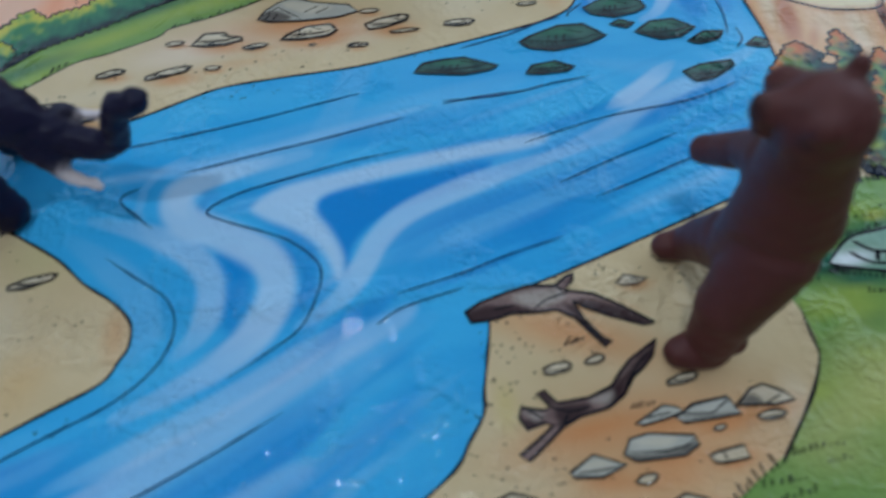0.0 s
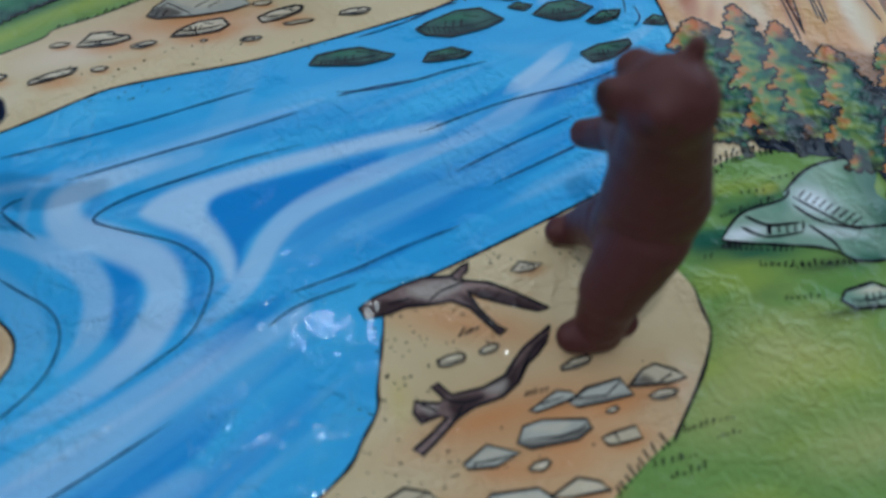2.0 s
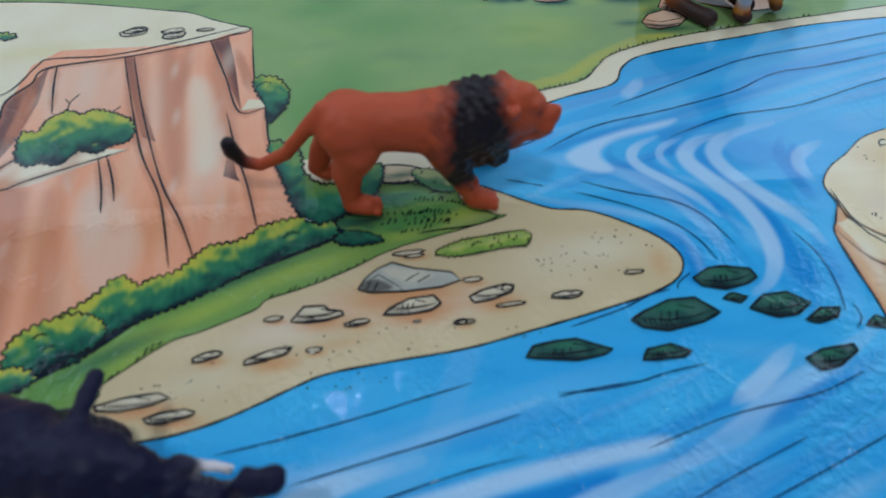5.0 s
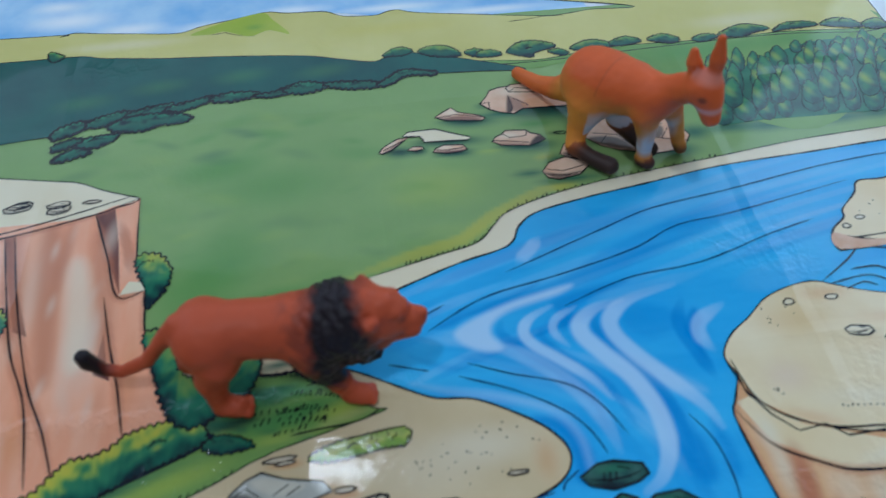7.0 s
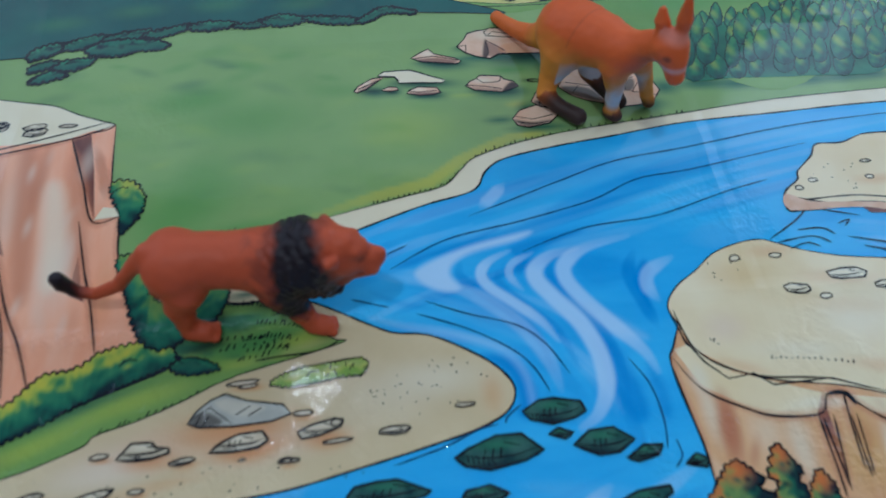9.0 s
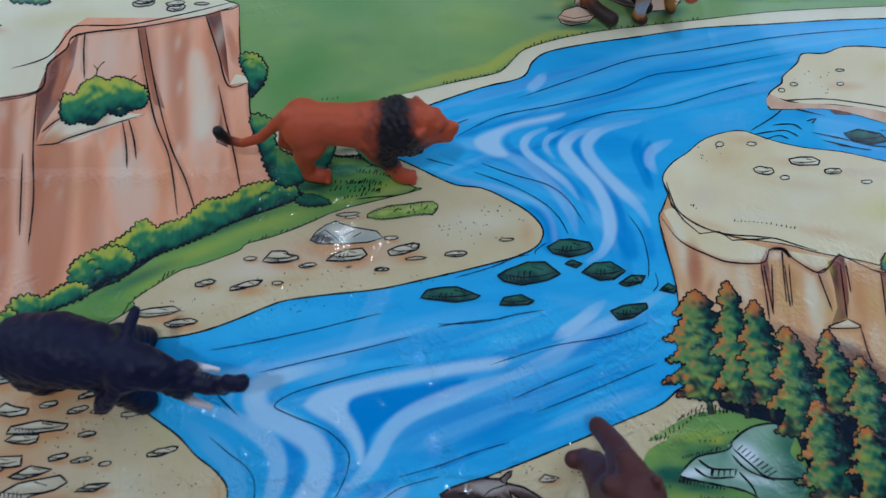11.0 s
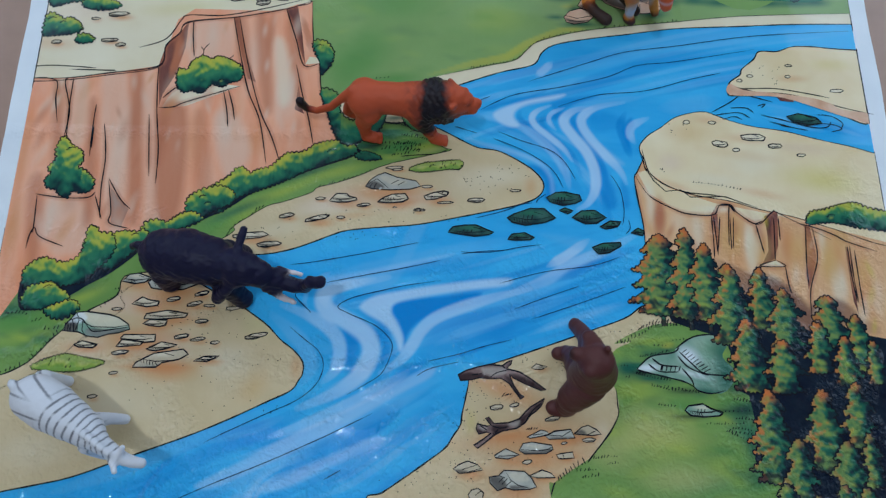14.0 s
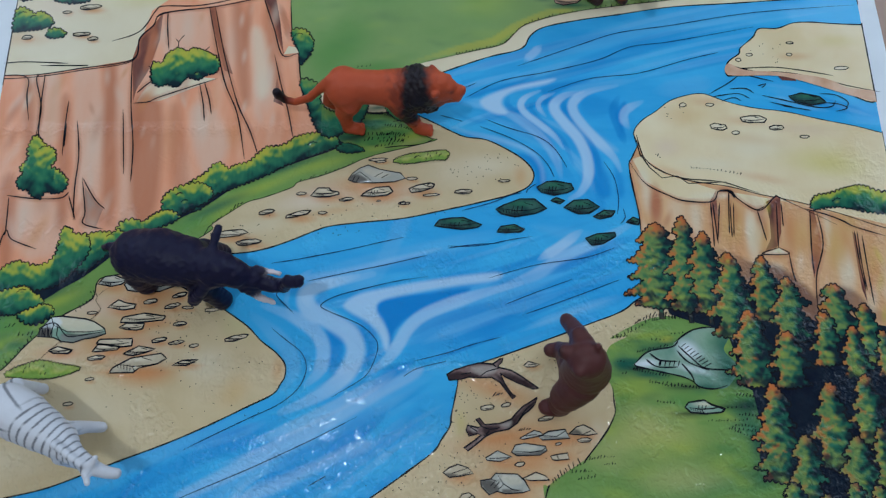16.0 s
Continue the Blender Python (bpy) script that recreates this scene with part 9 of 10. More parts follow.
m.line([(69.6, 264.5), (74.5, 270.5), (76.8, 275.1), (83.2, 277.2), (88.0, 277.5), (90.2, 278.7), (104.6, 279.1), (111.9, 281.6), (127.0, 280.0), (131.6, 270.2), (128.2, 255.9), (106.8, 256.7), (93.7, 257.1), (88.2, 253.7), (80.4, 255.8), (74.4, 259.0)], 0.95, 6.5, closed=True)
m.done()
m = Motif("printed_stone", grain=0.9)
m.wash(61.5, 250.9, 24.1, 7.6, -3, "dark_green", 4, 0.9)
m.wash(59.2, 251.6, 18.4, 4.4, -3, "night", 4, 0.7)
m.fill([(41.7, 256.7), (46.9, 260.6), (52.2, 263.7), (55.5, 259.4), (67.3, 255.3), (70.8, 252.5), (68.2, 250.6), (47.7, 253.5)], "pink", 6.35)
m.wash(51.9, 259.8, 10.2, 3.9, 0, "cream", 9, 0.7)
m.patch([(43.1, 255.1), (56.1, 256.0), (68.6, 252.8), (63.5, 251.2), (47.7, 253.1)], 1.6, "plum", 9, 0.7)
m.line([(42.2, 256.2), (54.7, 257.6), (68.7, 253.7)], 0.8, 6.5)
m.line([(41.7, 256.7), (46.9, 260.6), (52.2, 263.7), (55.5, 259.4), (67.3, 255.3), (70.8, 252.5), (68.2, 250.6), (47.7, 253.5)], 0.95, 6.5, closed=True)
m.done()
m = Motif("printed_stone", grain=0.9)
m.wash(47.7, 236.5, 32.0, 6.3, -3, "dark_green", 4, 0.9)
m.wash(44.7, 237.2, 24.4, 3.7, -3, "night", 4, 0.7)
m.fill([(21.5, 243.8), (24.9, 246.9), (34.3, 247.3), (40.7, 247.3), (52.7, 241.5), (60.1, 238.2), (58.3, 236.3), (45.9, 237.2), (33.4, 237.7), (31.4, 242.4), (26.1, 242.7)], "plateau", 6.35)
m.line([(23.0, 243.6), (31.4, 242.8), (33.6, 239.0)], 0.8, 6.5)
m.line([(21.5, 243.8), (24.9, 246.9), (34.3, 247.3), (40.7, 247.3), (52.7, 241.5), (60.1, 238.2), (58.3, 236.3), (45.9, 237.2), (33.4, 237.7), (31.4, 242.4), (26.1, 242.7)], 0.95, 6.5, closed=True)
m.done()
m = Motif("printed_stone", grain=0.9)
m.wash(19.5, 231.9, 14.6, 6.5, -3, "dark_green", 4, 0.9)
m.wash(18.1, 232.6, 11.2, 3.7, -3, "night", 4, 0.7)
m.fill([(7.5, 232.8), (10.1, 236.7), (18.2, 242.1), (25.2, 242.8), (21.1, 239.5), (14.6, 233.9), (9.2, 231.7)], "pink", 6.35)
m.wash(13.7, 239.5, 6.2, 3.3, 0, "cream", 9, 0.7)
m.patch([(9.9, 232.5), (18.0, 239.0), (23.8, 242.1), (17.7, 234.8)], 1.6, "plum", 9, 0.6)
m.line([(10.0, 234.2), (21.2, 240.3)], 0.8, 6.5)
m.line([(7.5, 232.8), (10.1, 236.7), (18.2, 242.1), (25.2, 242.8), (21.1, 239.5), (14.6, 233.9), (9.2, 231.7)], 0.95, 6.5, closed=True)
m.done()
m = Motif("printed_stone", grain=0.9)
m.wash(29.8, 231.6, 8.2, 5.4, -3, "dark_green", 4, 0.9)
m.wash(29.0, 231.8, 6.2, 3.4, -3, "night", 4, 0.7)
m.fill([(23.1, 232.7), (27.0, 235.1), (31.6, 234.5), (32.9, 232.6), (28.2, 231.5)], "pink", 6.35)
m.wash(26.5, 234.0, 3.4, 1.1, 0, "cream", 9, 0.7)
m.line([(23.1, 232.7), (27.0, 235.1), (31.6, 234.5), (32.9, 232.6), (28.2, 231.5)], 0.95, 6.5, closed=True)
m.done()
m = Motif("printed_stone", grain=0.9)
m.wash(50.5, 227.5, 16.1, 5.4, -3, "dark_green", 4, 0.9)
m.wash(48.9, 227.9, 12.3, 3.4, -3, "night", 4, 0.7)
m.fill([(37.3, 229.4), (39.0, 231.7), (43.9, 234.0), (54.7, 232.8), (56.7, 229.1), (52.5, 227.6), (44.7, 227.4)], "pink", 6.35)
m.wash(44.1, 232.0, 6.8, 2.0, 0, "cream", 9, 0.7)
m.patch([(37.9, 229.3), (45.0, 229.5), (56.4, 229.1), (52.4, 227.2), (44.7, 227.0)], 1.6, "plum", 9, 0.85)
m.line([(38.0, 231.0), (45.0, 229.9), (54.4, 230.7)], 0.8, 6.5)
m.line([(37.3, 229.4), (39.0, 231.7), (43.9, 234.0), (54.7, 232.8), (56.7, 229.1), (52.5, 227.6), (44.7, 227.4)], 0.95, 6.5, closed=True)
m.done()
m = Motif("printed_stone", grain=0.9)
m.wash(91.9, 227.4, 25.1, 7.8, -3, "dark_green", 4, 0.9)
m.wash(89.5, 228.2, 19.2, 4.6, -3, "night", 4, 0.7)
m.fill([(71.3, 233.0), (74.0, 236.2), (77.5, 237.9), (80.5, 240.6), (92.1, 239.3), (93.9, 236.8), (99.2, 234.7), (101.6, 230.8), (96.4, 228.5), (91.4, 227.1), (76.1, 229.3)], "pink", 6.35)
m.wash(81.9, 236.5, 10.6, 4.0, 0, "cream", 9, 0.7)
m.patch([(93.7, 230.7), (98.5, 234.4), (101.6, 230.8), (96.6, 228.1), (91.9, 226.6)], 1.6, "plum_dark", 9, 0.95)
m.patch([(74.0, 231.8), (91.8, 229.2), (90.2, 227.3), (76.7, 229.2)], 1.6, "plum", 9, 0.4)
m.line([(78.2, 238.2), (81.7, 234.6), (86.5, 234.8)], 0.8, 6.5)
m.line([(92.3, 238.9), (91.4, 235.4), (86.4, 234.4)], 0.8, 6.5)
m.line([(72.0, 233.4), (79.7, 232.3), (91.9, 229.6)], 0.8, 6.5)
m.line([(71.3, 233.0), (74.0, 236.2), (77.5, 237.9), (80.5, 240.6), (92.1, 239.3), (93.9, 236.8), (99.2, 234.7), (101.6, 230.8), (96.4, 228.5), (91.4, 227.1), (76.1, 229.3)], 0.95, 6.5, closed=True)
m.done()
m = Motif("printed_meadow_shade")
m.wash(71.7, 262.7, 9, 2.5, 0, "dark_green", 4, 0.8)
m.wash(97.8, 244.0, 16, 5, 0, "green", 4, 0.8)
m.wash(69.3, 226.0, 14, 3, 0, "lime", 4, 0.4)
m.wash(98.9, 217.4, 10, 4, 0, "yellow", 4, 0.4)
m.wash(103.2, 194.4, 14, 3, 0, "yellow", 4, 0.5)
m.wash(87.6, 206.6, 14, 4, 0, "dark_green", 4, 0.8)
m.wash(108.8, 234.7, 8, 2, 0, "night", 4, 0.7)
m.line(curve_through([(107.2, 234.9), (110.6, 235.8), (115.2, 234.6), (111.7, 233.4)], True, 4), 0.8, 5.4, closed=True)
m.done()
m = Motif("printed_stone", grain=0.9)
m.fill([(124.1, 228.8), (130.7, 238.7), (139.8, 242.4), (148.4, 237.9), (158.8, 239.6), (168.9, 240.5), (177.8, 236.9), (182.9, 222.5), (176.7, 213.3), (166.6, 211.8), (156.9, 211.1), (148.4, 214.4), (139.6, 217), (131.2, 221.2)], "pink", 6.35)
m.patch([(157.4, 229.3), (169, 232.2), (167.9, 224.2), (160.6, 223.5)], 2.0, "grey_dark", 9, 0.85)
m.patch([(126.6, 228.5), (142, 226.2), (148.7, 215.7), (131.3, 221.7)], 2.0, "grey_dark", 9, 0.85)
m.line([(153, 230.9), (170.1, 233.4)], 0.64, 6.5)
m.line([(156.9, 227.6), (166.6, 222.2), (172.3, 229.9)], 0.64, 6.5)
m.line([(166.6, 222.2), (181.5, 218.3)], 0.64, 6.5)
m.line([(160.4, 212.3), (161.2, 221.2)], 0.64, 6.5)
m.line([(148.6, 215.3), (155.6, 219.9)], 0.64, 6.5)
m.line([(129, 231.7), (142.6, 228.4), (147, 221.1)], 0.64, 6.5)
m.line([(131.7, 223.3), (136.3, 228.8)], 0.64, 6.5)
m.line([(124.1, 228.8), (130.7, 238.7), (139.8, 242.4), (148.4, 237.9), (158.8, 239.6), (168.9, 240.5), (177.8, 236.9), (182.9, 222.5), (176.7, 213.3), (166.6, 211.8), (156.9, 211.1), (148.4, 214.4), (139.6, 217), (131.2, 221.2)], 0.8, 6.5, closed=True)
m.done()
m = Motif("printed_stone", grain=0.9)
m.fill([(94.6, 206.8), (99.5, 212.7), (109.4, 215.8), (116.5, 212.7), (121, 207.9), (114.7, 202.2), (102.9, 199.9), (96.7, 202)], "pink", 6.35)
m.patch([(95, 205.9), (105.2, 203.6), (116.4, 204.4), (103, 200.3)], 2.0, "grey_dark", 9, 0.85)
m.line([(96.4, 208.2), (105.7, 205.6), (118, 208.3)], 0.72, 6.5)
m.line([(97.1, 204), (108, 202.4), (116, 203.7)], 0.72, 6.5)
m.line([(94.6, 206.8), (99.5, 212.7), (109.4, 215.8), (116.5, 212.7), (121, 207.9), (114.7, 202.2), (102.9, 199.9), (96.7, 202)], 0.9, 6.5, closed=True)
m.done()
m = Motif("printed_stone", grain=0.9)
m.fill([(106.9, 218.3), (110.9, 225.5), (118.4, 227.5), (123.7, 219.3), (118.7, 214.1), (112.2, 214.2)], "pink", 6.35)
m.patch([(108.6, 218.9), (117.9, 218.4), (120.1, 214.7), (112.3, 214.6)], 2.0, "grey_dark", 9, 0.85)
m.line([(110.6, 221.2), (118.2, 220.1), (122.4, 217.8)], 0.72, 6.5)
m.line([(111, 215.6), (112.9, 220)], 0.72, 6.5)
m.line([(113.9, 214.8), (115.8, 219.2)], 0.72, 6.5)
m.line([(106.9, 218.3), (110.9, 225.5), (118.4, 227.5), (123.7, 219.3), (118.7, 214.1), (112.2, 214.2)], 0.9, 6.5, closed=True)
m.done()
m = Motif("printed_meadow_shade")
m.wash(83.0, 254.7, 26, 4, 0, "dark_green", 4, 0.9)
m.wash(109.4, 199.8, 26, 5, 0, "dark_green", 4, 0.9)
m.wash(208.5, 225.9, 22, 7, 0, "dark_green", 4, 0.9)
m.wash(229.6, 224.3, 24, 7, 0, "dark_green", 4, 0.9)
m.wash(251.6, 224.7, 24, 7, 0, "dark_green", 4, 0.9)
m.wash(273.7, 224.6, 24, 7, 0, "dark_green", 4, 0.9)
m.wash(296.3, 225.3, 24, 7, 0, "dark_green", 4, 0.9)
m.wash(315.0, 226.6, 20, 7, 0, "dark_green", 4, 0.9)
m.wash(172.0, 212.4, 20, 8, 0, "dark_green", 4, 0.9)
m.wash(86.8, 228.2, 18, 3, 0, "dark_green", 4, 0.9)
m.wash(55.2, 252.7, 16, 3, 0, "dark_green", 4, 0.9)
m.wash(45.9, 227.4, 14, 3, 0, "dark_green", 4, 0.9)
m.wash(186.6, 224.7, 14, 9, 0, "dark_green", 4, 0.9)
m.wash(104.4, 213.9, 10, 8, 0, "dark_green", 4, 0.9)
m.done()
m = land("printed_wood_floor", [(200.3, 230.1), (209.3, 258.6), (236, 274.9), (278, 290.2), (306, 292.8), (333.1, 287.7), (348.6, 279.9), (326.7, 231.2), (275, 227.4), (231.3, 228.6)], "deep_green", 5, "dark undergrowth of the printed far wood", 0, True)
m.wash(220.0, 257.0, 26, 14, 0, "night", 5, 0.5)
m.wash(232.4, 242.3, 24, 13, 0, "night", 5, 0.5)
m.wash(253.5, 239.3, 30, 14, 0, "night", 5, 0.5)
m.wash(277.5, 242.2, 30, 14, 0, "night", 5, 0.5)
m.wash(304.6, 241.4, 34, 14, 0, "night", 5, 0.5)
m.wash(292.0, 263.3, 40, 12, 0, "night", 5, 0.5)
m.wash(261.5, 257.6, 34, 14, 0, "night", 5, 0.5)
m.wash(323.4, 255.3, 26, 12, 0, "night", 5, 0.5)
m.wash(202.8, 234.2, 22, 8, 0, "night", 5, 0.5)
m.done()
crown([(271.2, 286.1), (273.1, 291.2), (278.1, 294.9), (278.9, 290), (277, 284.5), (272.9, 282.9)], 300)
crown([(276.3, 280.3), (279.2, 287.4), (285.1, 292.5), (286.1, 286.1), (283.4, 278.5), (278.4, 276.4)], 301)
crown([(287.4, 284.1), (289.5, 289.2), (293.7, 293.1), (294.6, 288.1), (292.5, 282.6), (288.8, 281.3)], 302)
crown([(294.7, 280.5), (297.6, 287.3), (303.8, 292.7), (304.5, 285.9), (301.6, 278.4), (296.5, 276.3)], 303)
crown([(298.5, 282.4), (301.6, 289.7), (306.3, 295.3), (308.3, 288.3), (305.2, 280.4), (300.1, 278.2)], 304)
crown([(304.2, 282.3), (307, 288.5), (312.7, 293.3), (313.4, 287.2), (310.9, 280.6), (306.2, 278.8)], 305)
crown([(315.8, 286.1), (319, 293.5), (324.7, 299.1), (326.4, 292), (323.1, 284), (317.6, 281.8)], 306)
crown([(319.4, 280.1), (322.8, 287.3), (327.4, 293), (329, 286.1), (325.5, 278.2), (320.7, 276)], 307)
crown([(329.7, 283), (332.5, 288.9), (338.2, 293.3), (338.7, 287.6), (336, 281), (331.3, 279.5)], 308)
crown([(334.6, 279.4), (336.9, 284.2), (340.7, 288.1), (341.7, 283.5), (339.5, 278.3), (335.7, 276.7)], 309)
crown([(342.4, 281.9), (345.1, 287.5), (349.1, 292.1), (351.3, 286.6), (348.4, 280.3), (343.7, 278.4)], 310)
crown([(211.4, 273.6), (214.2, 282.2), (219.7, 289.2), (220.5, 281), (217.9, 271.7), (213.1, 268.6)], 311)
crown([(220.2, 271), (222.9, 279.2), (227, 286), (229.7, 277.9), (226.8, 269), (222.1, 266.3)], 312)
crown([(229.3, 276.2), (232.6, 285.6), (237.8, 293.1), (238.9, 284.3), (235.8, 274.2), (230.9, 271.1)], 313)
crown([(238.2, 273.9), (241.1, 281.8), (247.1, 288.1), (247.4, 280.6), (244.3, 271.6), (239.9, 269.2)], 314)
crown([(247.3, 269.8), (250.5, 278.7), (255.6, 286.1), (259.5, 277), (256.3, 267.1), (249.9, 264.6)], 315)
crown([(253.3, 274.8), (256.7, 284.2), (263.8, 291.5), (266, 282.5), (262.6, 272.1), (256, 269.2)], 316)
crown([(267.4, 270.7), (270.1, 278), (277.1, 283.7), (278.6, 276.4), (276, 268.4), (269.9, 266.2)], 317)
crown([(275.6, 275.4), (279.8, 285.5), (286.9, 293.7), (286.9, 284.1), (282.6, 273), (276.8, 269.6)], 318)
crown([(282.4, 276.2), (286.4, 285.7), (292.8, 293.2), (292.6, 284.4), (288.5, 273.9), (283.3, 270.8)], 319)
crown([(291.3, 275.3), (294.6, 283), (302.4, 289.2), (304, 281.3), (300.6, 272.8), (293.9, 270.3)], 320)
crown([(300.6, 275.7), (304.7, 284.8), (311.6, 292), (310.9, 283.6), (306.8, 273.7), (301.5, 270.6)], 321)
crown([(308.1, 272.8), (312.7, 283.3), (320.4, 291.4), (319.4, 282), (314.3, 270.5), (308.8, 267.1)], 322)
crown([(319.1, 270.5), (323.8, 280.6), (331.1, 288.7), (331.1, 279.2), (326.1, 268.1), (320, 264.7)], 323)
crown([(327.8, 272.4), (331.6, 280.2), (338, 286.6), (337.4, 279), (333.6, 270.5), (328.5, 267.7)], 324)
crown([(338.6, 268), (341.5, 274.4), (348, 279.2), (349.2, 273.3), (346, 266.2), (340.6, 264.2)], 325)
crown([(213.2, 262.6), (217, 273.8), (224, 282.9), (223.8, 272.2), (220, 260), (214.5, 256.2)], 326)
crown([(219.2, 257.8), (223.1, 269.5), (230.4, 279.2), (231.4, 267.7), (227.2, 255), (221.1, 251.3)], 327)
crown([(234.5, 258.5), (238.4, 269), (245.6, 277.7), (247.5, 267.4), (243.6, 255.5), (237, 252.2)], 328)
crown([(240.2, 262.3), (244.3, 274), (250.6, 283.3), (254, 271.9), (249.7, 259.3), (242.7, 255.7)], 329)
crown([(250.3, 258.5), (254, 268.5), (260.4, 276.9), (263.3, 266.8), (259.4, 255.5), (252.9, 252.5)], 330)
crown([(261.5, 257.6), (264.6, 265.9), (269.9, 272.7), (273.5, 264.3), (270.2, 255), (263.9, 252.6)], 331)
crown([(275.8, 262.2), (280.7, 274), (288.6, 283.5), (290.6, 271.8), (285.6, 259.1), (278.1, 255.5)], 332)
crown([(278.7, 256.7), (283.9, 268.6), (290.7, 278.2), (290.5, 267), (284.9, 254.2), (279.4, 250.3)], 333)
crown([(289.9, 261.2), (294.2, 271.3), (300.8, 279.2), (302.8, 269.3), (298.5, 258.6), (291.8, 255.5)], 334)
crown([(307, 260.1), (312.6, 271.8), (321, 281.4), (318.7, 270.6), (312.9, 257.9), (307.2, 253.9)], 335)
crown([(315.4, 260.9), (320.6, 272), (327.9, 281.1), (329.9, 270), (324.5, 257.9), (317.1, 254.5)], 336)
crown([(321.7, 255.2), (326.6, 265.5), (334.5, 274), (333.6, 264.2), (328.3, 252.9), (322.4, 249.4)], 337)
crown([(333.5, 255.2), (338.7, 265.2), (347.5, 272.8), (346.6, 263.3), (341.6, 253), (335.1, 249.9)], 338)
crown([(200.4, 246), (204.3, 258.6), (211.3, 268.9), (213.3, 257), (209.2, 243.2), (202.6, 239.2)], 339)
crown([(212.6, 247.1), (216.1, 257.9), (224.9, 266.2), (226.2, 255.8), (222.6, 244.1), (215.5, 240.7)], 340)
crown([(228.9, 243.2), (232.9, 253.8), (239.6, 262.8), (240.1, 252.4), (235.9, 240.6), (230.3, 237)], 341)
crown([(241.5, 246.4), (245.5, 257.2), (250.8, 265.9), (253.2, 255.5), (249.1, 244), (243.1, 240.5)], 342)
crown([(248.8, 249.2), (253.8, 262.4), (262.2, 272.8), (263.4, 260.3), (258.2, 246.3), (250.8, 241.9)], 343)
crown([(259.7, 242.5), (263, 251.1), (268.8, 257.5), (273.4, 249.2), (270.1, 240), (263.1, 237.6)], 344)
crown([(272, 247.2), (276.2, 257.4), (283.4, 265.9), (286.8, 255.6), (282.4, 244), (274.8, 240.9)], 345)
crown([(283.4, 242.6), (287.1, 251.5), (293.8, 258.6), (294.8, 250.1), (290.7, 240.2), (285, 237.5)], 346)
crown([(296.4, 245.9), (301.6, 257.8), (312.9, 267.2), (312.6, 255.9), (307.1, 242.7), (298.8, 239.1)], 347)
crown([(309.3, 245.7), (315.1, 257.9), (323.9, 267.7), (324, 255.9), (317.9, 242.8), (310.6, 238.9)], 348)
crown([(319.7, 247.4), (324.6, 257.5), (332.5, 265.7), (335.4, 255.6), (330.3, 244.6), (322.4, 241.5)], 349)
crown([(201.7, 233.5), (204.9, 243.8), (212.5, 251.9), (214.7, 242.1), (211.4, 230.9), (204.8, 227.6)], 350)
crown([(214.9, 234.3), (217.8, 243.2), (223.4, 250.3), (228.4, 241.3), (225.5, 231.6), (218.5, 228.9)], 351)
crown([(228.6, 233.3), (231.3, 241.2), (236.6, 247.8), (240, 239.7), (237, 230.8), (231.2, 228.3)], 352)
crown([(240.4, 233.1), (243.2, 240.8), (249.8, 246.8), (250.5, 239.4), (247.4, 230.8), (242.3, 228.5)], 353)
crown([(257.1, 236.6), (260.7, 245.9), (268.1, 253.3), (271.5, 244), (267.7, 233.8), (260.4, 231.1)], 354)
crown([(268.9, 233.9), (273, 243.4), (278.4, 251.1), (280, 241.8), (275.9, 231.6), (270.3, 228.7)], 355)
crown([(281.5, 233.9), (285.2, 242.6), (293.4, 249.6), (293.4, 241.1), (289.3, 231.5), (283.2, 228.7)], 356)
crown([(293.1, 233.2), (298.3, 244.6), (305.9, 253.8), (308.6, 242.5), (303.1, 230.2), (295.2, 226.6)], 357)
crown([(316.2, 236.8), (321.3, 246.9), (329.1, 254.8), (330.7, 245.2), (325.6, 234.2), (318.4, 231.1)], 358)

for ground in Motif.grounds:
    ground.build(ground.soft + Motif.under)

# ---- toy animals: smooth moulded plastic, one mesh each ----
def toy_plastic(name, rough, bump, shine=0.3):
    mat, nt, bsdf = nodes_of(name)
    col = nt.nodes.new("ShaderNodeVertexColor")
    col.layer_name = "paint"
    geo = nt.nodes.new("ShaderNodeNewGeometry")
    n = node(nt, "ShaderNodeTexNoise", Scale=160, Detail=4, Roughness=0.6)
    nt.links.new(geo.outputs["Position"], n.inputs["Vector"])
    mix = nt.nodes.new("ShaderNodeMix")
    mix.data_type, mix.blend_type = "RGBA", "MULTIPLY"
    mix.inputs["Factor"].default_value = 0.35
    ramp = nt.nodes.new("ShaderNodeValToRGB")
    ramp.color_ramp.elements[0].color, ramp.color_ramp.elements[1].color = (0.6, 0.6, 0.6, 1), (1, 1, 1, 1)
    nt.links.new(n.outputs["Fac"], ramp.inputs[0])
    nt.links.new(col.outputs["Color"], mix.inputs["A"])
    nt.links.new(ramp.outputs[0], mix.inputs["B"])
    nt.links.new(mix.outputs["Result"], bsdf.inputs["Base Color"])
    bsdf.inputs["Roughness"].default_value = rough
    bsdf.inputs["Specular IOR Level"].default_value = shine
    b = node(nt, "ShaderNodeBump", Strength=0.5, Distance=bump)
    nt.links.new(n.outputs["Fac"], b.inputs["Height"])
    nt.links.new(b.outputs[0], bsdf.inputs["Normal"])
    return mat


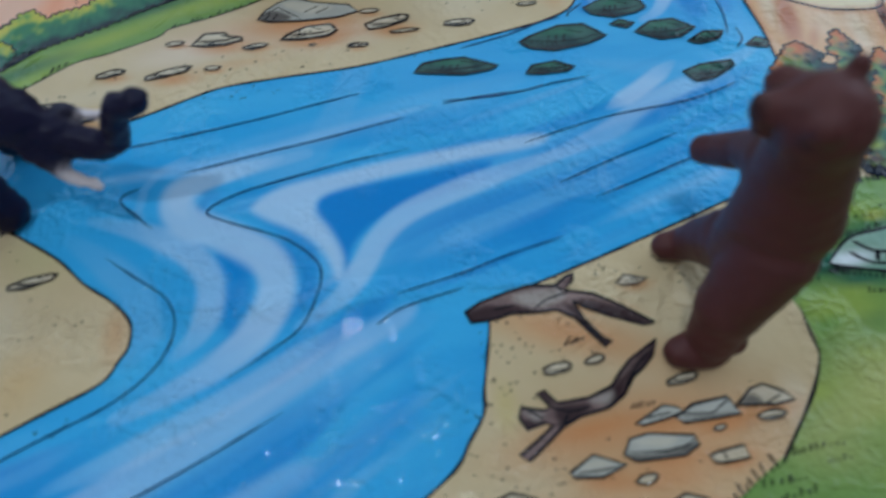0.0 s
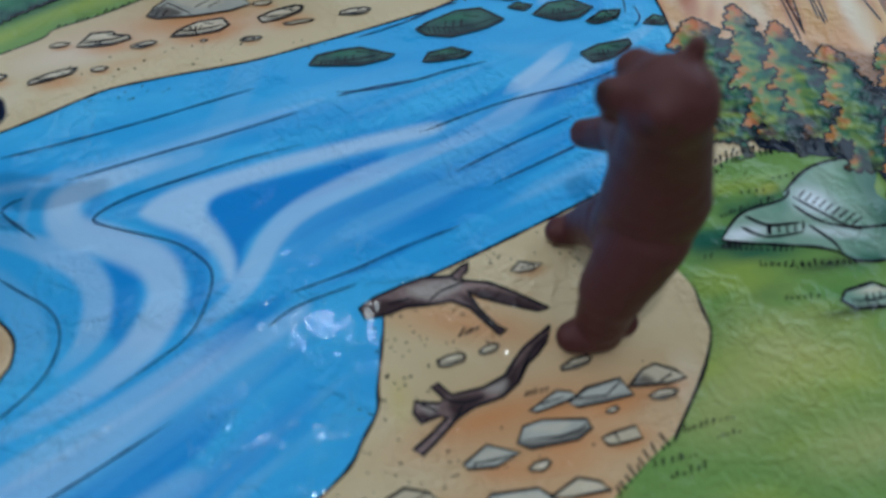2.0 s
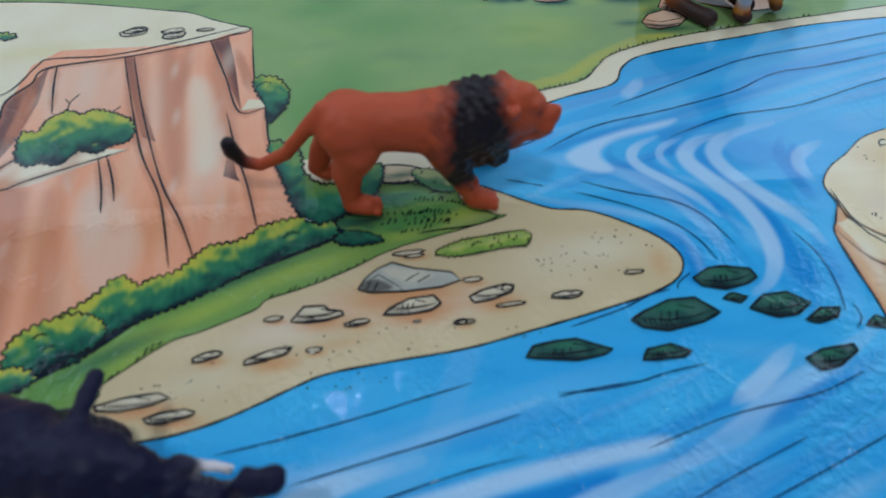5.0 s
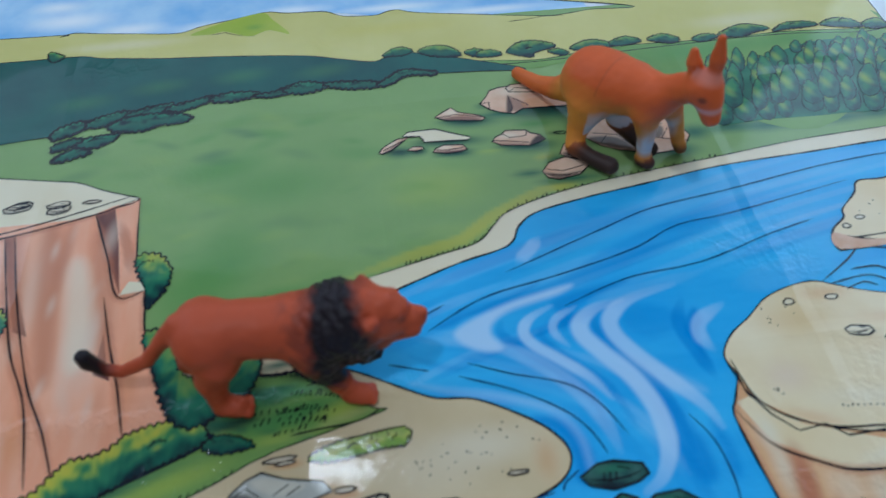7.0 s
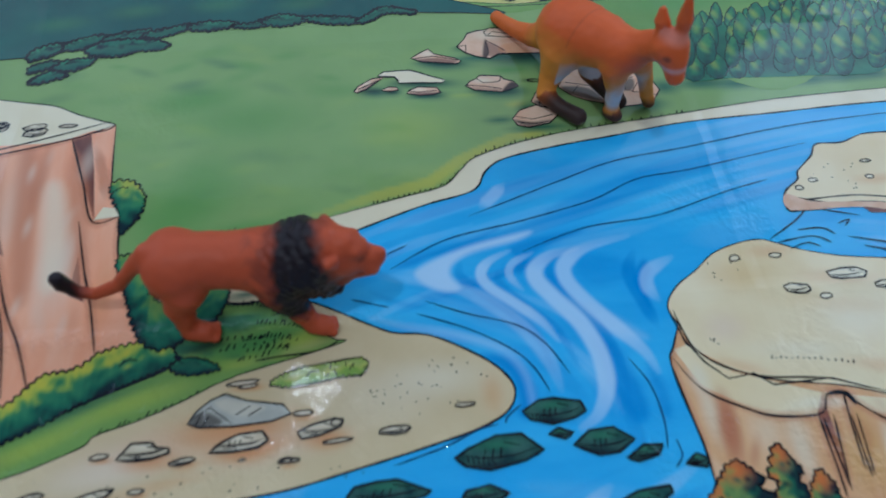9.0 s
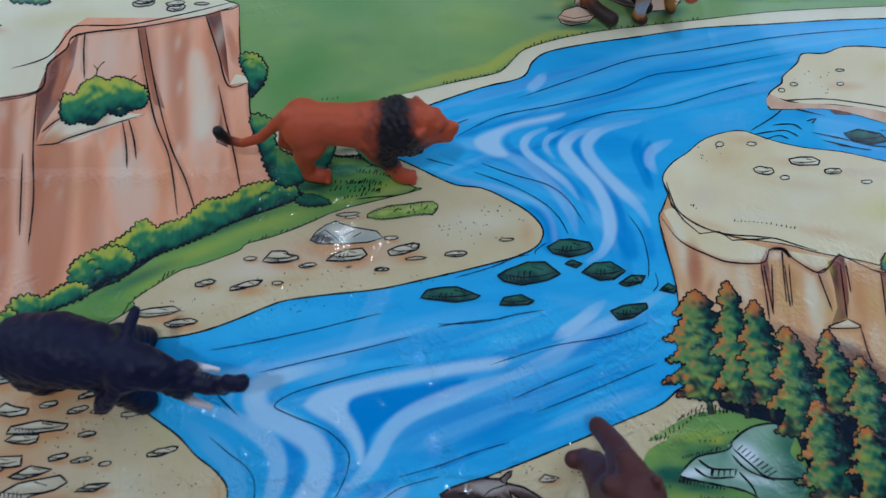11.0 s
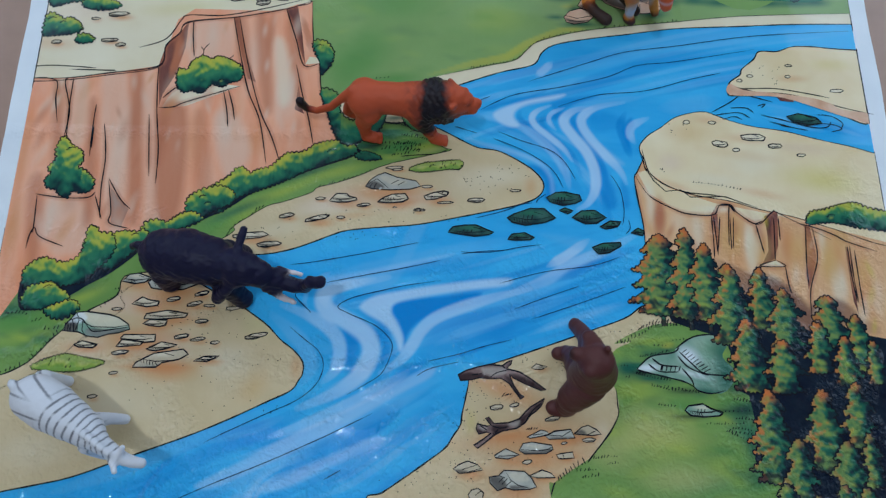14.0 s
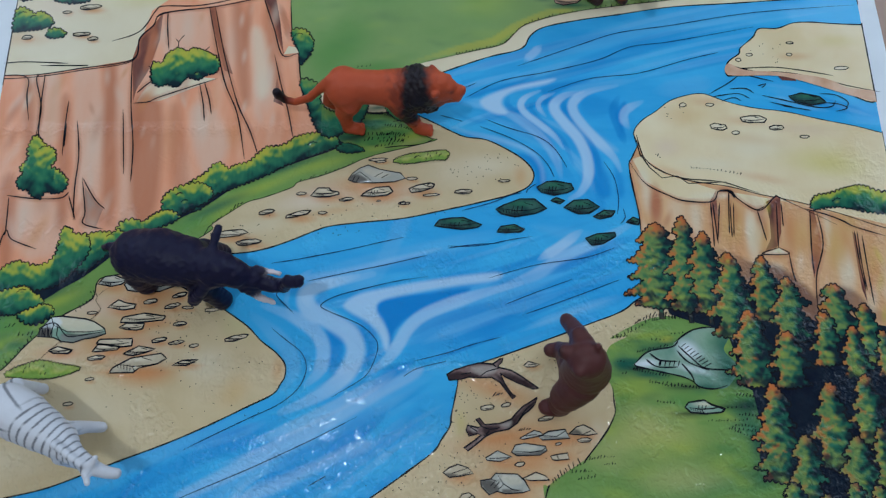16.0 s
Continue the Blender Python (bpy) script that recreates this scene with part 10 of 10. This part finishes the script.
def field_of(limbs, gx, gy, gz, blend, merge):
    """Signed distance and colour of limbs: chains of balls (x, y, z, r), smoothly blended, in millimetres."""
    dist = np.full(gx.shape, 1e3)
    weight = np.zeros(gx.shape)
    colour = np.zeros(gx.shape + (3,))
    for balls, paint, *own in limbs:
        soft = own[0] if own else blend
        part_d = np.full(gx.shape, 1e3)
        pairs = list(zip(balls, balls[1:])) or [(balls[0], balls[0])]
        for a, b in pairs:
            ax, ay, az, ar = a
            bx, by, bz, br = b
            dx, dy, dz = bx - ax, by - ay, bz - az
            size = dx * dx + dy * dy + dz * dz + 1e-9
            t = np.clip(((gx - ax) * dx + (gy - ay) * dy + (gz - az) * dz) / size, 0, 1)
            d = np.sqrt((gx - ax - t * dx) ** 2 + (gy - ay - t * dy) ** 2 + (gz - az - t * dz) ** 2) - (ar + (br - ar) * t)
            part_d = np.minimum(part_d, d)
        h = np.clip(0.5 + 0.5 * (dist - part_d) / soft, 0, 1)
        dist = dist * (1 - h) + part_d * h - soft * h * (1 - h)
        k = np.exp(-np.clip(part_d, -6, 40) / merge)
        weight += k
        colour += k[..., None] * np.array(paint)
    return dist, colour / np.maximum(weight, 1e-9)[..., None]


def sculpt(name, limbs, base, material, label, category, blend=4.0, voxel=1.2, paint=None, fur=None, merge=0.7):
    """A moulded figure: the skin of the blended limbs, found on a grid, standing at base."""
    balls = np.array([b for chain, *_ in limbs for b in chain])
    lo = (balls[:, :3] - balls[:, 3:]).min(0) - 4
    hi = (balls[:, :3] + balls[:, 3:]).max(0) + 4
    lo[2] = min(lo[2], -2)
    counts = np.ceil((hi - lo) / voxel).astype(int)
    axes = [lo[i] + voxel * np.arange(counts[i]) for i in range(3)]
    gx, gy, gz = np.meshgrid(*axes, indexing="ij")
    dist, colour = field_of(limbs, gx, gy, gz, blend, merge)
    if fur is not None:
        dist = dist + fur(gx, gy, gz)
    dist = np.maximum(dist, 0.25 - gz)
    inside = dist < 0
    corner = [inside[i:counts[0] - 1 + i, j:counts[1] - 1 + j, k:counts[2] - 1 + k] for i in (0, 1) for j in (0, 1) for k in (0, 1)]
    total = sum(c.astype(int) for c in corner)
    active = (total > 0) & (total < 8)
    index = -np.ones(active.shape, int)
    cells = np.argwhere(active)
    index[active] = np.arange(len(cells))
    place, number = np.zeros((len(cells), 3)), np.zeros(len(cells))
    steps = [(i, j, k) for i in (0, 1) for j in (0, 1) for k in (0, 1)]
    for a in steps:
        for axis in range(3):
            if a[axis]:
                continue
            b = tuple(1 if q == axis else a[q] for q in range(3))
            ia, ib = cells + a, cells + b
            da, db = dist[tuple(ia.T)], dist[tuple(ib.T)]
            cross = (da < 0) != (db < 0)
            t = np.where(cross, da / np.where(cross, da - db, 1), 0)
            point = cells + np.array(a) + t[:, None] * (np.array(b) - np.array(a))
            place[cross] += point[cross]
            number += cross
    verts = lo + voxel * place / number[:, None]
    faces = []
    for axis in range(3):
        u, v = [(1, 2), (2, 0), (0, 1)][axis]
        step = np.zeros(3, int)
        step[axis] = 1
        size = np.array(inside.shape) - step
        start = inside[:size[0], :size[1], :size[2]]
        ahead = inside[step[0]:, step[1]:, step[2]:]
        for change, flip in ((start & ~ahead, False), (~start & ahead, True)):
            at = np.argwhere(change)
            at = at[(at[:, u] > 0) & (at[:, v] > 0) & (at[:, u] < inside.shape[u] - 1) & (at[:, v] < inside.shape[v] - 1)]
            du, dv = np.zeros(3, int), np.zeros(3, int)
            du[u], dv[v] = 1, 1
            quad = np.stack([index[tuple((at - du - dv).T)], index[tuple((at - dv).T)], index[tuple(at.T)], index[tuple((at - du).T)]], 1)
            faces.append(quad[:, ::-1] if flip else quad)
    faces = np.concatenate(faces)
    faces = faces[(faces >= 0).all(1)]
    near = np.clip(np.rint((verts - lo) / voxel).astype(int), 0, counts - 1)
    tint = colour[tuple(near.T)]
    if paint is not None:
        tint = paint(verts, tint)
    mesh = bpy.data.meshes.new(name)
    base = np.array(base)
    mesh.from_pydata(((verts - base) * MM).tolist(), [], faces.tolist())
    layer = mesh.color_attributes.new("paint", "FLOAT_COLOR", "POINT")
    layer.data.foreach_set("color", np.concatenate([tint, np.ones((len(tint), 1))], 1).astype(np.float32).ravel())
    mesh.polygons.foreach_set("use_smooth", [True] * len(mesh.polygons))
    mesh.materials.append(material)
    mesh.update()
    ob = new(name, mesh)
    ob.location = (base * MM).tolist()
    ob.location.z += 8.5 * LAYER
    return tagged(ob, label, category)


def shifted(balls, dx=0, dy=0, dz=0):
    return [(x + dx, y + dy, z + dz, r) for x, y, z, r in balls]


SATIN = toy_plastic("moulded_plastic", 0.5, 0.0004)
DULL = toy_plastic("dull_plastic", 0.46, 0.0005, 0.2)


def wrinkle(x, y, z, k):
    """An irregular wave pattern."""
    return (np.sin(1.1 * k * x + 1.7 * np.sin(0.9 * k * z + 0.5 * k * y)) * np.sin(0.8 * k * z + 1.3 * np.sin(0.7 * k * y + 0.5 * k * x + 1.0))
            + 0.5 * np.sin(2.3 * k * y + 1.9 * np.sin(1.3 * k * x) + 2.0 * k * z))


RED, MANE = (0.56, 0.088, 0.032), (0.013, 0.007, 0.012)
lion = [
    ([(-68, 105.5, 40, 13), (-58, 105.5, 39.5, 12.4), (-45, 105, 39, 12.4), (-30, 104, 39.5, 14.2)], RED),
    ([(-68, 101, 39, 11.5), (-66, 99.5, 32, 9.8)], RED, 4.0),
    ([(-69, 110, 39, 11)], RED, 4.0),
    ([(-28, 98, 36, 11), (-25, 96, 29, 9.5)], RED, 3.0),
    ([(-24, 104, 38, 14), (-16, 103, 42, 16.6), (-11, 102, 43, 15)], RED),
    ([(-17, 101, 27, 10.5), (-9, 100, 27, 8.5), (-5, 100, 21, 6)], RED, 2.0),
    ([(-6, 101, 50, 12.6), (0, 100.5, 48, 10.6)], RED),
    ([(-1, 100, 35, 8), (-8, 100, 34, 10)], RED),
    ([(3, 100, 53.5, 7.2), (8, 99.5, 51, 5.4)], RED, 2.0),
    ([(7, 104, 54.2, 2.8), (7, 95.5, 54.2, 2.8)], RED, 1.2),
    ([(5, 99.5, 45, 8.2), (11, 99, 45, 6.0), (15.5, 98.5, 45.4, 4.5)], RED, 1.8),
    ([(13.5, 101.4, 42.6, 4.0)], RED, 1.0),
    ([(13.5, 95.6, 42.6, 4.0)], RED, 1.0),
    ([(17.4, 98.4, 48.2, 2.5)], RED, 1.0),
    ([(4, 99.5, 37.5, 6.2), (11, 99, 36.4, 4.6), (13, 99, 36.6, 3.8)], RED, 0.9),
    ([(-2.5, 108.5, 56, 3.0), (-3.5, 110, 57.5, 2.2)], RED, 1.2),
    ([(-1.5, 91, 55, 3.0), (-2.5, 89.4, 57, 2.2)], RED, 1.0),
    ([(-30, 104, 49, 4.5), (-33, 104, 50.8, 2.2)], RED),
    ([(-27, 95, 30, 8.4), (-21, 91.5, 17, 5.6), (-16, 89.5, 8, 4.6)], RED),
    ([(-15, 89, 5.4, 5), (-9.5, 87.5, 4.4, 4.6)], RED, 1.4),
    ([(-20, 112, 30, 8), (-14, 115, 15, 5.2), (-10, 116, 6, 4.6), (-6, 116, 4.4, 4.4)], RED),
    ([(-66, 97, 31, 9.8), (-70, 94.5, 21, 6.8), (-70, 92, 12, 4.9), (-69, 90.5, 6, 4.6)], RED),
    ([(-69, 90.2, 5, 4.8), (-62.5, 89, 4.4, 4.6)], RED, 1.4),
    ([(-72, 113, 31, 9.2), (-81, 111.5, 18, 5.6), (-84.5, 110.5, 8, 4.5), (-80, 110, 4.4, 4.4)], RED),
    ([(-77, 106, 47, 4.4), (-86, 105.5, 37, 3.4), (-96, 105, 24, 3.0), (-108, 105, 17.5, 2.7), (-115, 105.5, 20, 2.7), (-118.5, 106, 27, 3.6), (-119, 106, 31, 3.2)], RED),
] + [([(fx + 3.2 - 0.5 * abs(k), fy + 2.9 * k, 3.2, 2.3)], RED, 0.7) for fx, fy in ((-9, 87.6), (-61.5, 89), (-5, 116)) for k in (-1, 0, 1)]


def lion_paint(verts, tint):
    x, y, z = verts.T
    frayed = wrinkle(x, y * 0.7, z * 0.6, 0.45)
    back = -34.5 + 0.14 * (z - 25) + 1.2 * frayed
    front = 5.0 - 0.32 * (z - 32) + 1.2 * frayed
    low = np.clip((z - 13 + 0.12 * (x + 14) + 1.2 * frayed) / 5, 0, 1)
    dark = np.clip((x - back) / 8, 0, 1) * np.clip((front + 2 - x) / 8, 0, 1) * low
    fringe = 0.45 * np.clip((x - back + 9) / 7, 0, 1) * np.clip((front + 3 - x) / 5, 0, 1) * low * np.clip(0.6 + frayed, 0, 1)
    tail = np.clip((-108 - x) / 7, 0, 1)
    k = np.maximum(np.maximum(dark, fringe), tail)[:, None]
    eye = np.clip(1.5 - np.hypot(x - 10, z - 50.5) / 1.5, 0, 1) * (np.abs(y - 99) > 3)
    mouth = np.clip(1.2 - np.abs(z - 39.6) / 0.7, 0, 1) * (x > 6)
    k = np.maximum(k, 0.5 * np.maximum(eye, mouth)[:, None])
    return tint * (1 - k) + np.array(MANE) * k


def mane_fur(x, y, z):
    k = np.exp(-np.abs((x + 14 + 0.1 * (z - 40)) / 15) ** 3) * (z > 13)
    lock = np.sin(1.15 * (x + 0.45 * z) + 1.8 * np.sin(0.28 * z + 0.3 * y)) + 0.6 * np.sin(0.9 * y + 0.5 * x + 1.3 * np.sin(0.33 * z))
    return k * (0.42 * lock + 0.45 * wrinkle(x, y, z, 0.6)) + 0.14 * wrinkle(x, y, z, 0.3)


sculpt("toy_lion", lion, (-45, 100, 0), SATIN, "orange red plastic toy lion with a black mane", "toy animal", 2.8, 0.9, paint=lion_paint, fur=mane_fur)

HIDE, TUSK = (0.009, 0.008, 0.034), (0.76, 0.68, 0.72)
elephant = [
    ([(-204, -19.5, 38.5, 17.6), (-188, -21.5, 41, 19.4), (-170, -25, 40.5, 17.2)], HIDE),
    ([(-157, -29, 46, 12), (-145, -32, 48, 12), (-137, -34, 45, 10)], HIDE),
    ([(-132, -35.5, 41, 7.5), (-121, -38, 36, 6.2), (-111, -40.5, 34, 5.2), (-104, -41.5, 38, 4.6), (-101, -42, 47, 4.4), (-98, -42.5, 54, 4.4), (-91, -43, 57, 4.4)], HIDE),
    ([(-131, -42, 35, 4.2), (-125, -45, 30, 3)], HIDE),
    ([(-122, -31, 40, 3.4), (-118, -32, 43, 2.4)], HIDE),
    ([(-124, -46.5, 29, 2.4), (-119.5, -48.2, 26.6, 2.3), (-113.5, -50.4, 25.6, 1.6)], TUSK, 1.0),
    ([(-117, -31.5, 40.5, 1.9), (-112, -32.6, 40, 1.8), (-106.5, -34, 41, 1.3)], TUSK, 1.0),
    ([(-149, -41, 50, 3.4), (-157, -45, 43, 3.8), (-164, -48, 34, 4.4), (-167, -49, 29, 4.2)], HIDE),
    ([(-150, -20, 52, 3), (-148, -12, 53, 3), (-146.5, -5, 52, 2.6)], HIDE),
    ([(-163, -38, 28, 9.5), (-158, -42, 14, 7.5), (-156, -44, 5, 7.5)], HIDE),
    ([(-163, -15, 28, 9.5), (-160, -11, 14, 7.5), (-159, -10, 5, 7.5)], HIDE),
    ([(-208, -29, 26, 10.5), (-211, -31, 12, 8), (-211, -32, 5, 8)], HIDE),
    ([(-208, -9, 26, 10.5), (-212, -7, 12, 8), (-213, -6, 5, 8)], HIDE),
    ([(-222, -15, 44, 2.6), (-229, -13, 36, 2), (-233, -12, 26, 1.8)], HIDE),
]


def hide_folds(x, y, z):
    return 0.14 * np.sin(x * 0.9 + np.sin(z * 0.3)) + 0.38 * wrinkle(x, y, z, 0.5)


sculpt("toy_elephant", elephant, (-188, -22, 0), DULL, "blue black plastic toy elephant with pale pink tusks", "toy animal", 4.0, 1.1, fur=hide_folds)

BROWN = (0.098, 0.027, 0.026)
bear = [
    ([(92, -102, 36, 14.2), (92, -101, 57, 15.0), (89, -98.5, 76, 12.2), (85.5, -98.8, 90, 10.6)], BROWN),
    ([(84, -99, 96, 11.2)], BROWN, 2.0),
    ([(83, -88, 92, 6.5), (82, -84, 91, 5)], BROWN),
    ([(79, -105.5, 101.5, 4)], BROWN, 2.0),
    ([(77, -95.8, 96.5, 5.6), (72.2, -94.4, 95.5, 4.3)], BROWN, 1.2),
    ([(70, -94, 97.6, 2.2)], BROWN, 0.6),
    ([(76, -96, 91, 3.6), (73, -95, 90.6, 3)], BROWN, 0.8),
    ([(88, -94, 102.5, 3.4), (88.6, -93, 107.5, 2.2)], BROWN, 1.5),
    ([(90, -108.5, 47, 12.2), (86.5, -112, 38, 11.6), (83, -115, 28, 10.4)], BROWN, 1.2),
    ([(83, -115.5, 26, 9.8), (82, -118.5, 14, 8.6), (82, -120, 7, 7.6)], BROWN, 1.6),
    ([(83, -120, 5.6, 7.2), (76, -121, 5.2, 6.4), (73, -121, 4.8, 5.4)], BROWN, 1.2),
    ([(90.5, -119, 6, 5)], BROWN, 1.5),
    ([(90, -94, 28, 11.5), (87, -86, 15, 8), (84, -82.5, 7, 6)], BROWN),
    ([(83, -82, 5.4, 5.8), (78, -82, 5, 5)], BROWN, 1.4),
    ([(88, -90, 68, 9), (88, -79, 57, 6), (86, -71, 46, 5.2), (84, -67, 41, 4.8)], BROWN),
]


def bear_paint(verts, tint):
    x, y, z = verts.T
    eye = np.clip(1.6 - np.sqrt((x - 77) ** 2 + (y + 105.5) ** 2 + (z - 97.5) ** 2) / 2.0, 0, 1)
    nose = np.clip((71 - x) / 3, 0, 1) * (z > 94)
    k = 0.7 * np.maximum(eye, nose)[:, None]
    return tint * (1 - k) + np.array((0.02, 0.008, 0.008)) * k


def short_fur(x, y, z):
    return 0.12 * wrinkle(x, y, z, 0.4)


sculpt("toy_bear", bear, (86, -103, 0), SATIN, "brown plastic toy bear standing upright on the sand print", "toy animal", 3.4, 0.9, paint=bear_paint, fur=short_fur)

KANG, WHITE, DARK = (0.66, 0.15, 0.025), (0.66, 0.66, 0.72), (0.045, 0.022, 0.018)
kangaroo = [
    ([(126, 238, 33, 18), (131, 230, 37, 17), (139, 219, 42, 14), (147, 207, 46, 11)], KANG),
    ([(148, 205, 48, 9.5), (153, 198, 58, 7.5), (157, 191, 65, 7.5)], KANG),
    ([(159, 187, 67, 8)], KANG),
    ([(161, 183, 61, 5.8), (162.5, 180.5, 55, 4.6)], KANG),
    ([(161, 187, 74, 2.6), (160, 187.5, 83, 3.7), (158.5, 188, 93.5, 1.8)], KANG),
    ([(154, 192, 72, 2.6), (153, 193.5, 77, 3.6), (152, 195, 82, 2.0)], KANG),
    ([(121, 247, 22, 10), (113, 259, 11, 6.5), (105, 270, 6, 4.8), (95.5, 283, 4.2, 3.8)], KANG),
    ([(121, 227, 26, 11.5), (117, 224, 14, 6.5), (114, 219, 7, 4.6)], KANG),
    ([(115, 216, 5.5, 4.4), (122, 208, 4.6, 4.4), (130, 201.5, 4.4, 4.8)], DARK),
    ([(136, 236, 24, 9), (140, 228, 16, 7)], KANG),
    ([(141, 226, 13, 6), (149, 218, 7, 5), (155, 211, 4.4, 4.4)], DARK),
    ([(143, 204, 38, 7.5), (146, 203, 24, 4.8), (148, 203.5, 9, 3.8)], KANG),
    ([(148, 203.5, 4.6, 3.8), (151, 201, 4, 3.6)], DARK),
    ([(157, 209, 38, 6.5), (165, 212, 23, 4.2), (170, 211.5, 8, 3.6), (172, 210, 4, 3.6)], KANG),
]


def kangaroo_paint(verts, tint):
    x, y, z = verts.T
    out = tint.copy()
    blur = 2.0 * wrinkle(x, y, z, 0.25)
    top = np.maximum(np.clip((z - 28 + blur) / 18, 0, 1), 0.75 * np.clip((y - 248) / 10, 0, 1))[:, None]
    warm = np.array((0.74, 0.25, 0.035)) * (1 - top) + np.array((0.76, 0.125, 0.028)) * top
    orange = (tint[:, 0] > 0.4) & (tint[:, 2] < 0.25)
    out[orange] = warm[orange]
    belly = np.clip((31 - z + 0.25 * (y - 215) + blur) / 12, 0, 1) * (z > 14) * ((x - 118) > 0) * (y < 240) * (x < 158)
    haunch = np.clip(1.1 - np.hypot((x - 131) / 5, (z - 25) / 8), 0, 1) * (y < 232)
    cheek = np.clip(1.2 - np.abs(z - 60.5 - 0.15 * (x - 160)) / 1.8, 0, 1) * (y < 187) * (z > 55)
    ear = np.clip((z - 71) / 3, 0, 1) * np.clip((79 - z) / 3, 0, 1) * (y < 190)
    arm = np.clip((34 - z + blur) / 12, 0, 1) * np.clip((z - 9) / 6, 0, 1) * (y < 214) * np.clip((x - 140) / 4, 0, 1) * np.clip((166 - x) / 6, 0, 1)
    k = np.clip(np.maximum(np.maximum(np.maximum(0.85 * belly, 0.7 * haunch), 0.85 * arm) * (tint[:, 0] > 0.2), np.maximum(0.4 * cheek, 0.18 * ear)), 0, 1)[:, None]
    out = out * (1 - k) + np.array(WHITE) * k
    paw = np.clip((9 - z) / 4, 0, 1)[:, None] * (x > 140)[:, None] * 0.85
    out = out * (1 - paw) + np.array(DARK) * paw
    eye = np.clip(1.5 - np.sqrt((x - 155) ** 2 + (z - 66) ** 2) / 1.5, 0, 1)[:, None] * (y < 187)[:, None] * 0.7
    out = out * (1 - eye) + np.array(DARK) * eye
    along = (x - 126) * 0.56 - (y - 238) * 0.83 + 0.04 * (z - 40) ** 2 / 10
    seam = (0.22 * np.exp(-((along - 13) / 0.6) ** 2) * (z > 40))[:, None]
    return out * (1 - seam) + np.array((0.12, 0.03, 0.02)) * seam


sculpt("toy_kangaroo", kangaroo, (140, 215, 0), SATIN, "orange plastic toy kangaroo with white belly and dark feet", "toy animal", 4.0, 1.0, paint=kangaroo_paint, fur=short_fur, merge=1.5)

PALE = (0.76, 0.76, 0.82)
zebra = [
    ([(-277, -120, 39, 15.5), (-266, -126, 40, 16), (-252, -134, 40, 13.5), (-240, -141, 40, 11)], PALE),
    ([(-234, -145, 43, 8.2), (-226, -150, 46, 6.2), (-218, -155, 46, 5.0)], PALE),
    ([(-216, -157, 45, 4.8), (-208, -160, 41, 3.8), (-203, -161, 38, 3.3)], PALE),
    ([(-217, -161, 48.5, 2.0), (-214.5, -166, 50, 1.8)], PALE),
    ([(-213, -154, 49, 2.0), (-211, -151, 51, 1.6)], PALE),
    ([(-244, -134, 28, 6), (-237, -132, 14, 4), (-231, -132, 5, 3.6)], PALE),
    ([(-244, -150, 28, 6), (-244, -154, 14, 4), (-242, -156, 5, 3.6)], PALE),
    ([(-280, -108, 28, 7.5), (-278, -106, 14, 4.5), (-275, -106, 5, 3.8)], PALE),
    ([(-286, -128, 28, 7.5), (-288, -131, 14, 4.5), (-286, -133, 5, 3.8)], PALE),
    ([(-290, -112, 47, 2.6), (-296, -110, 38, 2), (-298, -110, 28, 2)], PALE),
    ([(-236, -143, 53, 2.4), (-226, -150, 53.5, 2.2), (-219, -155, 52, 1.8)], PALE),
]


def stripes(verts, tint):
    x, y, z = verts.T
    along = (x + 280) * 0.87 - (y + 118) * 0.49
    across = (x + 255) * 0.49 + (y + 133) * 0.87
    side = np.abs(across)
    down = np.clip(46 - z, 0, 30)
    body = np.sin((along - 0.10 * side - 0.12 * down + 0.9 * np.sin(0.16 * across + 0.11 * along)) * 1.22)
    width = 0.62 + 0.014 * down
    rump = np.sin((side + 0.22 * along) * 0.62 + 0.4)
    barrel, hips = np.clip((along - 17) / 5, 0, 1), np.clip((22 - along) / 5, 0, 1)
    ink = np.maximum(barrel * np.clip((body - width) / 0.2, 0, 1), 0.9 * hips * np.clip((rump - 0.86) / 0.1, 0, 1))
    ink = ink * np.clip((z - 14) / 8, 0, 1) * np.clip((79 - along) / 5, 0, 1) * np.clip((side - 0.5) / 1.5, 0.25, 1)
    nose = 0.2 * np.clip((along - 88) / 4, 0, 1)
    k = 0.82 * np.maximum(ink, nose)[:, None]
    return tint * (1 - k) + np.array((0.07, 0.075, 0.10)) * k


sculpt("toy_zebra", zebra, (-255, -132, 0), SATIN, "white plastic toy zebra with thin grey stripes", "toy animal", 3.6, 0.8, paint=stripes, fur=short_fur)

# ---- the housings of the ceiling lamps ----
bm = bmesh.new()
box_mesh(bm, (-0.1, -0.1, 0.008), (0.1, 0.1, 0.0585))
bmesh.ops.bevel(bm, geom=bm.edges[:], offset=0.012, segments=3, affect="EDGES")
mesh = bpy.data.meshes.new("ceiling_lamp")
bm.to_mesh(mesh)
bm.free()
mesh.materials.append(WALL_PAINT)
housing = tagged(new("ceiling_lamp", mesh), "flat square white lamp housing on the ceiling", "ceiling lamp", "lamps on the ceiling")
housing.location = (*CEILING_LAMPS[0][:2], 2.54)
copy_thing(housing, pose(*CEILING_LAMPS[1][:2], 2.54))
